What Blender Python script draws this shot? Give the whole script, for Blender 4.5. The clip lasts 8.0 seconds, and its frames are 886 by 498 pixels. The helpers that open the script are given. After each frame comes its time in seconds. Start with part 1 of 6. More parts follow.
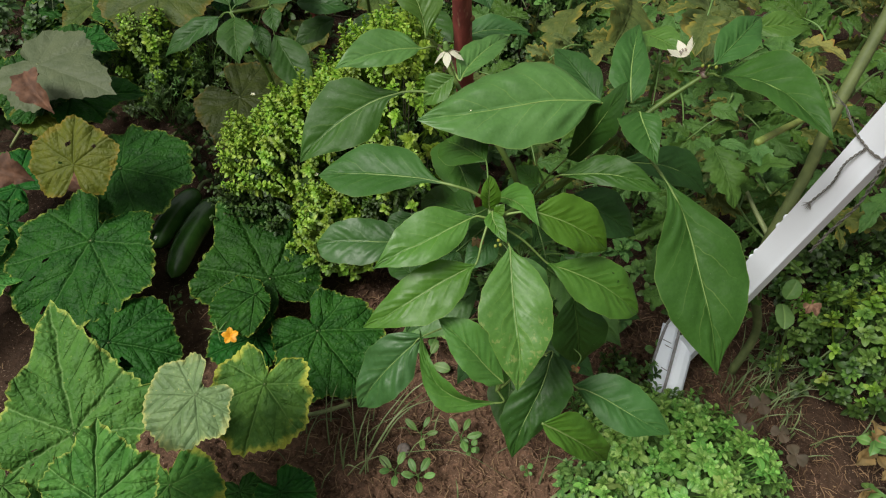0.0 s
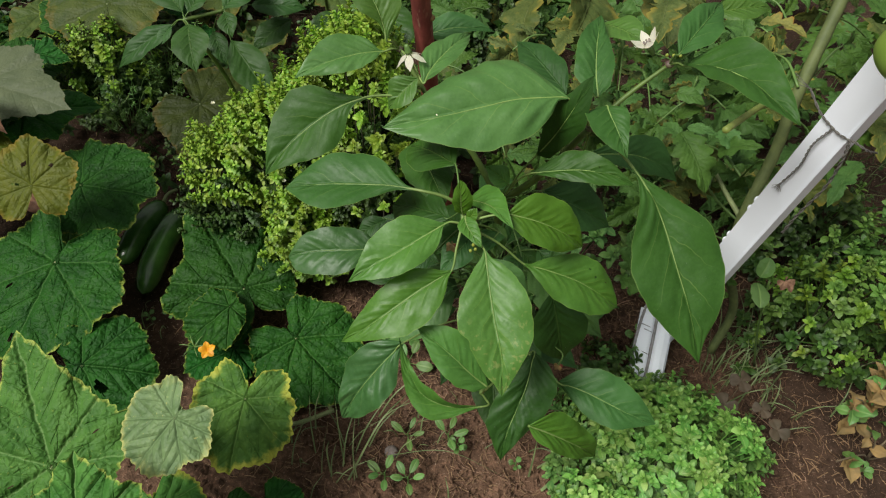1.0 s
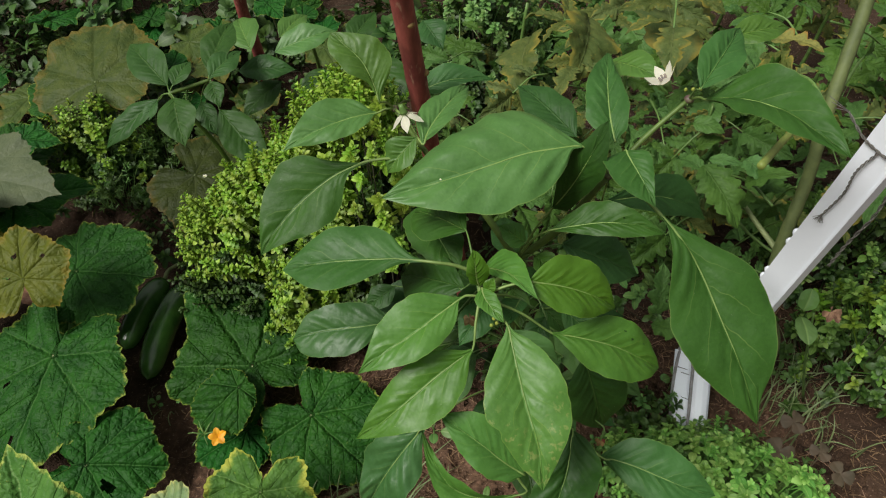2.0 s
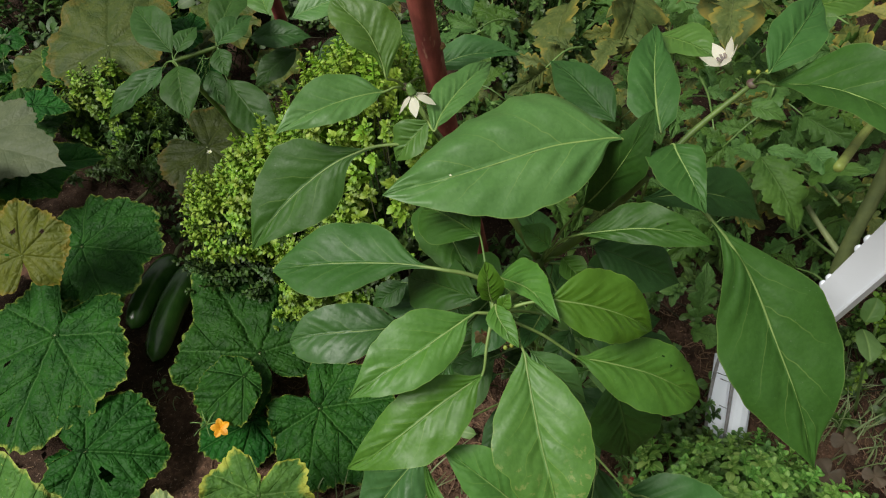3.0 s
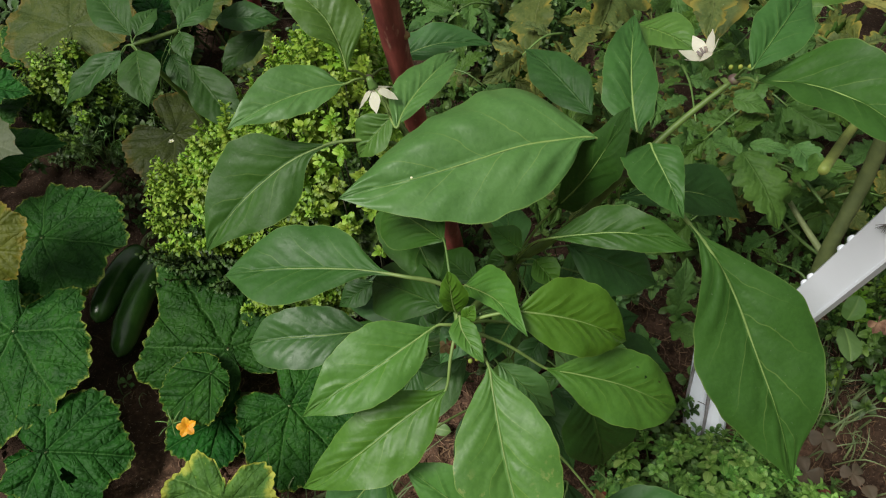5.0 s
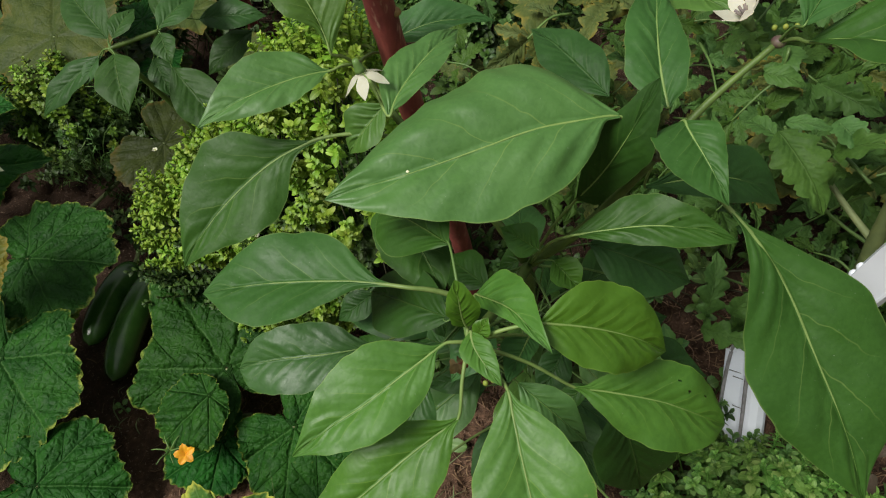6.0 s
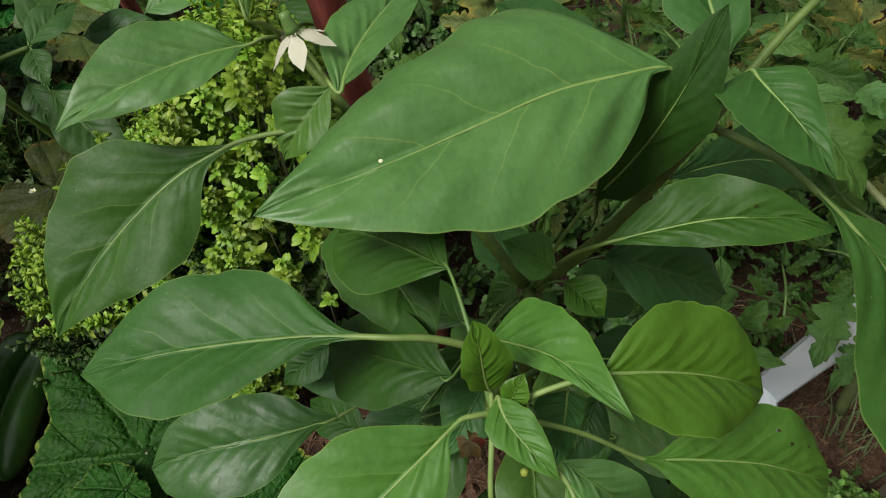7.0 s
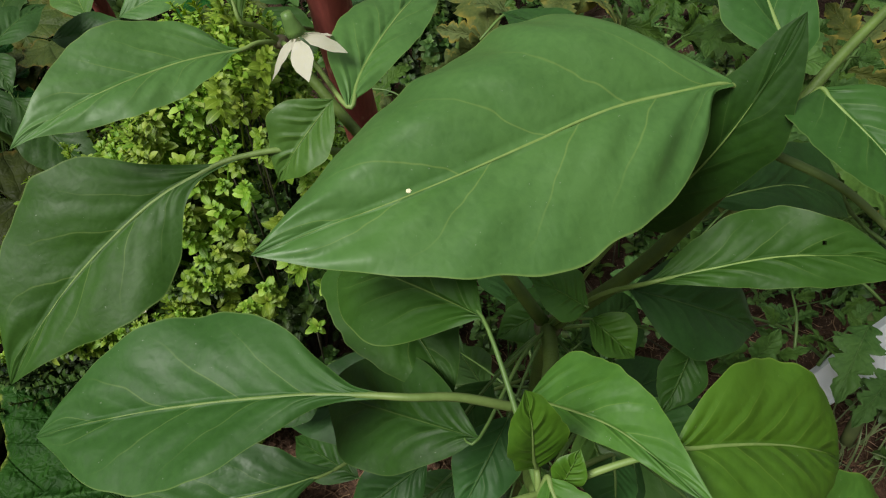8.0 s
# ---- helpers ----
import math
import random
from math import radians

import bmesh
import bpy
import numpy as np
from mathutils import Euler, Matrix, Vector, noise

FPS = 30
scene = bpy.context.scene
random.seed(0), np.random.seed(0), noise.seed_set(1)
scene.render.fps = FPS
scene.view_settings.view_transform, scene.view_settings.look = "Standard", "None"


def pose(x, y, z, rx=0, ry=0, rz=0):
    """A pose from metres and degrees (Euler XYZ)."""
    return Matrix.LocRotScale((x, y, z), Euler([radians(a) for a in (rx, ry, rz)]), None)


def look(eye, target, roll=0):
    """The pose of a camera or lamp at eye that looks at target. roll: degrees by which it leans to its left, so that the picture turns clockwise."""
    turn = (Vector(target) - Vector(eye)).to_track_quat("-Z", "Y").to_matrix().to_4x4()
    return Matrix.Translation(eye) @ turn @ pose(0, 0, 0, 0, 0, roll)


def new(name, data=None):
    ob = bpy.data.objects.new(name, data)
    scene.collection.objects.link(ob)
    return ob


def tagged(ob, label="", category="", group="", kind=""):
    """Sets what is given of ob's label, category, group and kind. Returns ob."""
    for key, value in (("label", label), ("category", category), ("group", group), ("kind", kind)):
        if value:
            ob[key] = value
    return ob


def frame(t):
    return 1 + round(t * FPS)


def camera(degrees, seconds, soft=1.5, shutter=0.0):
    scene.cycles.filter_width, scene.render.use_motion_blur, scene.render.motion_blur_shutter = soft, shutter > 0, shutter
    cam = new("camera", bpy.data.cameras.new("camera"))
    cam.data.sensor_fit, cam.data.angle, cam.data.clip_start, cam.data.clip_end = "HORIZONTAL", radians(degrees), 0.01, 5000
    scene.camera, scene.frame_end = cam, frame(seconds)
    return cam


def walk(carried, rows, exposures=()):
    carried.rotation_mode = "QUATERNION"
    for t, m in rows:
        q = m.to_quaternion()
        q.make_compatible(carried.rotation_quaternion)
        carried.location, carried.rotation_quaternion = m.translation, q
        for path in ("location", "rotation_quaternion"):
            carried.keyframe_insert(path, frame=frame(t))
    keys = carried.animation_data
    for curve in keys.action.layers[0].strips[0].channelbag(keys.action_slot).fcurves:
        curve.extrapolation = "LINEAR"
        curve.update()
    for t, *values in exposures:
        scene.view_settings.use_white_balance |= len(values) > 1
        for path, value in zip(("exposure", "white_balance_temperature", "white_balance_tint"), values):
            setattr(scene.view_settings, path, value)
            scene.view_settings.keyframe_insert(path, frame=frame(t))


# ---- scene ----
cam = camera(66.8, 8.0, soft=1.2)
PATH = [
    (0, (0.212, 0.137, 0.951), (0.107, 1.401, -0.595), 2.9),
    (0.5, (0.211, 0.14, 0.95), (0.115, 1.378, -0.617), 3.1),
    (1, (0.211, 0.156, 0.955), (0.182, 1.396, -0.614), 1.9),
    (1.5, (0.202, 0.171, 0.955), (0.217, 1.454, -0.579), -0.1),
    (2, (0.208, 0.215, 0.931), (0.144, 1.536, -0.569), -4.3),
    (2.2, (0.207, 0.238, 0.919), (0.139, 1.558, -0.582), -3.9),
    (3.3, (0.225, 0.29, 0.889), (0.044, 1.521, -0.677), -6.9),
    (3.5, (0.224, 0.293, 0.893), (0.075, 1.532, -0.67), -6.2),
    (4, (0.222, 0.29, 0.889), (0.115, 1.528, -0.678), -4.1),
    (4.2, (0.221, 0.289, 0.89), (0.111, 1.523, -0.68), -3.7),
    (5.3, (0.237, 0.322, 0.875), (0.097, 1.52, -0.72), -6.0),
    (5.5, (0.237, 0.324, 0.874), (0.074, 1.53, -0.713), -7.2),
    (6, (0.233, 0.35, 0.832), (0.085, 1.56, -0.754), -8.2),
    (6.5, (0.214, 0.393, 0.78), (0.177, 1.651, -0.774), -8.2),
    (7, (0.202, 0.42, 0.739), (0.261, 1.698, -0.798), -5.7),
    (7.5, (0.196, 0.444, 0.716), (0.304, 1.726, -0.816), -4.3),
    (8, (0.187, 0.454, 0.717), (0.324, 1.75, -0.8), -2.7),
]
walk(cam, [(t, look(eye, target, roll)) for t, eye, target, roll in PATH], exposures=[(0, 0.86), (2, 0.80), (4, 0.77), (6, 0.75), (8, 0.66)])

# ---- light ----
scene.view_settings.exposure = 0.78
SUN_ELEVATION, SUN_TURN = 56.0, 238.0
world = bpy.data.worlds.new("overcast_sky")
scene.world = world
world.use_nodes = True
wn = world.node_tree.nodes
wn.clear()
sky = wn.new("ShaderNodeTexSky")
sky.sky_type, sky.sun_disc = "NISHITA", False
sky.sun_elevation, sky.sun_rotation = radians(SUN_ELEVATION), radians(SUN_TURN)
sky.dust_density, sky.ozone_density, sky.air_density = 4.0, 1.0, 1.0
grey = wn.new("ShaderNodeMix")
grey.data_type = "RGBA"
grey.inputs["Factor"].default_value = 0.8
upward = wn.new("ShaderNodeSeparateXYZ")
place = wn.new("ShaderNodeTexCoord")
cloud = wn.new("ShaderNodeMapRange")
cloud.inputs["From Min"].default_value, cloud.inputs["From Max"].default_value = -0.1, 1.0
cloud.inputs["To Min"].default_value, cloud.inputs["To Max"].default_value = 1.2, 8.8
tint = wn.new("ShaderNodeMix")
tint.data_type = "RGBA"
tint.blend_type = "MULTIPLY"
tint.inputs["Factor"].default_value = 1.0
tint.inputs["B"].default_value = (0.99, 1.0, 0.95, 1)
world.node_tree.links.new(place.outputs["Generated"], upward.inputs[0])
world.node_tree.links.new(upward.outputs["Z"], cloud.inputs["Value"])
world.node_tree.links.new(cloud.outputs["Result"], tint.inputs["A"])
world.node_tree.links.new(tint.outputs["Result"], grey.inputs["B"])
back = wn.new("ShaderNodeBackground")
back.inputs["Strength"].default_value = 0.040
out = wn.new("ShaderNodeOutputWorld")
world.node_tree.links.new(sky.outputs[0], grey.inputs["A"])
world.node_tree.links.new(grey.outputs["Result"], back.inputs["Color"])
world.node_tree.links.new(back.outputs[0], out.inputs["Surface"])

sun = new("sun", bpy.data.lights.new("sun", "SUN"))
sun.data.energy, sun.data.angle, sun.data.color = 2.6, radians(24), (1.0, 0.97, 0.92)
sun.matrix_world = look((math.sin(radians(SUN_TURN)), math.cos(radians(SUN_TURN)), math.tan(radians(SUN_ELEVATION))), (0, 0, 0))


# ---- materials ----
class Net:
    """A small builder of node materials."""

    def __init__(self, name):
        self.mat = bpy.data.materials.new(name)
        self.mat.use_nodes = True
        self.nodes, self.links = self.mat.node_tree.nodes, self.mat.node_tree.links
        self.nodes.clear()

    def node(self, kind, **sets):
        n = self.nodes.new("ShaderNode" + kind)
        for key, value in sets.items():
            setattr(n, key, value)
        return n

    def plug(self, socket, value):
        if isinstance(value, bpy.types.NodeSocket):
            self.links.new(value, socket)
        elif isinstance(value, tuple) and len(value) == 3 and socket.type == "RGBA":
            socket.default_value = (*value, 1)
        else:
            socket.default_value = value

    def math(self, op, a, b=0.0, c=0.0):
        n = self.node("Math", operation=op)
        for s, v in zip(n.inputs, (a, b, c)):
            self.plug(s, v)
        return n.outputs[0]

    def step(self, x, lo, hi, a=0.0, b=1.0):
        n = self.node("MapRange", interpolation_type="SMOOTHSTEP")
        for s, v in zip(n.inputs, (x, lo, hi, a, b)):
            self.plug(s, v)
        return n.outputs[0]

    def mix(self, f, a, b):
        n = self.node("Mix", data_type="RGBA")
        self.plug(n.inputs["Factor"], f)
        self.plug(n.inputs["A"], a)
        self.plug(n.inputs["B"], b)
        return n.outputs["Result"]

    def noise(self, scale, detail=3.0, rough=0.55, vec=None, out="Fac"):
        n = self.node("TexNoise")
        n.inputs["Scale"].default_value, n.inputs["Detail"].default_value, n.inputs["Roughness"].default_value = scale, detail, rough
        self.links.new(self.coords("Object") if vec is None else vec, n.inputs["Vector"])
        return n.outputs[out]

    def voronoi(self, scale, feature="F1", vec=None):
        n = self.node("TexVoronoi", feature=feature)
        n.inputs["Scale"].default_value = scale
        self.links.new(self.coords("Object") if vec is None else vec, n.inputs["Vector"])
        return n.outputs["Distance"]

    def coords(self, which):
        return self.node("TexCoord").outputs[which]

    def split(self, vec):
        n = self.node("SeparateXYZ")
        self.links.new(vec, n.inputs[0])
        return n.outputs

    def random(self):
        return self.node("ObjectInfo").outputs["Random"]

    def island(self):
        return self.node("NewGeometry").outputs["Random Per Island"]

    def hsv(self, col, h=0.5, s=1.0, v=1.0):
        n = self.node("HueSaturation")
        for key, value in (("Color", col), ("Hue", h), ("Saturation", s), ("Value", v)):
            self.plug(n.inputs[key], value)
        return n.outputs[0]

    def bump(self, height, strength=0.3, distance=0.001):
        n = self.node("Bump")
        n.inputs["Strength"].default_value, n.inputs["Distance"].default_value = strength, distance
        self.links.new(height, n.inputs["Height"])
        return n.outputs[0]

    def finish(self, colour, rough=0.5, normal=None, specular=0.5, glow=0.0, metal=0.0):
        """glow: the share of light that passes through a leaf."""
        p = self.node("BsdfPrincipled")
        self.plug(p.inputs["Base Color"], colour)
        self.plug(p.inputs["Roughness"], rough)
        p.inputs["Metallic"].default_value = metal
        p.inputs["Specular IOR Level"].default_value = specular
        if normal is not None:
            self.links.new(normal, p.inputs["Normal"])
        shader = p.outputs[0]
        if glow:
            tr = self.node("BsdfTranslucent")
            self.plug(tr.inputs["Color"], self.hsv(colour, 0.485, 1.1, 1.5))
            if normal is not None:
                self.links.new(normal, tr.inputs["Normal"])
            m = self.node("MixShader")
            m.inputs[0].default_value = glow
            self.links.new(shader, m.inputs[1])
            self.links.new(tr.outputs[0], m.inputs[2])
            shader = m.outputs[0]
        o = self.node("OutputMaterial")
        self.links.new(shader, o.inputs[0])
        return self.mat


def pinnate_leaf(name, colour, dark, vein, sides=5.2, slant=1.5, rough=0.50, specular=0.32, scars=None, spots=None, glow=0.10, vein_width=1.0, relief=0.66):
    """A leaf with a midrib and side veins; UV: along the midrib, across."""
    n = Net(name)
    u, v, _ = n.split(n.coords("UV"))
    across = n.math("MULTIPLY_ADD", v, 2.0, -1.0)
    side = n.math("ABSOLUTE", across)
    wobble = n.math("MULTIPLY_ADD", n.noise(40.0, 2.0), 0.5, -0.25)
    stagger = n.math("MULTIPLY", n.math("SIGN", across), 0.2)
    phase = n.math("SUBTRACT", n.math("ADD", n.math("MULTIPLY_ADD", u, sides, wobble), stagger), n.math("MULTIPLY", n.math("POWER", side, 0.85), slant))
    away = n.math("ABSOLUTE", n.math("SUBTRACT", n.math("FRACT", n.math("ADD", phase, 0.5)), 0.5))
    reach = n.step(side, 0.15, 0.95, 1.0, 0.0)
    lateral = n.math("MULTIPLY", n.step(away, 0.004, 0.022 * vein_width, 1.0, 0.0), reach)
    rib = n.step(side, n.math("MULTIPLY_ADD", u, -0.005, 0.007), n.math("MULTIPLY_ADD", u, -0.011, 0.017), 1.0, 0.0)
    both = n.math("MAXIMUM", n.math("MULTIPLY", lateral, 0.25), n.math("MULTIPLY", rib, 0.55))
    patch = n.noise(26.0, 4.0, 0.6)
    fine = n.noise(330.0, 3.0, 0.6)
    tone = n.math("ADD", n.math("MULTIPLY", patch, 0.6), n.math("MULTIPLY", fine, 0.4))
    base = n.mix(n.step(tone, 0.34, 0.64), dark, colour)
    net = n.voronoi(260.0, "DISTANCE_TO_EDGE")
    rnd = n.random()
    base = n.hsv(base, n.math("MULTIPLY_ADD", rnd, 0.024, 0.490), n.math("MULTIPLY_ADD", rnd, -0.15, 1.05), n.math("MULTIPLY_ADD", rnd, 0.3, 0.86))
    base = n.mix(both, base, vein)
    base = n.mix(n.step(side, 0.975, 0.995, 0.0, 0.30), base, vein)
    if spots:
        base = n.mix(n.math("MULTIPLY", n.step(n.noise(150.0, 4.0, 0.7), 0.58, 0.7), 0.6), base, spots)
        base = n.mix(n.math("MULTIPLY", n.step(side, 0.55, 1.0), n.step(patch, 0.45, 0.6)), base, spots)
    if scars:
        worn = n.math("MULTIPLY", n.step(n.noise(190.0, 4.0, 0.65), 0.56, 0.62), n.step(n.math("MULTIPLY_ADD", side, 0.35, u), 0.62, 0.85, 0.0, 0.5))
        base = n.mix(worn, base, scars)
    speck = n.step(n.noise(760.0, 2.0), 0.735, 0.78)
    base = n.mix(n.math("MULTIPLY", speck, 0.35), base, (0.38, 0.44, 0.33))
    height = n.math("SUBTRACT", n.math("MULTIPLY", n.math("MULTIPLY", n.step(away, 0.0, 0.30), reach), 0.5), n.math("MULTIPLY", n.step(side, 0.0, 0.06, 1.0, 0.0), 0.4))
    height = n.math("ADD", height, n.math("MULTIPLY", n.step(net, 0.0, 0.35), 0.03))
    height = n.math("ADD", height, n.math("MULTIPLY", n.noise(75.0, 2.0, 0.5), 0.55))
    gloss = n.math("MULTIPLY_ADD", n.noise(45.0, 5.0, 0.6), 0.5, rough - 0.25)
    return n.finish(base, gloss, n.bump(height, relief, 0.0022), specular, glow)


def palmate_leaf(name, colour, dark, vein, edge, edge_from=0.8, rough=0.58, spots=0.3, glow=0.12, relief=0.85, specular=0.15, blotch=0.0):
    """A cucumber leaf, quilted between its veins; UV: its own plane, the stalk at the middle, the tip up; blotch: how far the yellow creeps in from the rim."""
    n = Net(name)
    x, y, _ = n.split(n.coords("UV"))
    x, y = n.math("MULTIPLY_ADD", x, 2.0, -1.0), n.math("MULTIPLY_ADD", y, 2.0, -1.0)
    wob = n.math("MULTIPLY_ADD", n.noise(40.0, 3.0), 0.16, -0.08)
    rays = []
    for deg in (0, 52, -52, 104, -104):
        s, c = math.sin(radians(deg)), math.cos(radians(deg))
        along = n.math("ADD", n.math("MULTIPLY", x, s), n.math("MULTIPLY", y, c))
        off = n.math("ABSOLUTE", n.math("ADD", n.math("SUBTRACT", n.math("MULTIPLY", x, c), n.math("MULTIPLY", y, s)), n.math("MULTIPLY", wob, 0.35)))
        rays.append((along, n.math("ADD", off, n.step(along, -0.02, 0.04, 1.0, 0.0))))
    near = rays[0][1]
    for _, off in rays[1:]:
        near = n.math("MINIMUM", near, off)
    # side veins branch from the nearest main vein, with a puffed panel between each two
    fork = None
    for along, off in rays:
        ph = n.math("SUBTRACT", n.math("MULTIPLY_ADD", along, 4.6, n.math("MULTIPLY", wob, 1.6)), n.math("MULTIPLY", off, 5.0))
        tooth = n.math("ABSOLUTE", n.math("SUBTRACT", n.math("FRACT", ph), 0.5))
        mine = n.math("MULTIPLY", tooth, n.math("LESS_THAN", off, n.math("ADD", near, 0.0005)))
        fork = mine if fork is None else n.math("MAXIMUM", fork, mine)
    forks = n.step(fork, 0.0, 0.07, 1.0, 0.0)
    panel = n.step(fork, 0.0, 0.40)
    main = n.step(near, 0.002, 0.010, 1.0, 0.0)
    valley = n.step(near, 0.0, 0.040, 1.0, 0.0)
    warp = n.node("VectorMath", operation="MULTIPLY_ADD")
    n.links.new(n.noise(90.0, 1.0, 0.5, None, "Color"), warp.inputs[0])
    warp.inputs[1].default_value = (0.007, 0.007, 0.007)
    n.links.new(n.coords("Object"), warp.inputs[2])
    big, small = n.voronoi(125.0, "DISTANCE_TO_EDGE", warp.outputs[0]), n.voronoi(330.0, "DISTANCE_TO_EDGE", warp.outputs[0])
    quilt = n.step(big, 0.0, 0.42)
    patch = n.noise(38.0, 4.0, 0.6)
    base = n.mix(n.step(patch, 0.3, 0.7), dark, colour)
    # quilt edges and vein furrows tinted dark, as shade in the creases
    base = n.mix(n.math("MULTIPLY", n.step(big, 0.0, 0.16, 1.0, 0.0), 0.14), base, dark)
    base = n.mix(n.math("MULTIPLY", n.math("MAXIMUM", valley, n.math("MULTIPLY", forks, 0.4)), 0.35), base, dark)
    rnd = n.random()
    base = n.hsv(base, n.math("MULTIPLY_ADD", rnd, 0.025, 0.488), 1.0, n.math("MULTIPLY_ADD", rnd, 0.3, 0.85))
    base = n.mix(n.math("MULTIPLY", main, 0.38), base, vein)
    q = n.split(n.node("UVMap", uv_map="Rim").outputs[0])[0]
    ragged = n.math("ADD", q, n.math("MULTIPLY_ADD", n.noise(110.0, 4.0, 0.65), 0.22, -0.11))
    rim = n.step(ragged, edge_from + 0.02, edge_from + 0.09)
    base = n.mix(n.math("MULTIPLY", rim, 0.75), base, edge)
    if blotch:
        creep = n.math("MULTIPLY", n.step(n.math("ADD", ragged, n.math("MULTIPLY_ADD", patch, 0.9, -0.45)), 0.84, 1.08), blotch)
        base = n.mix(creep, base, edge)
    fleck = n.step(n.noise(300.0, 3.0, 0.6), 0.66, 0.72)
    base = n.mix(n.math("MULTIPLY", fleck, spots), base, edge)
    height = n.math("MULTIPLY", n.math("MULTIPLY", panel, n.step(near, 0.0, 0.10)), 0.55)
    height = n.math("SUBTRACT", height, n.math("MULTIPLY", n.math("MAXIMUM", valley, n.math("MULTIPLY", forks, 0.45)), 0.75))
    height = n.math("ADD", height, n.math("MULTIPLY", quilt, 0.38))
    height = n.math("ADD", height, n.math("MULTIPLY", n.noise(55.0, 2.0, 0.5), 0.9))
    height = n.math("ADD", height, n.math("MULTIPLY", n.step(small, 0.0, 0.4), 0.04))
    return n.finish(base, n.math("MULTIPLY_ADD", n.noise(150.0, 3.0), 0.2, rough - 0.10), n.bump(height, relief, 0.0044), specular, glow)


def tiny_leaf(name, colour, dark, light):
    n = Net(name)
    isl, rnd = n.split(n.node("UVMap", uv_map="Rim").outputs[0])[0], n.random()
    u, v, _ = n.split(n.coords("UV"))
    base = n.mix(isl, dark, colour)
    base = n.mix(n.math("MULTIPLY", n.step(isl, 0.75, 1.0), 0.7), base, light)
    base = n.hsv(base, n.math("MULTIPLY_ADD", rnd, 0.03, 0.487), 1.0, n.math("MULTIPLY_ADD", rnd, 0.45, 0.78))
    rib = n.step(n.math("ABSOLUTE", n.math("SUBTRACT", v, 0.5)), 0.0, 0.08, 0.5, 0.0)
    base = n.mix(rib, base, light)
    return n.finish(base, 0.5, n.bump(n.noise(900.0, 2.0), 0.25, 0.001), 0.4, 0.22)


def plain_green(name, colour, other, scale=80.0, rough=0.5, glow=0.0, relief=0.3):
    n = Net(name)
    base = n.mix(n.step(n.noise(scale, 4.0), 0.3, 0.7), other, colour)
    base = n.hsv(base, 0.5, 1.0, n.math("MULTIPLY_ADD", n.random(), 0.3, 0.85))
    return n.finish(base, rough, n.bump(n.noise(scale * 6, 4.0), relief, 0.0008), 0.4, glow)


pepper_mature = pinnate_leaf("pepper_leaf_mature", (0.064, 0.152, 0.021), (0.048, 0.124, 0.016), (0.26, 0.35, 0.08), specular=0.42)
pepper_young = pinnate_leaf("pepper_leaf_young", (0.070, 0.184, 0.016), (0.051, 0.146, 0.012), (0.28, 0.40, 0.07), specular=0.42, glow=0.22)
pepper_gloss = pinnate_leaf("pepper_leaf_glossy", (0.036, 0.102, 0.020), (0.026, 0.080, 0.015), (0.20, 0.29, 0.08), rough=0.46, specular=0.36)
pepper_scarred = pinnate_leaf("pepper_leaf_scarred", (0.076, 0.184, 0.020), (0.055, 0.146, 0.015), (0.28, 0.40, 0.07), specular=0.42, glow=0.2, scars=(0.24, 0.28, 0.08))
# darker pepper copy for inner and lower leaves, shade included in its colour
pepper_shaded = pinnate_leaf("pepper_leaf_shaded", (0.024, 0.076, 0.010), (0.017, 0.055, 0.008), (0.10, 0.16, 0.04), rough=0.52, specular=0.24)
# second plant's leaf: dimmed in colour to carry the shade of its corner
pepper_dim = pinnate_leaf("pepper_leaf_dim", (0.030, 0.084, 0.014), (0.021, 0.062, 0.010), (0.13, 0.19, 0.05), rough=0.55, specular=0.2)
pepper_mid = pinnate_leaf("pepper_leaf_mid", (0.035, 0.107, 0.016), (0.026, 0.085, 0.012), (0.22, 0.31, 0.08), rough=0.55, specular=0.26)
tomato_green = pinnate_leaf("tomato_leaf_green", (0.058, 0.126, 0.018), (0.030, 0.078, 0.011), (0.15, 0.22, 0.08), sides=5.0, rough=0.6, specular=0.2)
tomato_fresh = pinnate_leaf("tomato_leaf_fresh", (0.078, 0.172, 0.030), (0.046, 0.116, 0.020), (0.17, 0.25, 0.08), sides=5.0, rough=0.58, specular=0.24)
tomato_sick = pinnate_leaf("tomato_leaf_yellowing", (0.090, 0.114, 0.026), (0.046, 0.072, 0.016), (0.15, 0.17, 0.08), sides=5.0, rough=0.65, specular=0.15, spots=(0.20, 0.17, 0.030))
cucumber_green = palmate_leaf("cucumber_leaf_green", (0.080, 0.214, 0.040), (0.040, 0.138, 0.023), (0.20, 0.33, 0.11), (0.42, 0.48, 0.10), 0.93, spots=0.35)
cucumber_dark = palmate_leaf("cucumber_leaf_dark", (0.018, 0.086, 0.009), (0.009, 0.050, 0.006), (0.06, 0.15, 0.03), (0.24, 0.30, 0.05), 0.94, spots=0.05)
cucumber_pale = palmate_leaf("cucumber_leaf_pale", (0.165, 0.260, 0.105), (0.098, 0.175, 0.066), (0.14, 0.23, 0.09), (0.44, 0.44, 0.14), 0.92, spots=0.6, relief=0.6, specular=0.3, blotch=0.35)
cucumber_yellow = palmate_leaf("cucumber_leaf_yellowing", (0.096, 0.114, 0.010), (0.066, 0.088, 0.008), (0.08, 0.10, 0.02), (0.17, 0.13, 0.016), 0.92, spots=0.25, relief=0.5, specular=0.2, blotch=0.6)
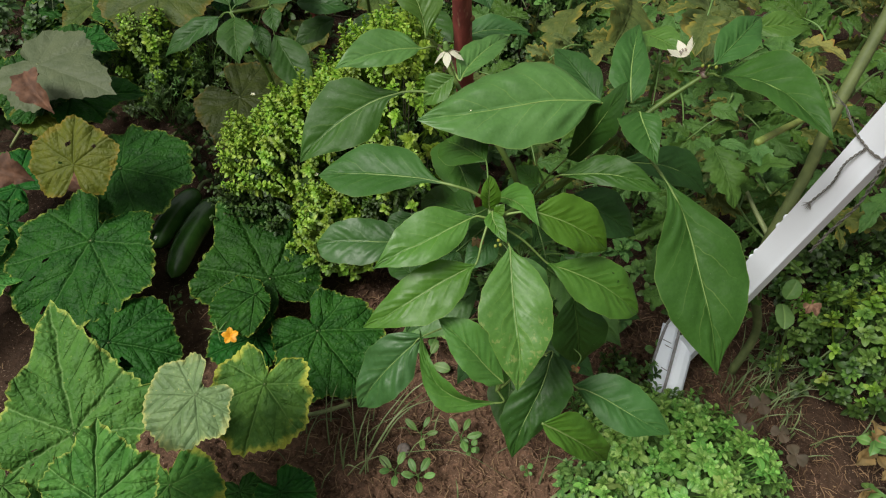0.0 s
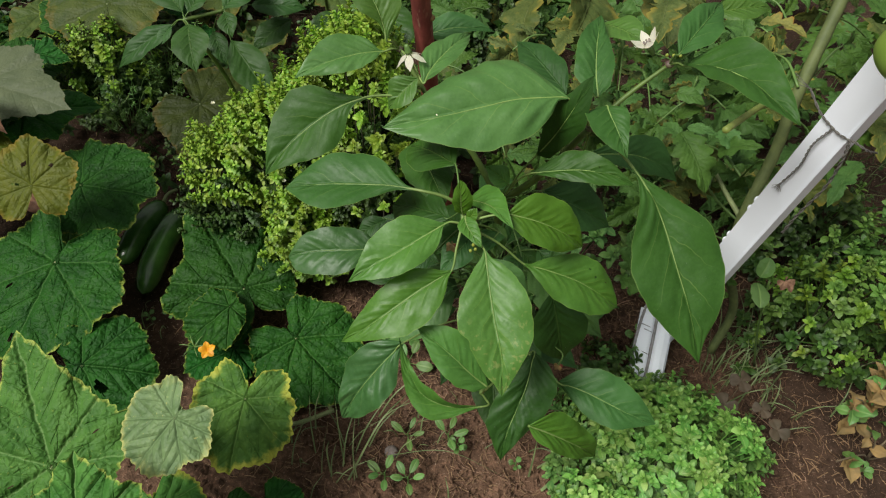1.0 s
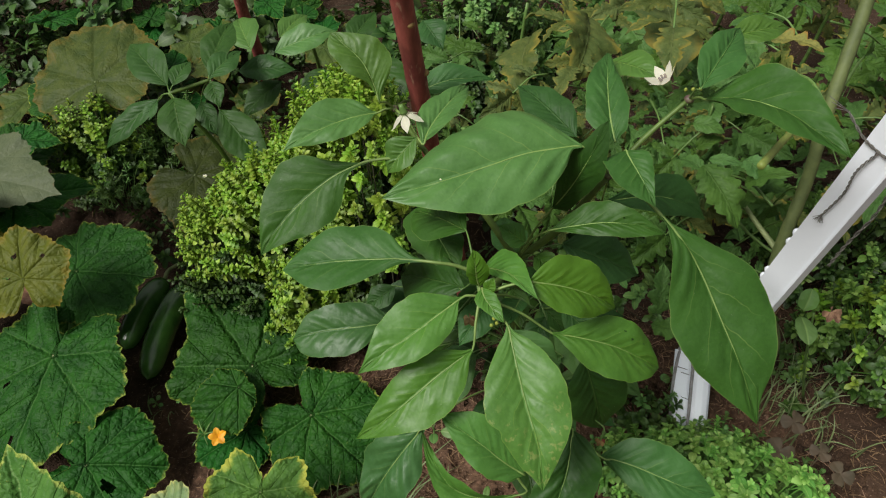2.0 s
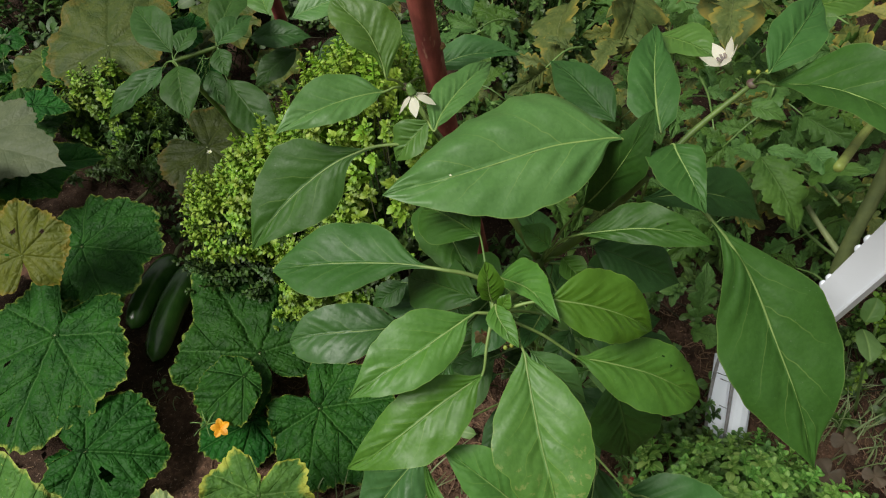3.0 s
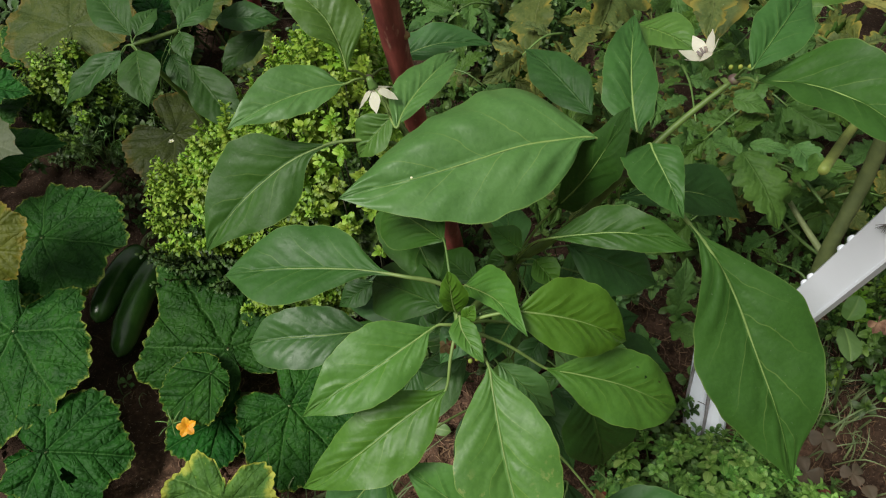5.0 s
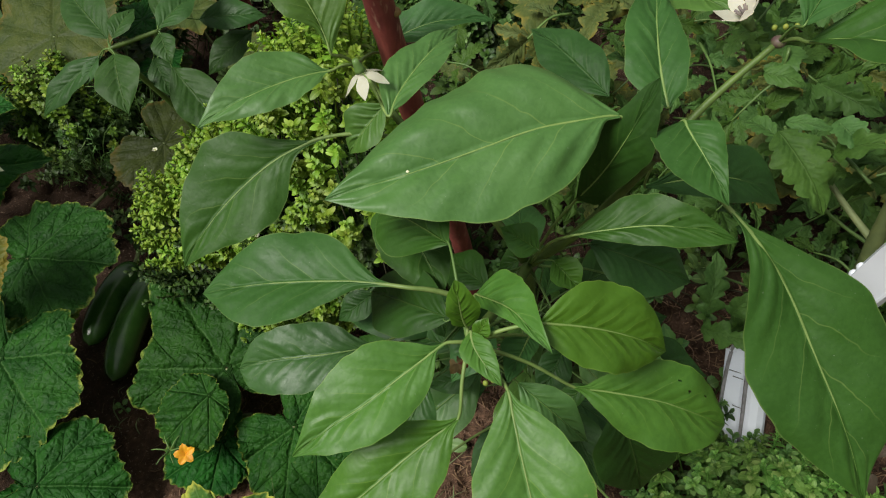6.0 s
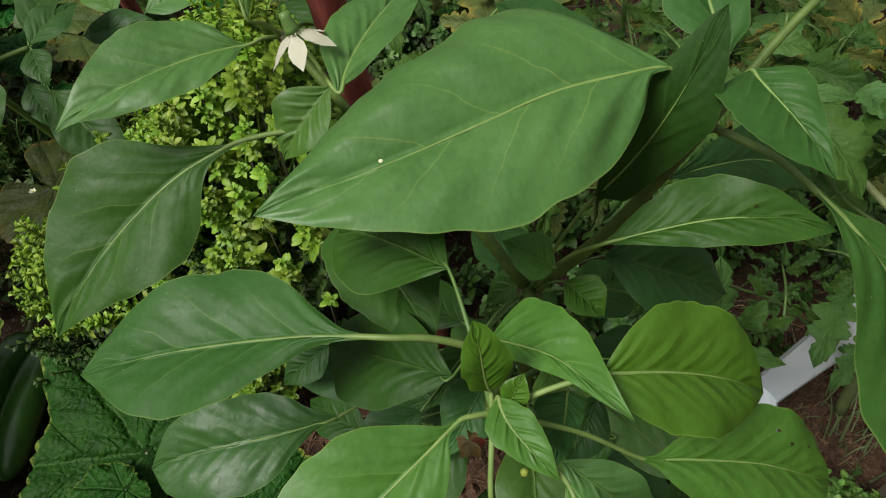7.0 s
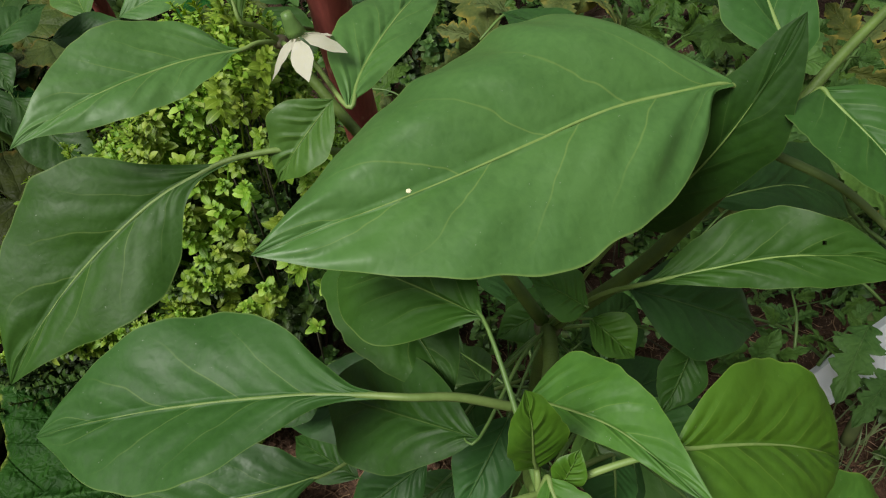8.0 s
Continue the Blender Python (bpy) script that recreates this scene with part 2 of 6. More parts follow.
cucumber_faded = palmate_leaf("cucumber_leaf_faded", (0.066, 0.092, 0.017), (0.036, 0.062, 0.011), (0.06, 0.08, 0.02), (0.13, 0.095, 0.014), 0.93, spots=0.3, relief=0.4, specular=0.2, blotch=0.5)
cucumber_grey = palmate_leaf("cucumber_leaf_grey", (0.100, 0.122, 0.062), (0.072, 0.094, 0.046), (0.12, 0.14, 0.08), (0.09, 0.07, 0.02), 0.96, spots=0.1, relief=0.3, specular=0.2)
# olive leaf whose base colour also holds the shade it lies in
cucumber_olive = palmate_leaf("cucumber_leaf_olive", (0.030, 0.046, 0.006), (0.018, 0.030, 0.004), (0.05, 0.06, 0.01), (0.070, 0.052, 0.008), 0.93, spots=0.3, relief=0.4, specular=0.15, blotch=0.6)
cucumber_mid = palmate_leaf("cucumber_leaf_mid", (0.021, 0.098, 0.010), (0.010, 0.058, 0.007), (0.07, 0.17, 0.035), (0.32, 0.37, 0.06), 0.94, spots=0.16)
withered = plain_green("withered_leaf", (0.150, 0.072, 0.038), (0.075, 0.038, 0.022), 60.0, 0.8, 0.05, 0.8)
stalk_green = plain_green("stalk_green", (0.120, 0.210, 0.050), (0.075, 0.145, 0.035), 90.0, 0.45)
stalk_pale = plain_green("stalk_pale", (0.230, 0.270, 0.110), (0.150, 0.190, 0.075), 70.0, 0.6)
stalk_tomato = plain_green("stalk_tomato", (0.120, 0.150, 0.048), (0.075, 0.100, 0.032), 70.0, 0.65)
rib_pale = plain_green("rib_pale", (0.185, 0.270, 0.075), (0.130, 0.210, 0.050), 90.0, 0.5)
stalk_fresh = plain_green("stalk_fresh", (0.230, 0.280, 0.060), (0.160, 0.210, 0.045), 70.0, 0.5)
stalk_olive = plain_green("stalk_olive", (0.100, 0.165, 0.030), (0.065, 0.110, 0.022), 90.0, 0.5)
stalk_dim = plain_green("stalk_dim", (0.050, 0.052, 0.022), (0.030, 0.030, 0.016), 70.0, 0.8)
stalk_brown = plain_green("stalk_brown", (0.190, 0.150, 0.085), (0.100, 0.075, 0.045), 70.0, 0.8)
node_purple = plain_green("node_purple", (0.090, 0.050, 0.050), (0.140, 0.170, 0.060), 200.0, 0.5)
oregano_leaf = tiny_leaf("oregano_leaf", (0.232, 0.370, 0.028), (0.115, 0.225, 0.016), (0.38, 0.50, 0.09))
# oregano leaf again, darkened: shade among the shoots put into the colour
oregano_shaded = tiny_leaf("oregano_leaf_shaded", (0.150, 0.265, 0.020), (0.070, 0.140, 0.013), (0.25, 0.37, 0.05))
cucumber_mixed = palmate_leaf("cucumber_leaf_mottled", (0.092, 0.225, 0.038), (0.042, 0.125, 0.022), (0.16, 0.26, 0.07), (0.38, 0.40, 0.06), 0.90, spots=0.3, relief=0.7, blotch=0.8)
# darkest oregano copy, coloured for shade inside bushes and in back rows
oregano_deep_shade = tiny_leaf("oregano_leaf_deep_shade", (0.050, 0.108, 0.015), (0.025, 0.058, 0.010), (0.09, 0.16, 0.03))
basil_leaf = tiny_leaf("basil_leaf", (0.215, 0.415, 0.075), (0.105, 0.245, 0.045), (0.40, 0.56, 0.17))
# two darker herb copies; the shade of the side and back rows is coloured in
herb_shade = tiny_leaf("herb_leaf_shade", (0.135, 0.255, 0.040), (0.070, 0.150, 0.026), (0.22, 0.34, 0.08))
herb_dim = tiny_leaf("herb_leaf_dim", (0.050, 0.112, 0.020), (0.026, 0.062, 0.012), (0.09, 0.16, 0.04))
weed_leaf = tiny_leaf("weed_leaf", (0.140, 0.270, 0.060), (0.080, 0.170, 0.045), (0.22, 0.34, 0.10))
grass_leaf = plain_green("grass_green", (0.190, 0.240, 0.100), (0.110, 0.160, 0.060), 40.0, 0.5, 0.15)
clover_brown = plain_green("clover_brown", (0.075, 0.052, 0.030), (0.050, 0.040, 0.022), 60.0, 0.7, 0.1)
clover_red = plain_green("clover_red", (0.230, 0.045, 0.030), (0.130, 0.040, 0.025), 60.0, 0.7, 0.1)
dry_leaf = plain_green("dry_leaf", (0.270, 0.175, 0.060), (0.150, 0.110, 0.045), 60.0, 0.75, 0.15, 0.7)
tomato_yellow = pinnate_leaf("tomato_leaf_yellow", (0.190, 0.170, 0.030), (0.105, 0.115, 0.024), (0.20, 0.19, 0.06), sides=5.0, rough=0.65, specular=0.2, spots=(0.24, 0.13, 0.03))
petal_white = plain_green("petal_white", (0.880, 0.850, 0.720), (0.800, 0.780, 0.640), 200.0, 0.5, 0.55)
petal_orange = plain_green("petal_orange", (0.820, 0.420, 0.015), (0.740, 0.300, 0.012), 200.0, 0.5, 0.2)
anther = plain_green("anther", (0.250, 0.210, 0.160), (0.110, 0.090, 0.110), 300.0, 0.6)
bud_yellow = plain_green("bud_yellow", (0.300, 0.330, 0.050), (0.180, 0.250, 0.040), 200.0, 0.5)
string_grey = plain_green("string_grey", (0.190, 0.180, 0.160), (0.090, 0.085, 0.075), 500.0, 0.9, 0.0, 0.9)
straw_dry = plain_green("straw_dry", (0.330, 0.200, 0.120), (0.170, 0.090, 0.055), 90.0, 0.8)


def soil_material():
    n = Net("soil_brown")
    p = n.coords("Object")
    coarse, fine = n.noise(9.0, 6.0, 0.65, p), n.noise(120.0, 6.0, 0.7, p)
    base = n.mix(n.step(coarse, 0.3, 0.7), (0.046, 0.027, 0.017), (0.135, 0.078, 0.048))
    base = n.mix(n.step(fine, 0.42, 0.7, 0.0, 0.75), base, (0.255, 0.145, 0.090))
    base = n.mix(n.step(n.voronoi(260.0, "F1", p), 0.0, 0.22, 0.6, 0.0), base, (0.030, 0.018, 0.013))
    # soil darkened beside and behind the plants: their shade painted into the colour
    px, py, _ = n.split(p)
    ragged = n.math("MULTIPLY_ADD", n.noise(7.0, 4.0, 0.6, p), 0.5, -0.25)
    soil_shade = n.math("MAXIMUM", n.step(n.math("ADD", px, ragged), 0.55, 0.80), n.step(n.math("ADD", py, ragged), 0.62, 0.95))
    soil_shade = n.math("MAXIMUM", soil_shade, n.step(n.math("ADD", px, ragged), -0.34, -0.16, 1.0, 0.0))
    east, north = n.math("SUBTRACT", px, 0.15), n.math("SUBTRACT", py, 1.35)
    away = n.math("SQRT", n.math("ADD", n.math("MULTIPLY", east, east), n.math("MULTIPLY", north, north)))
    soil_shade = n.math("MULTIPLY", soil_shade, n.step(n.math("ADD", away, ragged), 1.35, 1.9, 1.0, 0.0))
    base = n.mix(n.math("MULTIPLY", soil_shade, 0.78), base, (0.030, 0.018, 0.011))
    chip = n.step(n.noise(300.0, 3.0, 0.6, p), 0.63, 0.69)
    base = n.mix(n.math("MULTIPLY", chip, 0.7), base, (0.40, 0.29, 0.21))
    h = n.math("ADD", n.math("MULTIPLY", fine, 1.0), n.math("MULTIPLY", n.noise(420.0, 4.0, 0.6, p), 0.5))
    return n.finish(base, 0.92, n.bump(h, 0.9, 0.006), 0.2)


def bark_material():
    n = Net("red_bark")
    p = n.coords("Object")
    m = n.node("Mapping")
    n.links.new(p, m.inputs["Vector"])
    m.inputs["Scale"].default_value = (1, 1, 0.25)
    grain = n.noise(90.0, 5.0, 0.6, m.outputs[0])
    base = n.mix(n.step(grain, 0.3, 0.75), (0.130, 0.026, 0.024), (0.310, 0.078, 0.062))
    pale = n.step(n.noise(170.0, 3.0, 0.6, m.outputs[0]), 0.6, 0.7)
    base = n.mix(n.math("MULTIPLY", pale, 0.6), base, (0.38, 0.22, 0.15))
    return n.finish(base, 0.6, n.bump(grain, 0.5, 0.002), 0.4)


def cucumber_skin():
    n = Net("cucumber_skin")
    p = n.coords("Object")
    base = n.mix(n.step(n.noise(30.0, 4.0, 0.6, p), 0.3, 0.7), (0.022, 0.074, 0.011), (0.044, 0.120, 0.019))
    stripe = n.step(n.noise(8.0, 2.0, 0.5, p), 0.55, 0.75)
    base = n.mix(n.math("MULTIPLY", stripe, 0.3), base, (0.06, 0.13, 0.03))
    return n.finish(base, 0.27, n.bump(n.noise(90.0, 4.0, 0.6, p), 0.3, 0.002), 0.6)


def tomato_skin():
    n = Net("green_tomato_skin")
    p = n.coords("Object")
    base = n.mix(n.step(n.noise(18.0, 3.0, 0.5, p), 0.35, 0.7), (0.130, 0.210, 0.030), (0.190, 0.280, 0.055))
    return n.finish(base, 0.28, None, 0.5)


def white_plastic():
    n = Net("white_plastic_worn")
    p = n.coords("Object")
    dirt = n.step(n.noise(26.0, 6.0, 0.7, p), 0.6, 0.8)
    m = n.node("Mapping")
    n.links.new(p, m.inputs["Vector"])
    m.inputs["Scale"].default_value = (1, 1, 0.1)
    streak = n.step(n.noise(70.0, 4.0, 0.6, m.outputs[0]), 0.5, 0.75)
    base = n.mix(n.math("MULTIPLY", streak, 0.18), (0.88, 0.93, 1.0), (0.79, 0.85, 0.94))
    base = n.mix(n.math("MULTIPLY", dirt, 0.25), base, (0.42, 0.39, 0.36))
    return n.finish(base, 0.42, n.bump(n.noise(150.0, 4.0, 0.6, p), 0.15, 0.001), 0.5)


soil, red_bark, cuke_skin, tomato_skin_green, plastic_white = soil_material(), bark_material(), cucumber_skin(), tomato_skin(), white_plastic()
gasket_grey = plain_green("gasket_grey", (0.300, 0.290, 0.290), (0.180, 0.170, 0.165), 120.0, 0.6)
mark_dark = plain_green("mark_dark", (0.060, 0.055, 0.055), (0.030, 0.030, 0.030), 200.0, 0.7)


# ---- shapes ----
def unit(v):
    v = np.asarray(v, float)
    return v / max(np.linalg.norm(v), 1e-9)


def sheet_mesh(name, verts, faces, mat, uv=None, smooth=True, rim=None):
    me = bpy.data.meshes.new(name)
    me.from_pydata([tuple(map(float, v)) for v in verts], [], [tuple(map(int, f)) for f in faces])
    if smooth:
        me.shade_smooth()
    if uv is not None:
        layer = me.uv_layers.new(name="UVMap")
        loops = np.empty(len(me.loops), np.int32)
        me.loops.foreach_get("vertex_index", loops)
        layer.data.foreach_set("uv", np.asarray(uv, np.float32)[loops].ravel())
    if rim is not None:
        layer = me.uv_layers.new(name="Rim")
        layer.data.foreach_set("uv", np.asarray(rim, np.float32)[loops].ravel())
    me.materials.append(mat)
    return me


def put(name, mesh, parent=None, label="", at=(0, 0, 0)):
    """Links a mesh as one object, under a thing or a part where one is given; at: its origin in the parent's frame."""
    ob = new(name, mesh)
    ob.location = at
    if parent is not None:
        ob.parent = parent
    if label:
        ob["label"] = label
    return ob


def thing(name, at, label, category, group="", kind=""):
    return tagged(new_at(name, at), label, category, group, kind)


def new_at(name, at):
    ob = new(name)
    ob.location = at
    ob.empty_display_size = 0.02
    return ob


def grid_faces(nu, nv, closed=False):
    """Faces of nu rings of nv points each."""
    f = []
    for i in range(nu - 1):
        for j in range(nv if closed else nv - 1):
            k = (j + 1) % nv
            f.append((i * nv + j, i * nv + k, (i + 1) * nv + k, (i + 1) * nv + j))
    return f


def spline(points, steps):
    """A smooth line through the points."""
    p = np.asarray(points, float)
    if len(p) == 2:
        return p[0] + (p[1] - p[0]) * np.linspace(0, 1, steps)[:, None]
    q = np.vstack([2 * p[0] - p[1], p, 2 * p[-1] - p[-2]])
    outp = []
    for s in np.linspace(0, len(p) - 1, steps):
        i = min(int(s), len(p) - 2)
        t = s - i
        a, b, c, d = q[i:i + 4]
        outp.append(0.5 * (2 * b + (c - a) * t + (2 * a - 5 * b + 4 * c - d) * t * t + (3 * b - a - 3 * c + d) * t ** 3))
    return np.array(outp)


def tube(points, r0, r1, mat, name="stalk", sides=8, steps=14, lumps=0.0, flat=1.0):
    """A tapered round stalk through the points, closed at both ends."""
    line = spline(points, steps)
    tang = np.gradient(line, axis=0)
    verts = []
    ref = unit(np.cross(tang[0], (0.3, 0.2, 1.0) if abs(unit(tang[0])[2]) < 0.9 else (1, 0, 0)))
    for i, (c, t) in enumerate(zip(line, tang)):
        t = unit(t)
        ref = unit(ref - t * (ref @ t))
        other = np.cross(t, ref)
        r = r0 + (r1 - r0) * i / (steps - 1)
        r *= 1 + lumps * math.sin(i * 2.7 + r0 * 9000)
        for k in range(sides):
            a = 2 * math.pi * k / sides
            verts.append(c + r * (ref * math.cos(a) + other * math.sin(a) * flat))
    faces = grid_faces(steps, sides, True)
    faces += [tuple(range(sides - 1, -1, -1)), tuple((steps - 1) * sides + k for k in range(sides))]
    return sheet_mesh(name, verts, faces, mat)


def axes(base, tip, roll, up=(0, -0.5, 1)):
    d = np.asarray(tip, float) - np.asarray(base, float)
    x = unit(d)
    n = unit(np.asarray(up, float) - x * (np.asarray(up, float) @ x))
    s = np.cross(n, x)
    a = radians(roll)
    return np.linalg.norm(d), x, n * math.cos(a) + s * math.sin(a), s * math.cos(a) - n * math.sin(a)


STATIONS = (0.0, 0.04, 0.12, 0.22, 0.35, 0.50, 0.65, 0.80, 0.92, 1.0)


def smooth_curve(at, values, u):
    """A smooth curve through the values, with no overshoot."""
    x, y = np.asarray(at, float), np.asarray(values, float)
    h, d = np.diff(x), np.diff(y) / np.diff(x)
    m = np.zeros(len(x))
    m[0], m[-1] = d[0], d[-1]
    for i in range(1, len(x) - 1):
        if d[i - 1] * d[i] > 0:
            w1, w2 = 2 * h[i] + h[i - 1], h[i] + 2 * h[i - 1]
            m[i] = (w1 + w2) / (w1 / d[i - 1] + w2 / d[i])
    k = np.clip(np.searchsorted(x, u, side="right") - 1, 0, len(h) - 1)
    t = (u - x[k]) / h[k]
    return (1 + 2 * t) * (1 - t) ** 2 * y[k] + t * (1 - t) ** 2 * h[k] * m[k] + t * t * (3 - 2 * t) * y[k + 1] + t * t * (t - 1) * h[k] * m[k + 1]


def blade(base, tip, width, roll=0.0, arch=0.06, fold=0.10, mat=None, seed=0, wide_at=0.44, sharp=1.32, wave=0.024, puff=0.0065, veins=5.2, bend=0.0, lobes=0, lobe_deep=0.0, droop=0.0, nu=64, nv=19, name="leaf", up=(0, -0.5, 1), holes=(), notch=(), left=None, right=None, rib=None, curl=None, dip=0.035):
    """A pinnate leaf from its base to its tip. width: of the length; arch: how far the midrib bows up; fold: how the halves rise to a V; droop: how the sides hang; bend: sideways curve; left, right: half widths of the two sides along it, in place of width; rib: sideways course of the midrib; curl: (side, from, how far) an edge rolls down; dip: how the tip hangs; holes: (along, across, radius) of what was eaten."""
    r = np.random.default_rng(1000 + seed)
    size, x, n, s = axes(base, tip, roll, up)
    if left is not None:
        nu, nv = max(nu, 120), max(nv, 41)
        width = max(left) + max(right)
    u = np.linspace(0, 1, nu)
    v = np.linspace(-1, 1, nv)
    U, V = np.meshgrid(u, v, indexing="ij")
    S = np.sign(V)
    ph = r.uniform(0, 6.28, 10)
    if left is not None:
        plus, minus = (smooth_curve(STATIONS, (0.008, *w, 0.0), u) for w in (left, right))
        H = np.where(V >= 0, plus[:, None], minus[:, None])
        mean = np.maximum(0.5 * (plus + minus), 0.002)[:, None] * np.ones_like(V)
        H = H * (1 + 0.012 * np.sin(31 * U + ph[0] + S) + 0.010 * np.sin(57 * U + ph[1] * S))
        spine = smooth_curve((0, 0.25, 0.5, 0.75, 1), (0, *(rib or (0, 0, 0)), 0), u)[:, None]
    else:
        b = sharp
        a = b * wide_at / (1 - wide_at)
        half = (u ** a) * ((1 - u) ** b)
        half = np.maximum(half / half.max() * width / 2, 0.004)
        H = half[:, None] * np.ones_like(V)
        if lobes:
            f = (U * lobes + 0.3 + 0.15 * S) % 1.0
            tooth = np.where(f < 0.72, f / 0.72, (1 - f) / 0.28)
            g = (U * lobes * 3.0 + 0.4) % 1.0
            small = np.where(g < 0.7, g / 0.7, (1 - g) / 0.3)
            H = H * (1 - lobe_deep * (1 - tooth) * np.minimum(1, 4 * (1 - U)) - 0.35 * lobe_deep * (1 - small))
        H = H * (1 + 0.035 * np.sin(9 * U + ph[0] + S) + 0.02 * np.sin(23 * U + ph[1] * S))
        mean = H
        spine = 4 * U * (1 - U) * bend
    for at, side, deep in notch:
        H = H * (1 - deep * np.exp(-((U - at) / 0.035) ** 2) * (S == side))
    across = V * H
    full = np.minimum(1, 8 * mean / max(width, 0.05))
    phase = U * veins + 0.2 * S - 1.5 * np.abs(V) ** 0.85 + 0.25 * np.sin(6.3 * U + ph[4] + 2.0 * S) * np.abs(V)
    panel = np.sin(math.pi * phase) ** 2
    puffs = (1 + 0.5 * np.sin(11 * U + ph[0] + 1.7 * S) + 0.4 * np.sin(5 * V + 19 * U + ph[1])) * panel * np.sin(math.pi * np.minimum(1, np.abs(V) * 0.8 + 0.12)) * full
    pucker = np.sin(47 * U + 9 * V + ph[6]) * np.sin(17 * V * mean / max(width, 0.05) * 2 - 23 * U + ph[7]) * np.exp(-((np.abs(V) - 0.32) / 0.28) ** 2) * full
    z = arch * 4 * U * (1 - U) + fold * np.abs(across) + 0.07 * mean * np.sin(math.pi * np.abs(V) ** 0.85) - dip * np.maximum(0, U - 0.6) ** 2 / 0.16 - droop * across ** 2 / max(width, 0.1) * 4
    z = z + puff * puffs + 0.12 * puff * pucker - 0.5 * puff * np.exp(-(V / 0.06) ** 2)
    z = z + wave * (np.abs(V) ** 2) * (np.sin(7 * U + ph[2] + 1.3 * S) * 0.7 + 0.5 * np.sin(17 * U + ph[3] + 2.1 * S)) * np.minimum(1, 6 * mean / max(width, 0.05)) * np.sin(math.pi * U) ** 0.5
    z = z + 0.010 * np.sin(5 * U + ph[4]) * np.sin(3 * V + ph[5]) * np.sin(math.pi * U)
    if curl:
        z = z - curl[2] * (np.maximum(0, V * curl[0] - curl[1]) / (1 - curl[1])) ** 2 * np.sin(math.pi * U)
    side = across + spine
    P = np.asarray(base, float) + size * (U[..., None] * x + side[..., None] * s + z[..., None] * n)
    faces = grid_faces(nu, nv)
    if holes:
        keep = []
        cu, cv = U.ravel(), V.ravel()
        for f in faces:
            mu, mv = cu[list(f)].mean(), cv[list(f)].mean()
            if all(((mu - hu) / hr) ** 2 + ((mv - hv) * 0.5 / hr) ** 2 > 1 for hu, hv, hr in holes):
                keep.append(f)
        faces = keep
    uv = np.stack([U, V * 0.5 + 0.5], -1).reshape(-1, 2)
    return sheet_mesh(name, P.reshape(-1, 3), faces, mat, uv, rim=np.full((U.size, 2), r.uniform(0.2, 0.8)))


POINTED = ((32, 0.60), (70, 0.62), (94, 0.50), (122, 0.50), (150, 0.43), (167, 0.33))
BLUNT = ((24, 0.93), (52, 0.88), (82, 0.76), (112, 0.64), (140, 0.62), (158, 0.46), (167, 0.24))
ROUND = ((35, 0.92), (68, 0.95), (105, 0.86), (138, 0.80), (160, 0.66))


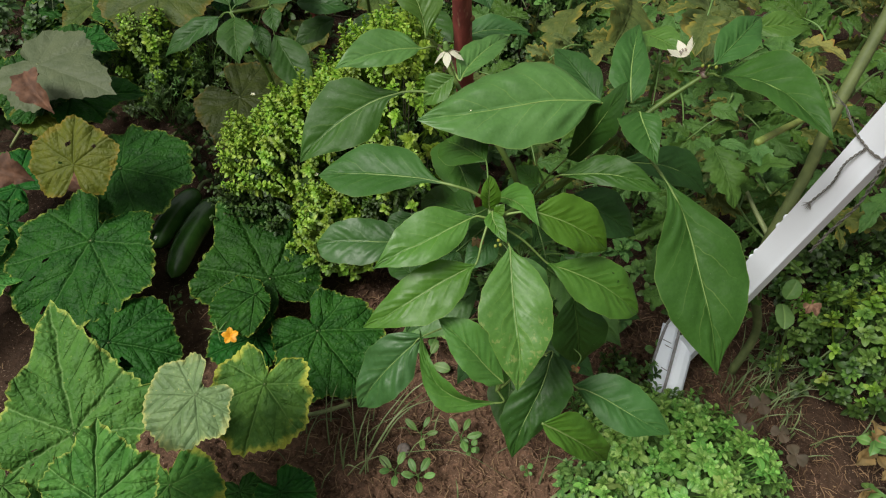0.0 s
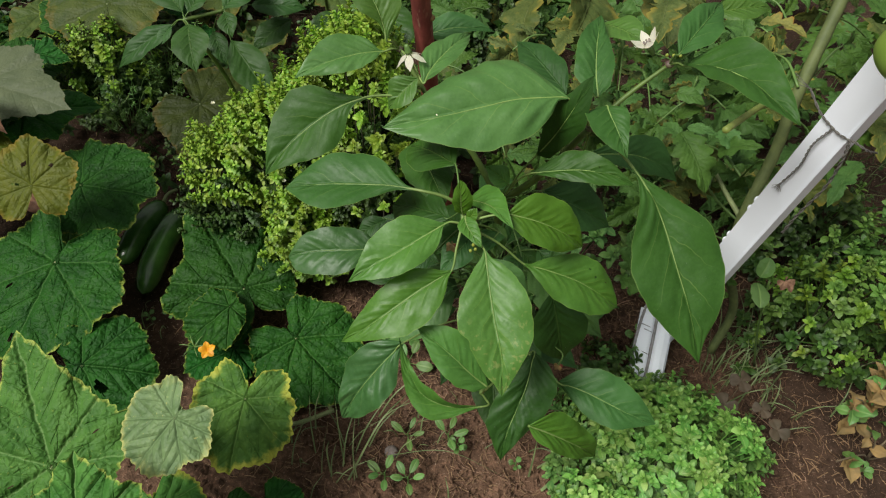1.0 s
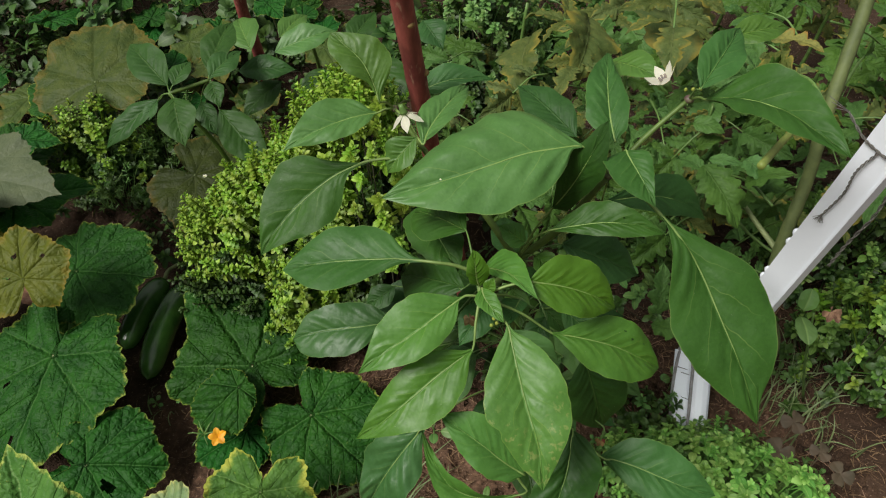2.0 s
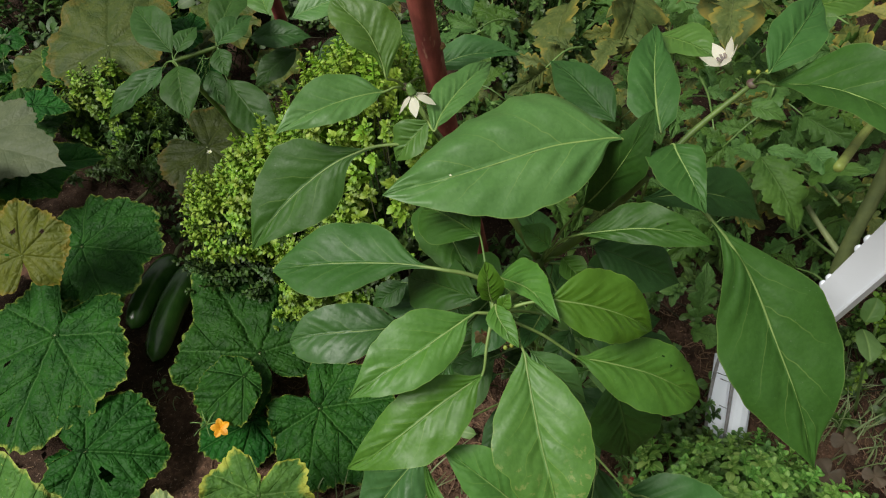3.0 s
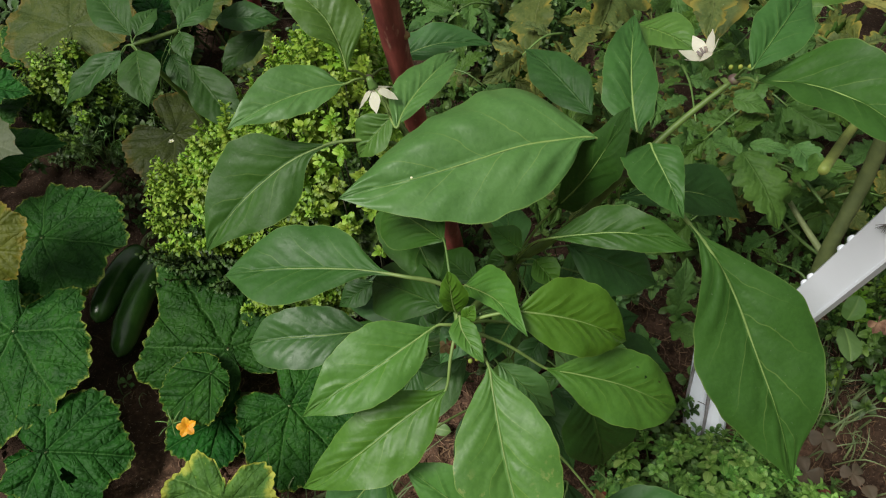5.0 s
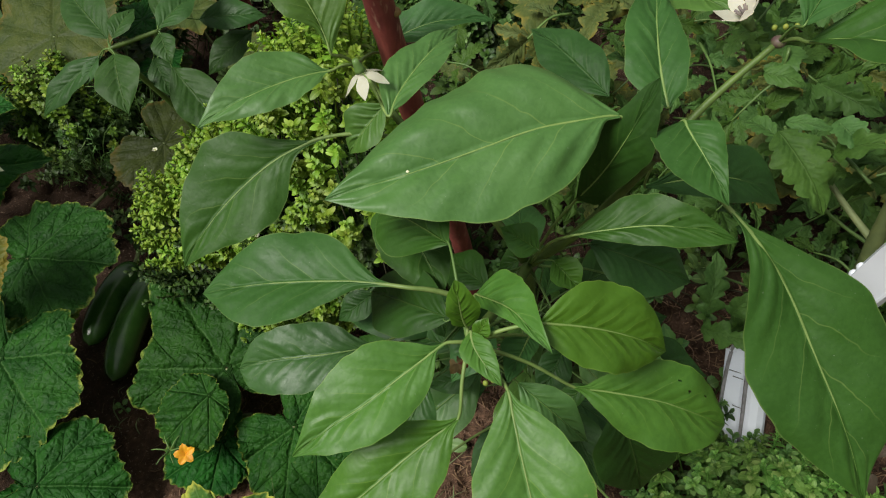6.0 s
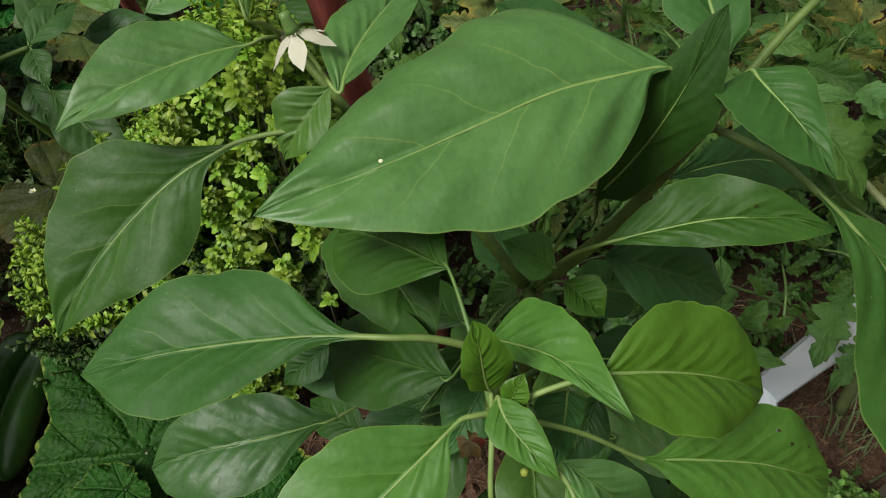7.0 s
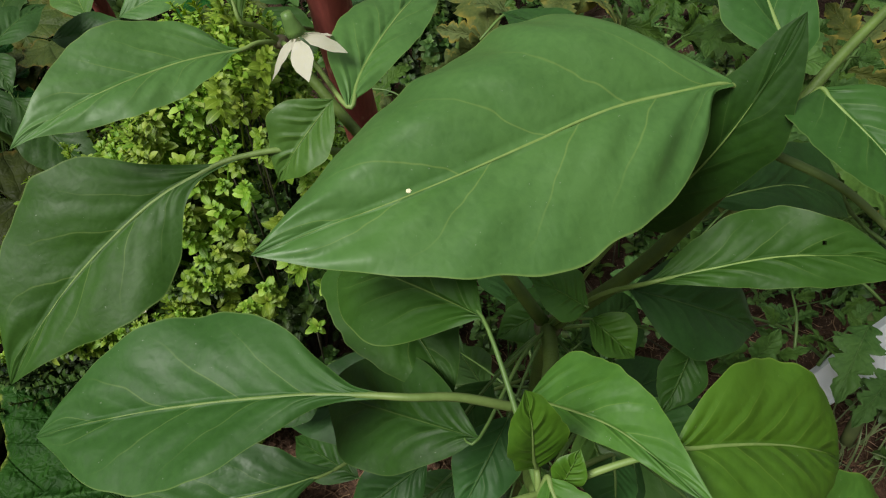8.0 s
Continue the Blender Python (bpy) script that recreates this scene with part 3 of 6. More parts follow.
def palm(centre, apex, mat, roll=0.0, cup=0.0, droop=0.10, seed=0, sinus=0.14, up=(0, -0.25, 1), rings=13, around=201, holes=(), crinkle=0.028, teeth=44, name="leaf", shape=None, bow=0.0):
    """A five-lobed toothed leaf; centre: where the stalk joins; apex: the tip of its middle lobe; bow: how it bends down along its midrib."""
    r = np.random.default_rng(5000 + seed)
    size, x, n, s = axes(centre, apex, roll, up)
    th = np.linspace(-math.pi, math.pi, around, endpoint=True)
    deg = np.abs(np.degrees(th))
    j = r.uniform(0.94, 1.06, 8)
    shape = shape or POINTED
    corners = [(0, 1.0)] + [(d, w * j[k % 8] if k else w) for k, (d, w) in enumerate(shape)] + [(176, sinus + 0.08), (180, sinus)]
    ds, rs = [], []
    for (d0, r0), (d1, r1) in zip(corners, corners[1:]):
        p0 = np.array((r0 * math.cos(radians(d0)), r0 * math.sin(radians(d0))))
        p1 = np.array((r1 * math.cos(radians(d1)), r1 * math.sin(radians(d1))))
        for f in np.linspace(0, 1, 12, endpoint=False):
            p = p0 + (p1 - p0) * f
            ds.append(math.degrees(math.atan2(p[1], p[0])))
            rs.append(np.linalg.norm(p) * (1 + 0.05 * math.sin(math.pi * f)))
    rad = np.interp(deg, ds + [180.0], rs + [sinus])
    rad = np.where(th > 0, rad * j[2], rad * j[3])
    rad = rad * (1 + 0.024 * r.uniform(0.4, 1.5, around) * np.where(deg < 168, 1.0, 0.0) * (np.abs(((th * teeth / math.pi) % 2) - 1) * 2 - 1))
    rad = rad * (1 + 0.03 * np.sin(5 * th + r.uniform(0, 6)) + 0.02 * np.sin(11 * th + r.uniform(0, 6)))
    q = np.linspace(0.0, 1, rings)
    q[0] = 0.015
    Q, TH = np.meshgrid(q, th, indexing="ij")
    R = Q * rad[None, :]
    X, Y = R * np.sin(TH), R * np.cos(TH)
    z = cup * R ** 2 - droop * R ** 2.4 - bow * np.maximum(Y, 0) ** 2
    ph = r.uniform(0, 6.28, 12)
    for k in range(4):
        fx, fy = r.uniform(-20, 20, 2)
        z = z + crinkle * 0.35 * np.sin(fx * X + fy * Y + ph[k]) * Q
    z = z + crinkle * 1.6 * Q ** 3 * (np.sin(7 * TH + ph[4]) * 0.7 + 0.6 * np.sin(13 * TH + ph[5]))
    for d in (0, 58, -58, 112, -112):
        c0, s0 = math.cos(radians(d)), math.sin(radians(d))
        along, off = X * s0 + Y * c0, X * c0 - Y * s0
        z = z - crinkle * 0.55 * np.exp(-(off / 0.05) ** 2) * (along > 0) * np.minimum(1, along * 6)
    P = np.asarray(centre, float) + size * (Y[..., None] * x - X[..., None] * s + z[..., None] * n)
    faces = grid_faces(rings, around)
    if holes:
        xs, ys = X.ravel(), Y.ravel()
        keep = []
        for f in faces:
            mx, my = xs[list(f)].mean(), ys[list(f)].mean()
            if all((mx - hx) ** 2 + (my - hy) ** 2 > hr * hr for hx, hy, hr in holes):
                keep.append(f)
        faces = keep
    uv = np.stack([X * 0.5 + 0.5, Y * 0.5 + 0.5], -1).reshape(-1, 2)
    return sheet_mesh(name, P.reshape(-1, 3), faces, mat, uv, rim=np.stack([Q, TH], -1).reshape(-1, 2))


def join_leaves(items, seed=0):
    """Vertices, faces, UVs and tones of many small cupped leaves: (base, tip direction with length, width, normal)."""
    r = np.random.default_rng(seed)
    verts, faces, uvs, tone = [], [], [], []
    prof = ((0.0, 0.14), (0.28, 0.75), (0.58, 1.0), (0.84, 0.72), (1.0, 0.12))
    for base, way, wid, nrm in items:
        base, way = np.asarray(base, float), np.asarray(way, float)
        length = np.linalg.norm(way)
        x = way / length
        nn = unit(np.asarray(nrm, float) - x * (np.asarray(nrm, float) @ x))
        s = np.cross(nn, x)
        k = len(verts)
        shade = r.uniform(0, 1)
        for t, w in prof:
            mid = base + x * length * t + nn * length * (0.16 * 4 * t * (1 - t) * 0.5 - 0.18 * t * t)
            for e in (-1, 0, 1):
                verts.append(mid + s * (e * wid * w * 0.5) + nn * (abs(e) * wid * w * 0.12))
                uvs.append((t, e * 0.5 + 0.5))
                tone.append((shade, 0.5))
        for i in range(4):
            for e in (0, 1):
                a = k + i * 3 + e
                faces.append((a, a + 1, a + 4, a + 3))
    return verts, faces, uvs, tone


def ball(centre, rad, mat, name, squash=1.0, seg=24, rings=14, dent=0.0):
    verts, faces = [], []
    for i in range(rings + 1):
        a = math.pi * i / rings
        for k in range(seg):
            b = 2 * math.pi * k / seg
            r = rad * math.sin(a) * (1 + 0.025 * math.cos(5 * b))
            z = rad * squash * math.cos(a)
            z -= dent * rad * math.exp(-(a / 0.45) ** 2)
            verts.append((centre[0] + r * math.cos(b), centre[1] + r * math.sin(b), centre[2] + z))
    return sheet_mesh(name, verts, grid_faces(rings + 1, seg, True), mat)


# ---- ground ----
def ground_height(x, y):
    h = 0.010 * noise.noise((x * 6, y * 6, 1.0)) + 0.012 * noise.noise((x * 17, y * 17, 4.0))
    h += 0.007 * noise.noise((x * 45, y * 45, 9.0)) + 0.005 * noise.noise((x * 110, y * 110, 2.0))
    return h - 0.008


def build_ground():
    near_x = np.arange(-1.25, 1.65, 0.009)
    near_y = np.arange(0.05, 2.35, 0.009)
    far = np.array([0.3, 0.9, 2, 5, 12, 40, 150, 600.0])
    xs = np.concatenate([(-1.25 - far)[::-1], near_x, near_x[-1] + far])
    ys = np.concatenate([(0.05 - far)[::-1], near_y, near_y[-1] + far])
    verts = []
    for x in xs:
        for y in ys:
            verts.append((x, y, ground_height(x, y) if -1.6 < x < 2 and -0.3 < y < 2.7 else -0.008))
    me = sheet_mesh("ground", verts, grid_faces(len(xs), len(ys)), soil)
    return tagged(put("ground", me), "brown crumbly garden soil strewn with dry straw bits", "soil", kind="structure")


ground = build_ground()


def build_straw():
    """Dry stalk bits lying on the soil."""
    r = np.random.default_rng(21)
    verts, faces = [], []
    count = 9000
    for i in range(count):
        x, y = r.uniform(-0.55, 1.15), r.uniform(0.25, 1.5)
        if i % 4:
            x, y = r.uniform(-0.1, 1.0), r.uniform(0.30, 0.90)
        z = ground_height(x, y) + 0.003
        length, rad, a = r.uniform(0.004, 0.022) * (1.8 if i % 23 == 0 else 1), r.uniform(0.00025, 0.0008), r.uniform(0, 6.28)
        d = np.array([math.cos(a), math.sin(a), r.uniform(-0.12, 0.35)])
        s = unit(np.cross(d, (0, 0, 1))) * rad
        t = np.array([0, 0, rad])
        bow = np.array([-d[1], d[0], 0]) * r.uniform(-0.15, 0.15) * length
        k = len(verts)
        p0 = np.array([x, y, z])
        for f in (0.0, 0.5, 1.0):
            c = p0 + d * length * f + bow * 4 * f * (1 - f)
            verts.extend([c + s, c + t, c - s])
        for f in (0, 3):
            for e in range(3):
                g = (e + 1) % 3
                faces.append((k + f + e, k + f + g, k + f + 3 + g, k + f + 3 + e))
    n = Net("straw_bits")
    base = n.mix(n.island(), (0.065, 0.034, 0.019), (0.330, 0.215, 0.120))
    mat = n.finish(base, 0.85, None, 0.2)
    tagged(put("straw_mulch", sheet_mesh("straw_mulch", verts, faces, mat)), "thin dry straw and needle bits scattered on the soil", "straw", kind="stuff")


def build_clods():
    """Small crumbs of soil."""
    r = np.random.default_rng(22)
    verts, faces = [], []
    for i in range(5200):
        x, y = r.uniform(-0.5, 1.0), r.uniform(0.3, 1.3)
        if i % 3:
            x, y = r.uniform(-0.15, 0.75), r.uniform(0.34, 0.85)
        s = r.uniform(0.0015, 0.006) * (1.6 if i % 40 == 0 else 1)
        z = ground_height(x, y) + s * 0.4
        k = len(verts)
        for d in ((1, 0, 0), (-1, 0, 0), (0, 1, 0), (0, -1, 0), (0, 0, 1), (0, 0, -1)):
            verts.append(np.array([x, y, z]) + np.array(d) * s * r.uniform(0.6, 1.3) + r.normal(0, s * 0.2, 3))
        for a, b, c in ((0, 2, 4), (2, 1, 4), (1, 3, 4), (3, 0, 4), (2, 0, 5), (1, 2, 5), (3, 1, 5), (0, 3, 5)):
            faces.append((k + a, k + b, k + c))
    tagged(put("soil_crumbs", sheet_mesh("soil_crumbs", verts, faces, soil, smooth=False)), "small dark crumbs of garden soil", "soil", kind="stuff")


def build_rootlets():
    """Thin curled roots and stalks that lie loosely on the soil."""
    r = np.random.default_rng(23)
    verts, faces = [], []
    for i in range(420):
        x, y = r.uniform(-0.2, 0.8), r.uniform(0.34, 0.90)
        a, bend, length, rad = r.uniform(0, 6.28), r.normal(0, 1.6), r.uniform(0.02, 0.07), r.uniform(0.0003, 0.0008)
        k, c, n = len(verts), np.array([x, y]), 9
        for f in range(n):
            t = f / (n - 1)
            d = np.array([math.cos(a + bend * t), math.sin(a + bend * t)])
            z = ground_height(c[0], c[1]) + 0.002 + 0.006 * math.sin(math.pi * t) * (i % 3) / 2
            q = np.array([c[0], c[1], z])
            s, thick = np.array([-d[1], d[0], 0]), rad * (1 - 0.5 * t)
            verts.extend([q + s * thick, q + np.array((0, 0, thick * 1.4)), q - s * thick])
            c = c + d * length / (n - 1)
            if f:
                j = k + 3 * (f - 1)
                faces.extend([(j + e, j + (e + 1) % 3, j + 3 + (e + 1) % 3, j + 3 + e) for e in range(3)])
    n = Net("rootlets")
    base = n.mix(n.island(), (0.110, 0.055, 0.034), (0.420, 0.270, 0.180))
    tagged(put("rootlets", sheet_mesh("rootlets", verts, faces, n.finish(base, 0.85, None, 0.2))), "thin curled dry rootlets on the soil", "roots", kind="stuff")


build_straw()
build_clods()
build_rootlets()

# ---- the pepper plant in the middle ----
NODE = (0.218, 0.521, 0.528)
FORK = (0.258, 0.638, 0.430)
KNOT = (0.331, 0.632, 0.543)
NODE_L = (0.150, 0.711, 0.562)
NODE_R = (0.396, 0.668, 0.590)
LOW = (0.246, 0.450, 0.362)
pepper = thing("pepper_plant", (0.262, 0.672, 0.0), "bushy sweet pepper plant with broad glossy green leaves and white flowers", "pepper plant")
P0 = np.array((0.262, 0.672, 0.0))


def rel(p, origin=P0):
    return tuple(np.asarray(p, float) - origin)


def stem(points, r0, r1, name="branch", mat=stalk_olive, parent=pepper, origin=P0, **more):
    return put(name, tube([rel(p, origin) for p in points], r0, r1, mat, name, **more), parent)


stem([(0.262, 0.672, -0.01), (0.268, 0.668, 0.16), (0.262, 0.650, 0.32), FORK], 0.0065, 0.0052, "stem", sides=10, steps=20)
stem([FORK, (0.244, 0.590, 0.470), (0.222, 0.540, 0.505), NODE], 0.0042, 0.0026)
stem([FORK, (0.295, 0.632, 0.480), KNOT], 0.0040, 0.0030)
stem([KNOT, (0.362, 0.652, 0.566), NODE_R], 0.0027, 0.0018)
stem([FORK, (0.225, 0.660, 0.480), (0.185, 0.680, 0.520), NODE_L], 0.0038, 0.0022)
stem([(0.266, 0.664, 0.20), (0.262, 0.570, 0.285), (0.250, 0.490, 0.335), LOW], 0.0036, 0.0024)
for at, rad in ((FORK, 0.0072), (KNOT, 0.0044), (NODE_R, 0.0042), (NODE_L, 0.0036)):
    put("joint", ball(rel(at), rad, node_purple, "joint", 0.8, 12, 8), pepper)


def pepper_leaf(base, tip, width, attach=None, roll=0.0, arch=0.06, fold=0.12, mat=pepper_mature, seed=0, parent=pepper, origin=P0, thick=0.0011, **more):
    b, t = rel(base, origin), rel(tip, origin)
    shape = blade(b, t, width, roll, arch, fold, mat, seed, **more)
    leaf = put("leaf", shape, parent)
    if "left" in more:
        # the stalk runs on as a raised, thinning midrib
        nu, nv = max(120, more.get("nu", 64)), max(41, more.get("nv", 19))
        line = [np.array(shape.vertices[round(q * (nu - 1)) * nv + nv // 2].co) for q in (0.0, 0.12, 0.3, 0.5, 0.7, 0.9)]
        if attach is not None:
            a = np.asarray(rel(attach, origin))
            line.insert(0, a * 0.45 + line[0] * 0.55 + np.array((0, 0, 0.08 * np.linalg.norm(a - line[0]))))
            line.insert(0, a)
        sink = np.array((0, -0.25, 0.5)) * thick
        put("midrib", tube([tuple(p - sink * (0.2 + 0.3 * k / len(line))) for k, p in enumerate(line)], thick * 1.05, thick * 0.12, rib_pale, "midrib", 8, 40), leaf)
    elif attach is not None:
        a = np.asarray(rel(attach, origin))
        into = np.asarray(b) + (np.asarray(t) - np.asarray(b)) * 0.10
        mid = (a + np.asarray(b)) / 2 + np.array((0, 0, 0.10 * np.linalg.norm(a - np.asarray(b))))
        put("petiole", tube([tuple(a), tuple(mid), b, tuple(into)], thick, thick * 0.3, stalk_green, "petiole", 7, 13), leaf)
    return leaf


Y, D = pepper_young, pepper_shaded
pepper_leaf((0.304, 0.626, 0.581), (0.148, 0.577, 0.583), 0.54, KNOT, arch=0.01, fold=0.04, seed=1, left=(0.011, 0.102, 0.192, 0.229, 0.240, 0.194, 0.130, 0.056), right=(0.067, 0.181, 0.268, 0.299, 0.279, 0.231, 0.143, 0.056), rib=(-0.026, -0.010, 0.002), curl=(-1, 0.40, 0.15), wave=0.014, puff=0.0095)
pepper_leaf((0.136, 0.697, 0.569), (0.059, 0.651, 0.570), 0.44, NODE_L, seed=2, fold=0.12, arch=0.03, left=(0.017, 0.090, 0.149, 0.182, 0.181, 0.142, 0.078, 0.024), right=(0.023, 0.152, 0.217, 0.259, 0.263, 0.216, 0.129, 0.056), rib=(-0.036, -0.041, -0.030))
pepper_leaf((0.185, 0.558, 0.526), (0.053, 0.576, 0.505), 0.43, (0.221, 0.559, 0.506), roll=-12, mat=pepper_mid, seed=3, thick=0.0017, arch=0.01, fold=0.08, left=(0.007, 0.012, 0.028, 0.105, 0.195, 0.205, 0.155, 0.064), right=(0.007, 0.018, 0.085, 0.197, 0.231, 0.220, 0.159, 0.078), rib=(-0.027, -0.033, -0.023))
pepper_leaf((0.127, 0.674, 0.534), (0.022, 0.614, 0.479), 0.51, (0.185, 0.680, 0.520), roll=8, mat=pepper_mid, seed=4, arch=0.01, fold=0.1, thick=0.0016, left=(0.008, 0.019, 0.073, 0.190, 0.245, 0.200, 0.117, 0.046), right=(0.008, 0.039, 0.110, 0.250, 0.282, 0.250, 0.170, 0.073), rib=(-0.080, -0.090, -0.066))
pepper_leaf((0.206, 0.517, 0.534), (0.127, 0.469, 0.510), 0.55, NODE, mat=Y, seed=5, fold=0.16, left=(0.008, 0.085, 0.152, 0.188, 0.196, 0.174, 0.113, 0.039), right=(0.021, 0.096, 0.185, 0.248, 0.256, 0.208, 0.118, 0.040), rib=(0.007, 0.015, 0.0))
pepper_leaf((0.211, 0.490, 0.504), (0.119, 0.444, 0.456), 0.52, NODE, mat=Y, seed=6, fold=0.16, left=(0.030, 0.115, 0.188, 0.228, 0.220, 0.158, 0.088, 0.040), right=(0.024, 0.090, 0.150, 0.184, 0.180, 0.150, 0.095, 0.034), rib=(0.002, 0.017, 0.024))
pepper_leaf((0.274, 0.513, 0.488), (0.369, 0.510, 0.435), 0.55, NODE, mat=Y, seed=7, nu=150, nv=49, left=(0.012, 0.068, 0.128, 0.196, 0.219, 0.209, 0.163, 0.076), right=(0.026, 0.089, 0.155, 0.215, 0.240, 0.218, 0.156, 0.080), rib=(0.024, 0.035, 0.017), holes=((0.62, 0.42, 0.013), (0.75, 0.55, 0.011), (0.55, 0.6, 0.010)))
pepper_leaf((0.371, 0.600, 0.526), (0.445, 0.469, 0.407), 0.46, KNOT, mat=pepper_mid, seed=8, fold=0.06, arch=0.02, thick=0.0019, left=(0.010, 0.050, 0.109, 0.197, 0.226, 0.194, 0.123, 0.035), right=(0.010, 0.048, 0.123, 0.196, 0.223, 0.191, 0.121, 0.046), rib=(0.048, 0.038, 0.027), dip=0.02)
pepper_leaf((0.254, 0.522, 0.542), (0.326, 0.527, 0.499), 0.66, NODE, mat=Y, seed=9, left=(0.085, 0.190, 0.262, 0.293, 0.293, 0.259, 0.190, 0.077), right=(0.077, 0.155, 0.212, 0.247, 0.250, 0.212, 0.132, 0.054), rib=(0.032, 0.040, 0.027))
pepper_leaf((0.237, 0.493, 0.529), (0.256, 0.395, 0.468), 0.60, (0.223, 0.526, 0.508), mat=pepper_scarred, seed=10, left=(0.030, 0.120, 0.191, 0.248, 0.258, 0.217, 0.124, 0.052), right=(0.028, 0.094, 0.161, 0.227, 0.254, 0.200, 0.142, 0.049), rib=(-0.002, 0.006, 0.025), notch=((0.60, -1, 0.10),))
pepper_leaf((0.278, 0.597, 0.515), (0.369, 0.579, 0.527), 0.40, FORK, mat=pepper_mid, seed=11, wave=0.03, nu=130, nv=41, left=(0.023, 0.084, 0.143, 0.197, 0.201, 0.150, 0.093, 0.036), right=(0.013, 0.039, 0.069, 0.101, 0.127, 0.126, 0.104, 0.051), rib=(0.036, 0.065, 0.060), holes=((0.66, 0.3, 0.015),))
pepper_leaf((0.222, 0.553, 0.523), (0.258, 0.504, 0.546), 0.43, NODE, mat=Y, seed=12, fold=0.18, left=(0.150, 0.280, 0.286, 0.265, 0.221, 0.178, 0.101, 0.040), right=(0.026, 0.073, 0.103, 0.097, 0.087, 0.059, 0.042, 0.017), rib=(0.045, 0.073, 0.045), puff=0.003)
pepper_leaf((0.218, 0.526, 0.534), (0.214, 0.531, 0.569), 0.60, NODE, mat=Y, seed=13, left=(0.030, 0.089, 0.158, 0.169, 0.208, 0.177, 0.138, 0.055), right=(0.044, 0.131, 0.230, 0.266, 0.281, 0.229, 0.171, 0.105), rib=(0.028, 0.023, 0.008), fold=0.1, puff=0.003)
pepper_leaf((0.220, 0.522, 0.537), (0.234, 0.494, 0.532), 0.48, NODE, mat=Y, seed=14, wide_at=0.4, left=(0.047, 0.142, 0.211, 0.256, 0.237, 0.197, 0.127, 0.056), right=(0.108, 0.196, 0.236, 0.253, 0.211, 0.162, 0.104, 0.047), rib=(-0.079, -0.071, -0.043), puff=0.003)
pepper_leaf((0.223, 0.520, 0.534), (0.229, 0.525, 0.545), 0.75, NODE, mat=Y, seed=46, thick=0.0008)
pepper_leaf((0.143, 0.593, 0.400), (0.036, 0.584, 0.388), 0.52, (0.255, 0.650, 0.36), mat=pepper_gloss, seed=15, puff=0.009, left=(0.008, 0.028, 0.092, 0.198, 0.248, 0.243, 0.218, 0.150), right=(0.031, 0.087, 0.174, 0.228, 0.230, 0.212, 0.178, 0.090), rib=(0.011, -0.002, -0.015))
pepper_leaf((0.166, 0.503, 0.359), (0.099, 0.457, 0.268), 0.62, (0.262, 0.600, 0.27), mat=pepper_gloss, seed=16, puff=0.016, wave=0.05, left=(0.023, 0.071, 0.140, 0.219, 0.230, 0.198, 0.141, 0.056), right=(0.088, 0.163, 0.211, 0.233, 0.244, 0.173, 0.114, 0.053), rib=(-0.022, -0.028, -0.019))
pepper_leaf((0.210, 0.568, 0.550), (0.165, 0.624, 0.520), 0.62, NODE, mat=pepper_mid, seed=17)
pepper_leaf((0.169, 0.649, 0.499), (0.201, 0.577, 0.489), 0.55, mat=pepper_mid, seed=18, left=(0.023, 0.068, 0.124, 0.197, 0.240, 0.237, 0.167, 0.082), right=(0.140, 0.260, 0.283, 0.299, 0.308, 0.274, 0.197, 0.092), rib=(-0.000, 0.003, 0.012))
pepper_leaf((0.288, 0.639, 0.499), (0.320, 0.625, 0.604), 0.58, FORK, mat=D, seed=19, roll=0, left=(0.015, 0.044, 0.078, 0.118, 0.152, 0.144, 0.090, 0.050), right=(0.036, 0.104, 0.108, 0.121, 0.141, 0.159, 0.104, 0.057), rib=(-0.033, -0.048, -0.039), puff=0.002, wave=0.008, fold=0.05)
pepper_leaf((0.342, 0.672, 0.471), (0.461, 0.694, 0.418), 0.45, KNOT, seed=20, mat=D, left=(0.017, 0.050, 0.099, 0.140, 0.181, 0.205, 0.129, 0.046), right=(0.018, 0.054, 0.087, 0.126, 0.150, 0.127, 0.093, 0.037), rib=(0.055, 0.092, 0.079))
pepper_leaf((0.340, 0.629, 0.572), (0.356, 0.579, 0.558), 0.48, KNOT, mat=pepper_mid, seed=21, fold=0.25, wide_at=0.35, left=(0.062, 0.186, 0.265, 0.254, 0.209, 0.140, 0.078, 0.031), right=(0.234, 0.420, 0.420, 0.420, 0.420, 0.330, 0.207, 0.083), rib=(-0.016, -0.014, -0.008))
pepper_leaf((0.163, 0.738, 0.551), (0.242, 0.750, 0.562), 0.42, NODE_L, mat=pepper_mid, seed=22, left=(0.044, 0.119, 0.186, 0.192, 0.206, 0.180, 0.120, 0.044), right=(0.013, 0.038, 0.075, 0.123, 0.102, 0.078, 0.049, 0.021), rib=(0.077, 0.089, 0.054))
pepper_leaf((0.177, 0.642, 0.577), (0.218, 0.719, 0.580), 0.52, NODE_L, seed=23, left=(0.051, 0.122, 0.167, 0.185, 0.183, 0.143, 0.088, 0.037), right=(0.020, 0.061, 0.099, 0.134, 0.137, 0.120, 0.084, 0.034), rib=(0.028, 0.020, 0.009))
pepper_leaf((0.139, 0.697, 0.581), (0.101, 0.732, 0.629), 0.75, NODE_L, seed=24, left=(0.009, 0.027, 0.049, 0.135, 0.244, 0.232, 0.203, 0.118), right=(0.048, 0.144, 0.257, 0.340, 0.334, 0.312, 0.206, 0.093), rib=(-0.069, -0.098, -0.051))
pepper_leaf((0.169, 0.684, 0.550), (0.140, 0.671, 0.520), 0.7, seed=25, fold=0.4)
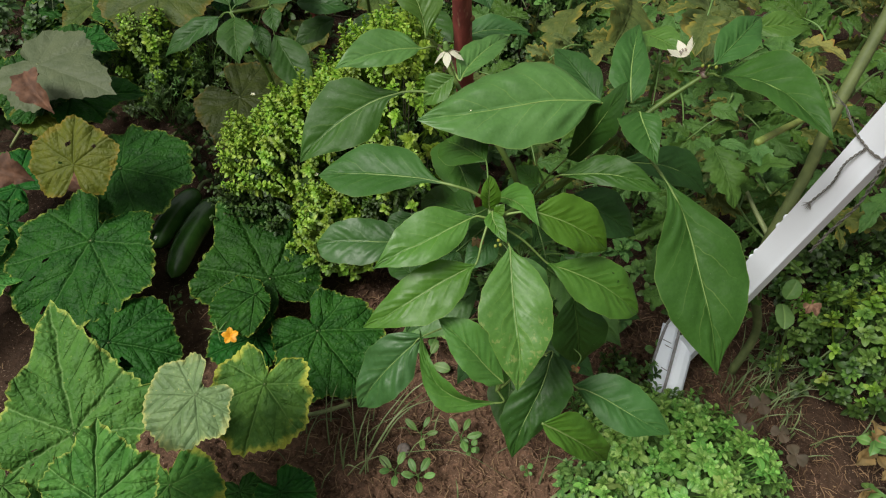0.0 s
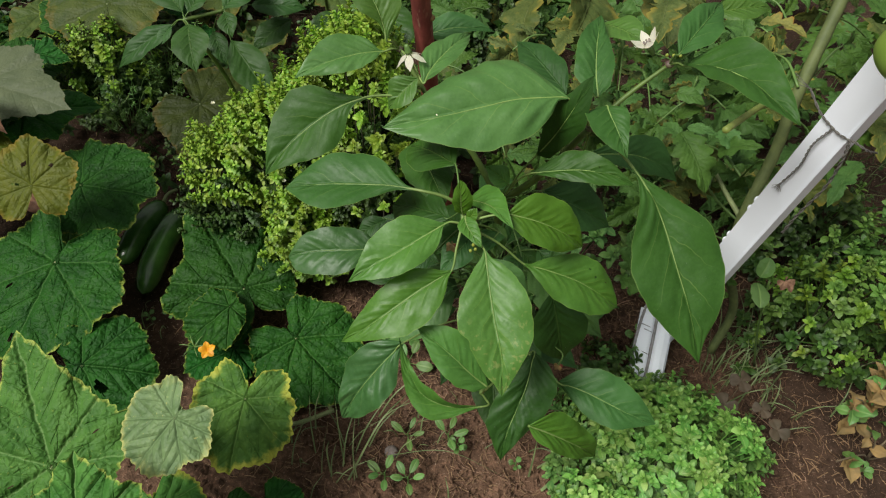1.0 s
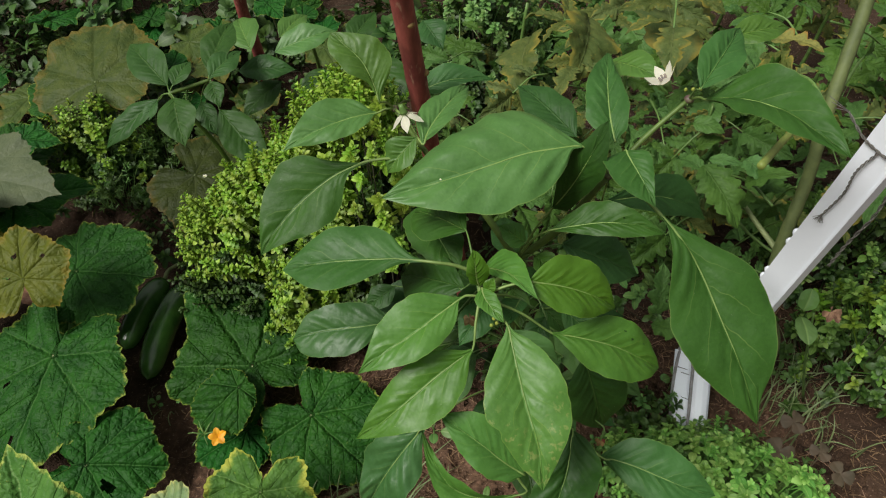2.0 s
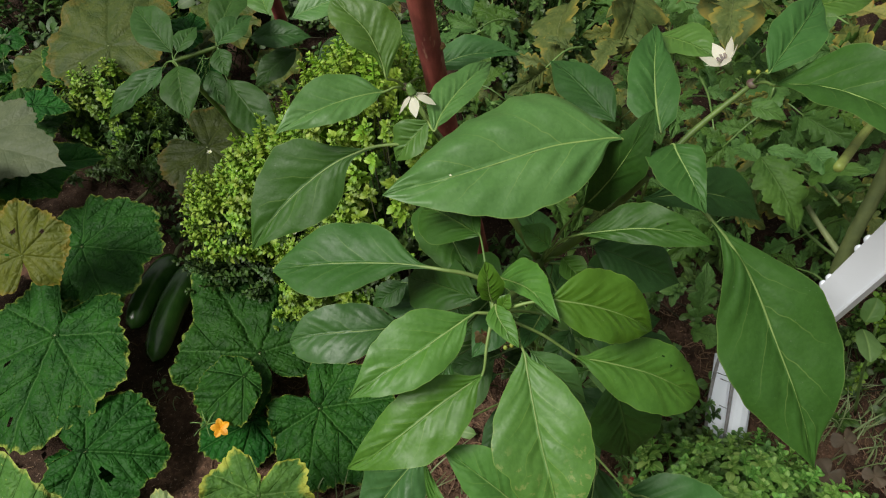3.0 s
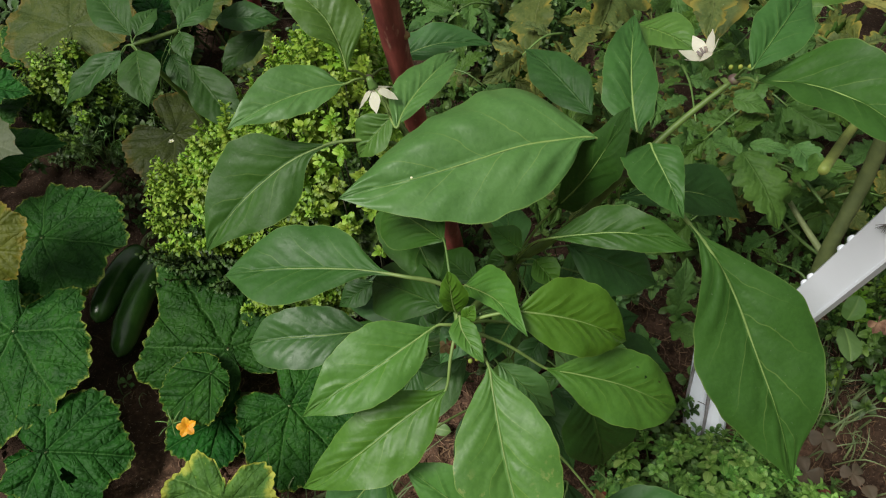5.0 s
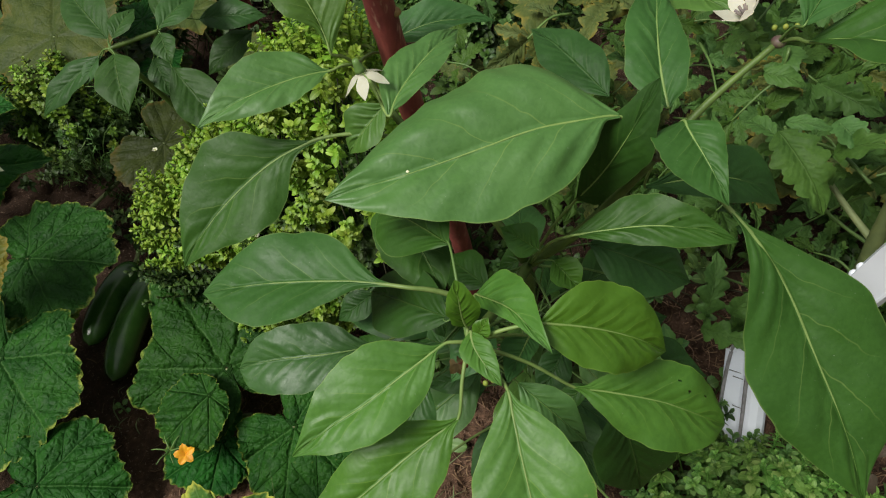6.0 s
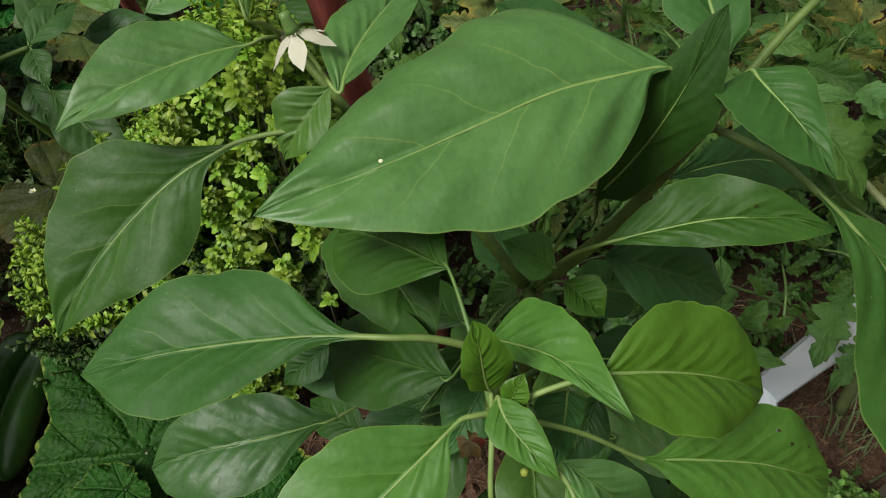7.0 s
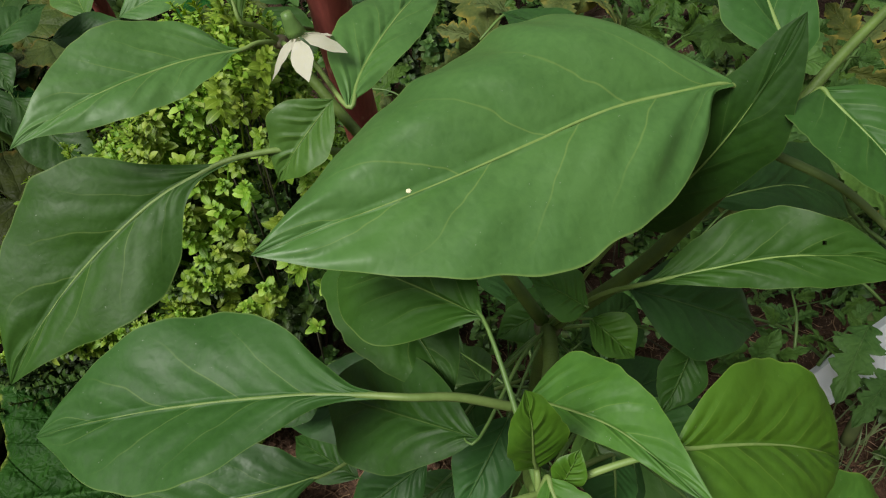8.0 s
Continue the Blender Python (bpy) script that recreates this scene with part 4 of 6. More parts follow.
pepper_leaf((0.332, 0.634, 0.577), (0.340, 0.730, 0.600), 0.44, mat=pepper_mid, seed=26, left=(0.067, 0.169, 0.201, 0.192, 0.185, 0.150, 0.094, 0.038), right=(0.041, 0.122, 0.143, 0.167, 0.136, 0.100, 0.058, 0.023), rib=(0.040, 0.045, 0.028))
pepper_leaf((0.346, 0.744, 0.579), (0.377, 0.691, 0.595), 0.55, seed=27)
pepper_leaf((0.401, 0.647, 0.605), (0.462, 0.548, 0.631), 0.50, NODE_R, mat=pepper_mid, seed=28, fold=0.45, left=(0.070, 0.150, 0.205, 0.225, 0.205, 0.165, 0.115, 0.050), right=(0.023, 0.070, 0.120, 0.167, 0.194, 0.175, 0.118, 0.051), rib=(0.066, 0.073, 0.034))
pepper_leaf((0.390, 0.638, 0.621), (0.436, 0.701, 0.635), 0.42, NODE_R, mat=pepper_mid, seed=29)
pepper_leaf((0.460, 0.774, 0.578), (0.524, 0.789, 0.578), 0.45, seed=30)
pepper_leaf((0.248, 0.429, 0.417), (0.185, 0.455, 0.468), 0.75, LOW, mat=Y, seed=31, left=(0.043, 0.127, 0.155, 0.203, 0.203, 0.173, 0.109, 0.043), right=(0.027, 0.083, 0.151, 0.227, 0.234, 0.235, 0.187, 0.090), rib=(0.012, -0.001, -0.005))
pepper_leaf((0.251, 0.429, 0.381), (0.167, 0.464, 0.434), 0.36, LOW, mat=Y, seed=32, roll=20, fold=0.5, bend=0.16, left=(0.009, 0.028, 0.089, 0.143, 0.123, 0.106, 0.064, 0.026), right=(0.011, 0.032, 0.068, 0.082, 0.112, 0.065, 0.038, 0.011), rib=(0.200, 0.260, 0.170))
pepper_leaf((0.288, 0.461, 0.428), (0.264, 0.385, 0.358), 0.58, LOW, mat=D, seed=33, puff=0.016, left=(0.105, 0.189, 0.244, 0.250, 0.220, 0.157, 0.088, 0.030), right=(0.024, 0.071, 0.130, 0.192, 0.212, 0.209, 0.128, 0.059), rib=(0.021, -0.001, -0.020))
pepper_leaf((0.282, 0.392, 0.424), (0.356, 0.399, 0.348), 0.5, None, mat=Y, seed=34, fold=0.3, left=(0.078, 0.170, 0.194, 0.184, 0.167, 0.136, 0.101, 0.040), right=(0.045, 0.095, 0.112, 0.122, 0.115, 0.091, 0.052, 0.021), rib=(0.013, 0.013, 0.008))
pepper_leaf((0.321, 0.469, 0.357), (0.415, 0.434, 0.349), 0.50, (0.268, 0.560, 0.29), mat=pepper_mid, seed=35, left=(0.061, 0.156, 0.226, 0.260, 0.274, 0.241, 0.171, 0.078), right=(0.028, 0.085, 0.143, 0.206, 0.214, 0.192, 0.105, 0.044), rib=(0.014, -0.002, -0.016))
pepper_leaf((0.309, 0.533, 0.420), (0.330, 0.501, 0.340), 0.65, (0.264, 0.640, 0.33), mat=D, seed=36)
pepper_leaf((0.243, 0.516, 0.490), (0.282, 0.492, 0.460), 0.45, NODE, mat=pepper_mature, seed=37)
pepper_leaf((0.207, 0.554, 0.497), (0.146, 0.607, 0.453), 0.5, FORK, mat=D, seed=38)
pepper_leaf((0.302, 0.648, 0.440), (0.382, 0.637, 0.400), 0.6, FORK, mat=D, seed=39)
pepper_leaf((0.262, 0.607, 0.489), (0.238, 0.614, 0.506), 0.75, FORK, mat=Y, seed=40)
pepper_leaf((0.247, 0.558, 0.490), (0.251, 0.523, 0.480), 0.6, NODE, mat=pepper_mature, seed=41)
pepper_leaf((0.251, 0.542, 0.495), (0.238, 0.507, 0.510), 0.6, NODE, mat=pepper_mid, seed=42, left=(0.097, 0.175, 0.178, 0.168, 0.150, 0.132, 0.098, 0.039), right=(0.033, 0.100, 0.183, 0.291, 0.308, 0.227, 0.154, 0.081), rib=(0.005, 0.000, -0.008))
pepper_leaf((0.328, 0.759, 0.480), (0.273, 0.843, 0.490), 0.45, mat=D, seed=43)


pepper_leaf((0.274, 0.627, 0.450), (0.292, 0.608, 0.440), 0.85, FORK, mat=Y, seed=44, fold=0.6)
put("white_speck", ball(rel((0.1922, 0.5840, 0.5905)), 0.0008, petal_white, "white_speck", 0.5, 8, 6), pepper)
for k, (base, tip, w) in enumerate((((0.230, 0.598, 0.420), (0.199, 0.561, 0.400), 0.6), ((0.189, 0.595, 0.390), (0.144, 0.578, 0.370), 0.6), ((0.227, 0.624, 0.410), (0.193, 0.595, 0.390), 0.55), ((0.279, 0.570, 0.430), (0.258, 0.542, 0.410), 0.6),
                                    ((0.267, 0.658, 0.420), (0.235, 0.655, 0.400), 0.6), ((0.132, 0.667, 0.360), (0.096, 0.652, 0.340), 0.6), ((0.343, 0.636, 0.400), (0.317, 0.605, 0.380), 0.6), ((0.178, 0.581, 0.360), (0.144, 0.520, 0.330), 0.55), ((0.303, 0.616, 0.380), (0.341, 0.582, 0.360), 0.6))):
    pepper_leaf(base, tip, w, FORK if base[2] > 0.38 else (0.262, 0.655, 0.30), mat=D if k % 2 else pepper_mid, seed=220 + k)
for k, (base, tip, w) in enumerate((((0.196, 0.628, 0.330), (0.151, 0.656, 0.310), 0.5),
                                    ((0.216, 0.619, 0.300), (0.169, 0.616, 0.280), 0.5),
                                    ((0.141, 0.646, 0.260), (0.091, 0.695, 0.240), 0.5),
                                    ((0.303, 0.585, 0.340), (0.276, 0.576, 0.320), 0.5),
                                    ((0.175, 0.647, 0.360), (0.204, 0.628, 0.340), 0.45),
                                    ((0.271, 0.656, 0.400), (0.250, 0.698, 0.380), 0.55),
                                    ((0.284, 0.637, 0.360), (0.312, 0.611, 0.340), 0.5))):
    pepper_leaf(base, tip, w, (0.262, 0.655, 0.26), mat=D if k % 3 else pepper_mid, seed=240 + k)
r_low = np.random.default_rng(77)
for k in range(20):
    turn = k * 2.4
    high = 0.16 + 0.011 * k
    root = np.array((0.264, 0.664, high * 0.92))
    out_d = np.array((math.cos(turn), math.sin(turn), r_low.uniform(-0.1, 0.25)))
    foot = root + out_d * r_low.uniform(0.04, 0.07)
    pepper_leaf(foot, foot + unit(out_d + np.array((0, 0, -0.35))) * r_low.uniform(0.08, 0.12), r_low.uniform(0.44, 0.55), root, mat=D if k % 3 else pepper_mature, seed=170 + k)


def pepper_flower(centre, face, petals=6, size=0.015, open_by=0.55, stamens=True, parent=pepper, origin=P0):
    """A white star flower; face: the way it looks."""
    c, f = np.asarray(rel(centre, origin)), unit(face)
    s = unit(np.cross(f, (0.2, 0.9, 0.3)))
    t = np.cross(f, s)
    flower = put("flower", tube([tuple(c - f * 0.008), tuple(c - f * 0.004), tuple(c)], 0.0018, 0.0035, stalk_green, "flower", 8, 5), parent, "white pepper flower")
    for k in range(petals):
        a = 2 * math.pi * k / petals
        d = unit((s * math.cos(a) + t * math.sin(a)) + f * open_by)
        put("petal", blade(c + d * 0.001, c + d * size, 0.46, 0, -0.08, 0.1, petal_white, 300 + k, wide_at=0.5, puff=0, nu=8, nv=5, name="petal", up=f), flower)
        if stamens:
            put("stamen", tube([tuple(c), tuple(c + unit(d + f) * size * 0.45)], 0.0006, 0.0009, anther, "stamen", 5, 3), flower)


pepper_flower((0.163, 0.660, 0.595), (0.25, -0.10, -0.90), petals=5, stamens=False, open_by=0.75, size=0.018)
pepper_flower((0.374, 0.667, 0.607), (-0.55, 0.15, 0.75), size=0.018, open_by=1.0)
for k, (dx, dy, dz) in enumerate(((0.010, -0.012, -0.012), (0.012, -0.015, -0.014), (0.008, -0.016, -0.015))):
    put("bud", ball(rel((NODE[0] + dx, NODE[1] + dy, NODE[2] + dz)), 0.0015, bud_yellow, "bud", 1.2, 10, 8), pepper)
for k in range(3):
    put("bud", ball(rel((NODE_R[0] - 0.004 + 0.006 * k, NODE_R[1] + 0.002, NODE_R[2] + 0.008)), 0.0015, bud_yellow, "bud", 1.2, 10, 8), pepper)

def remnant(at, seed, size=0.008):
    """A shrivelled flower."""
    c = np.asarray(at, float)
    for k in range(5):
        d = unit((math.cos(k * 1.3), math.sin(k * 1.3), -0.9)) * size
        put("withered_petal", blade(rel(c), rel(c + d), 0.6, 0, 0.1, 0.4, dry_leaf if k else clover_red, seed + k, wave=0.1, nu=8, nv=5, name="withered_petal"), pepper, "shrivelled orange-red flower remnant")


remnant((0.210, 0.529, 0.490), 360)
remnant((0.314, 0.462, 0.404), 366, 0.006)
stem([(0.314, 0.462, 0.404), (0.317, 0.468, 0.413), (0.310, 0.474, 0.416)], 0.0008, 0.0006, "flower_stalk", stalk_green, sides=6, steps=8)

# ---- the second pepper plant ----
N1, N2 = np.array((-0.187, 0.986, 0.400)), np.array((-0.138, 1.013, 0.400))
P1 = np.array((N1[0] + 0.02, N1[1] + 0.03, 0.0))
second = thing("pepper_plant", tuple(P1), "smaller pepper plant with plain green leaves among cucumber vines", "pepper plant")
stem([P1, (P1 * 0.5 + N1 * 0.5 + (0.02, 0.02, 0.03)), N1], 0.005, 0.003, "stem", parent=second, origin=P1)
stem([N1, (N1 + N2) / 2, N2], 0.003, 0.0025, parent=second, origin=P1)


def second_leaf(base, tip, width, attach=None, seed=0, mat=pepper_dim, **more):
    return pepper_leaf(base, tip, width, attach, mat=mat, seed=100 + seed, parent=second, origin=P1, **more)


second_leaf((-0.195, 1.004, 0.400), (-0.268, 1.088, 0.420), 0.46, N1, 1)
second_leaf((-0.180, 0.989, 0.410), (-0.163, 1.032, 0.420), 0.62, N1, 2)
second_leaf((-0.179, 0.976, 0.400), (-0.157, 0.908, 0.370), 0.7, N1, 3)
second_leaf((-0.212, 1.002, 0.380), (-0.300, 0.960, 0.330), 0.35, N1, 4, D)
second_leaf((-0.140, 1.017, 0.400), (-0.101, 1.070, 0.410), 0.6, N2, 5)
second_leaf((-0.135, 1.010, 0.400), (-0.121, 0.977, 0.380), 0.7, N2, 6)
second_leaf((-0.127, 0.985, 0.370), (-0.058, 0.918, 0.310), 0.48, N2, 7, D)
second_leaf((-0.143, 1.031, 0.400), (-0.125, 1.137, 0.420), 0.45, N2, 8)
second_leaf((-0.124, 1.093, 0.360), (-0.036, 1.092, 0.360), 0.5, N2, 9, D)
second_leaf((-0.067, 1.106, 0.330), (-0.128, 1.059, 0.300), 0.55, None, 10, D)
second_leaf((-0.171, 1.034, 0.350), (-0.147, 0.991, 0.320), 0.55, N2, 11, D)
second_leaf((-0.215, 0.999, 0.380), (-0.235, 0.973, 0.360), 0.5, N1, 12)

# ---- the third pepper plant, by the far stake ----
P2 = np.array((-0.102, 1.518, -0.000))
third = thing("pepper_plant", tuple(P2), "dim green pepper plant behind a bushy herb", "pepper plant")
N3 = P2 + np.array((0.0, -0.10, 0.28))
stem([P2, P2 + np.array((0.01, -0.05, 0.15)), N3], 0.005, 0.003, "stem", parent=third, origin=P2)
for k, (b, t, w) in enumerate((((-0.106, 1.237, 0.300), (0.002, 1.267, 0.320), 0.5), ((-0.008, 1.206, 0.280), (-0.065, 1.168, 0.260), 0.5), ((0.044, 1.209, 0.300), (0.008, 1.155, 0.280), 0.6),
                               ((0.085, 1.113, 0.360), (0.131, 1.022, 0.330), 0.55), ((-0.105, 1.284, 0.300), (-0.064, 1.362, 0.300), 0.5), ((0.158, 1.143, 0.400), (0.188, 1.096, 0.380), 0.8),
                               ((-0.160, 1.280, 0.280), (-0.209, 1.400, 0.280), 0.5), ((0.010, 1.310, 0.260), (0.059, 1.396, 0.280), 0.5), ((-0.032, 1.208, 0.220), (0.018, 1.173, 0.220), 0.6))):
    pepper_leaf(b, t, w, None, mat=D if k % 2 else pepper_mature, seed=140 + k, parent=third, origin=P2)

# ---- cucumber vines ----
CROWN = np.array((-0.33, 0.78, 0.0))
vine = thing("cucumber_vine", tuple(CROWN), "cucumber vine with large toothed, partly yellowing leaves on the ground", "cucumber plant")


def cucumber_leaf(centre, apex, mat=cucumber_green, foot=None, seed=0, **more):
    leaf = put("leaf", palm(rel(centre, CROWN), rel(apex, CROWN), mat, seed=seed, **more), vine)
    if foot is not None:
        c, f = np.asarray(rel(centre, CROWN)), np.asarray(rel(foot, CROWN))
        mid = c * 0.6 + f * 0.4 + np.array((0, 0, -0.02))
        put("petiole", tube([tuple(f), tuple(mid), tuple(c - (0, 0, 0.001))], 0.0032, 0.0022, stalk_pale, "petiole", 7, 10), leaf)
    return leaf


CG, CD, CP, CY, CR = cucumber_green, cucumber_dark, cucumber_pale, cucumber_yellow, cucumber_grey
CM = cucumber_mixed
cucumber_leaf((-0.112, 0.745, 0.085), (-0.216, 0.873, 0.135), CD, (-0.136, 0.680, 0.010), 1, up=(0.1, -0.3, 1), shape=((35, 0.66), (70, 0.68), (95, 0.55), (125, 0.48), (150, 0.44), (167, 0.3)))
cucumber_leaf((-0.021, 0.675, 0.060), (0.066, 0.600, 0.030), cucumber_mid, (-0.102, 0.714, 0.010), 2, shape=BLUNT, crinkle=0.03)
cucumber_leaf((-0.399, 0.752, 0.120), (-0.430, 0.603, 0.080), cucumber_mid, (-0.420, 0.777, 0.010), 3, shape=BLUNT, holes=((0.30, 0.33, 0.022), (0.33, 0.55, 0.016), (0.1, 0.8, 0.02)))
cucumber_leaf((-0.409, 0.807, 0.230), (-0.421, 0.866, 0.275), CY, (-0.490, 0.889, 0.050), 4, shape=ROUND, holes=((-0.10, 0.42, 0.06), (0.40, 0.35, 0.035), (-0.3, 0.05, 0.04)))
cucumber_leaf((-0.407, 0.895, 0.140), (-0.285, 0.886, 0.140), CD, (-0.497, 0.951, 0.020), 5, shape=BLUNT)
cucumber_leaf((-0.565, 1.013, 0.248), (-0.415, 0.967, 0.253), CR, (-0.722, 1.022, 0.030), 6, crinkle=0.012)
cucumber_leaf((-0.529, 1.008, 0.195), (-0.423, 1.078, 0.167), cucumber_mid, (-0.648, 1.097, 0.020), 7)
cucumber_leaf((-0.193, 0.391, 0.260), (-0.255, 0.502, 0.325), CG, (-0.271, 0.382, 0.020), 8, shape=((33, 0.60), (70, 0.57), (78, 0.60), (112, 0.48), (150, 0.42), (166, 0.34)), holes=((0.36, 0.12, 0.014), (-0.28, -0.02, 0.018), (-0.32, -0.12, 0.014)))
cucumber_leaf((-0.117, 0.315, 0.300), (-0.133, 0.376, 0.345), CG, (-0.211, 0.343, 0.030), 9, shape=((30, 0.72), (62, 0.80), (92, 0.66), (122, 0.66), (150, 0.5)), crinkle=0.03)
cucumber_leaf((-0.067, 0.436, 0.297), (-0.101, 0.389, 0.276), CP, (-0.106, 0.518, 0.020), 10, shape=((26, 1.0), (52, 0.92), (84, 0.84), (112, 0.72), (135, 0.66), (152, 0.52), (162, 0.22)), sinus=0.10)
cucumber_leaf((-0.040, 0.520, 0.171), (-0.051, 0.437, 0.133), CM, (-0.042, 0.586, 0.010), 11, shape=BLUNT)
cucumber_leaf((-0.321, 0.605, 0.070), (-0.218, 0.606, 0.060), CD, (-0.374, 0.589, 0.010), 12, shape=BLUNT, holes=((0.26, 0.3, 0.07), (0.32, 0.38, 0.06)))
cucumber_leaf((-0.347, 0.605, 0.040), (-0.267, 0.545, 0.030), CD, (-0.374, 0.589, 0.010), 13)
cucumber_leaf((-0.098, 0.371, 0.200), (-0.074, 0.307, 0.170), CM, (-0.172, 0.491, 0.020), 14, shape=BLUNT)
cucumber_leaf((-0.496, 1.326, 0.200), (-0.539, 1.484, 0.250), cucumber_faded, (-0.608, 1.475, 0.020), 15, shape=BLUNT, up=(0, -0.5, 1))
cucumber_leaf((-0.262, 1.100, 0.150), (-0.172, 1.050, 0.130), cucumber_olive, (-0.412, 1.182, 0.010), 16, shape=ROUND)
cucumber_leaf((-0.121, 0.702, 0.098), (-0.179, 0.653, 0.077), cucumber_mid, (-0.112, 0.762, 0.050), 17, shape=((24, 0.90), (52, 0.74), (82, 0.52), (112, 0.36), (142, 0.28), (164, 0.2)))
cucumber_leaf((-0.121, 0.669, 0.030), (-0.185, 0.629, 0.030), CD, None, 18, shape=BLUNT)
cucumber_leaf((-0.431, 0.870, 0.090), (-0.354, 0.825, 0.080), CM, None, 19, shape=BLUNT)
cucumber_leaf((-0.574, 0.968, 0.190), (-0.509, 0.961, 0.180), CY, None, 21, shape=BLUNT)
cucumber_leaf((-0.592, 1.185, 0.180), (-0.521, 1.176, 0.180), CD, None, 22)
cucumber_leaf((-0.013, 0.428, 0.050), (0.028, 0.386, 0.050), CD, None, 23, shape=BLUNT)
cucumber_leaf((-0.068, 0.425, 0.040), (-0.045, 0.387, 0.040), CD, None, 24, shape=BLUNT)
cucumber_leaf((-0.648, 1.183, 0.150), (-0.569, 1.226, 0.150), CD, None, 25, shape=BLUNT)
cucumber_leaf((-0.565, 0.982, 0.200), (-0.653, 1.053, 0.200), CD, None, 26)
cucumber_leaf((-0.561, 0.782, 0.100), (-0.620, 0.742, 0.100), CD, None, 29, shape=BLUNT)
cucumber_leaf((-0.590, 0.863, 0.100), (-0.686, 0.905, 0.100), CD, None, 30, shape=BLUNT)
cucumber_leaf((-0.251, 0.335, 0.240), (-0.243, 0.284, 0.240), CG, None, 27)
cucumber_leaf((-0.247, 0.356, 0.200), (-0.205, 0.313, 0.200), CM, None, 28)
for pts in (((0.046, 0.583, 0.012), (-0.025, 0.555, 0.012), (-0.153, 0.551, 0.012), (-0.351, 0.542, 0.012)), ((-0.135, 0.679, 0.012), (-0.101, 0.713, 0.012), (-0.025, 0.677, 0.012), (0.041, 0.584, 0.012)), ((-0.411, 1.180, 0.012), (-0.496, 0.998, 0.012), (-0.500, 0.869, 0.012), (-0.411, 0.754, 0.012))):
    put("runner", tube([rel(p, CROWN) for p in pts], 0.0035, 0.0028, stalk_pale, "runner", 8, 24, 0.08), vine)


def withered_leaf(pts, wide, seed):
    base, tip = pts
    put("withered_leaf", blade(rel(base, CROWN), rel(tip, CROWN), wide, 0, 0.12, 0.6, withered, seed, wave=0.10, puff=0.03, lobes=4, lobe_deep=0.3, nu=26, nv=11, name="withered_leaf"), vine, "brown withered cucumber leaf")


withered_leaf(((-0.551, 0.958, 0.270), (-0.476, 0.894, 0.250)), 0.6, 61)
withered_leaf(((-0.565, 0.804, 0.200), (-0.486, 0.802, 0.190)), 0.9, 63)
withered_leaf(((-0.501, 0.884, 0.120), (-0.438, 0.846, 0.120)), 0.6, 64)


def cucumber_flower(centre):
    c = np.asarray(rel(centre, CROWN))
    f = unit((0.2, -0.5, 1))
    s = unit(np.cross(f, (0, 1, 0.2)))
    t = np.cross(f, s)
    base = put("flower", tube([tuple(c - f * 0.012), tuple(c - f * 0.002)], 0.003, 0.005, stalk_green, "flower", 8, 4), vine, "orange-yellow cucumber flower")
    for k in range(5):
        d = unit(s * math.cos(k * 1.2566) + t * math.sin(k * 1.2566) + f * 0.3)
        put("petal", blade(c, c + d * 0.0135, 0.70, 0, 0.06, 0.25, petal_orange, 350 + k, wide_at=0.55, sharp=0.6, wave=0.06, puff=0.02, nu=10, nv=7, name="petal", up=f), base)
    for k in range(6):
        a = k * 1.05
        d = unit((math.cos(a), math.sin(a), 0.5))
        q = c + np.array((-0.022, 0.006, -0.004))
        put("tendril", tube([tuple(q), tuple(q + d * 0.014), tuple(q + d * 0.024 + np.array((0, 0, -0.006)))], 0.001, 0.0005, stalk_green, "tendril", 5, 6), vine)


cucumber_flower((-0.144, 0.638, 0.075))


def cucumber(tip, end, rad, label):
    """A ripe cucumber lying on the soil."""
    a, b = np.asarray(tip, float), np.asarray(end, float)
    o = (a + b) / 2
    th = thing("cucumber", tuple(o), label, "cucumber", "cucumbers on the ground")
    line = spline([a - o, (a + b) / 2 - o + np.array((-0.006, 0, 0.004)), b - o], 26)
    tang = np.gradient(line, axis=0)
    verts, sides = [], 24
    for i, (c, t) in enumerate(zip(line, tang)):
        q = i / 25
        r = rad * (max(1e-4, 1 - (2 * q - 1) ** 4) ** 0.5) * (0.9 + 0.12 * q)
        t = unit(t)
        s = unit(np.cross(t, (0, 0, 1)))
        w = np.cross(s, t)
        for k in range(sides):
            an = 2 * math.pi * k / sides
            rr = r * (1 + 0.018 * math.cos(6 * an))
            verts.append(c + rr * (s * math.cos(an) + w * math.sin(an)))
    put("fruit", sheet_mesh("fruit", verts, grid_faces(26, sides, True), cuke_skin), th)
    d = unit(b - a)
    put("stalk", tube([tuple(b - o - d * 0.004), tuple(b - o + d * 0.015 + np.array((0, 0, 0.006))), tuple(b - o + d * 0.03 + np.array((0.01, 0, 0.004)))], 0.004, 0.003, stalk_pale, "stalk", 8, 6), th)


cucumber((-0.297, 0.761, 0.028), (-0.281, 0.948, 0.03), 0.024, "large dark green cucumber lying on the soil")
cucumber((-0.352, 0.82, 0.026), (-0.323, 0.964, 0.028), 0.023, "dark green cucumber half hidden beside another")


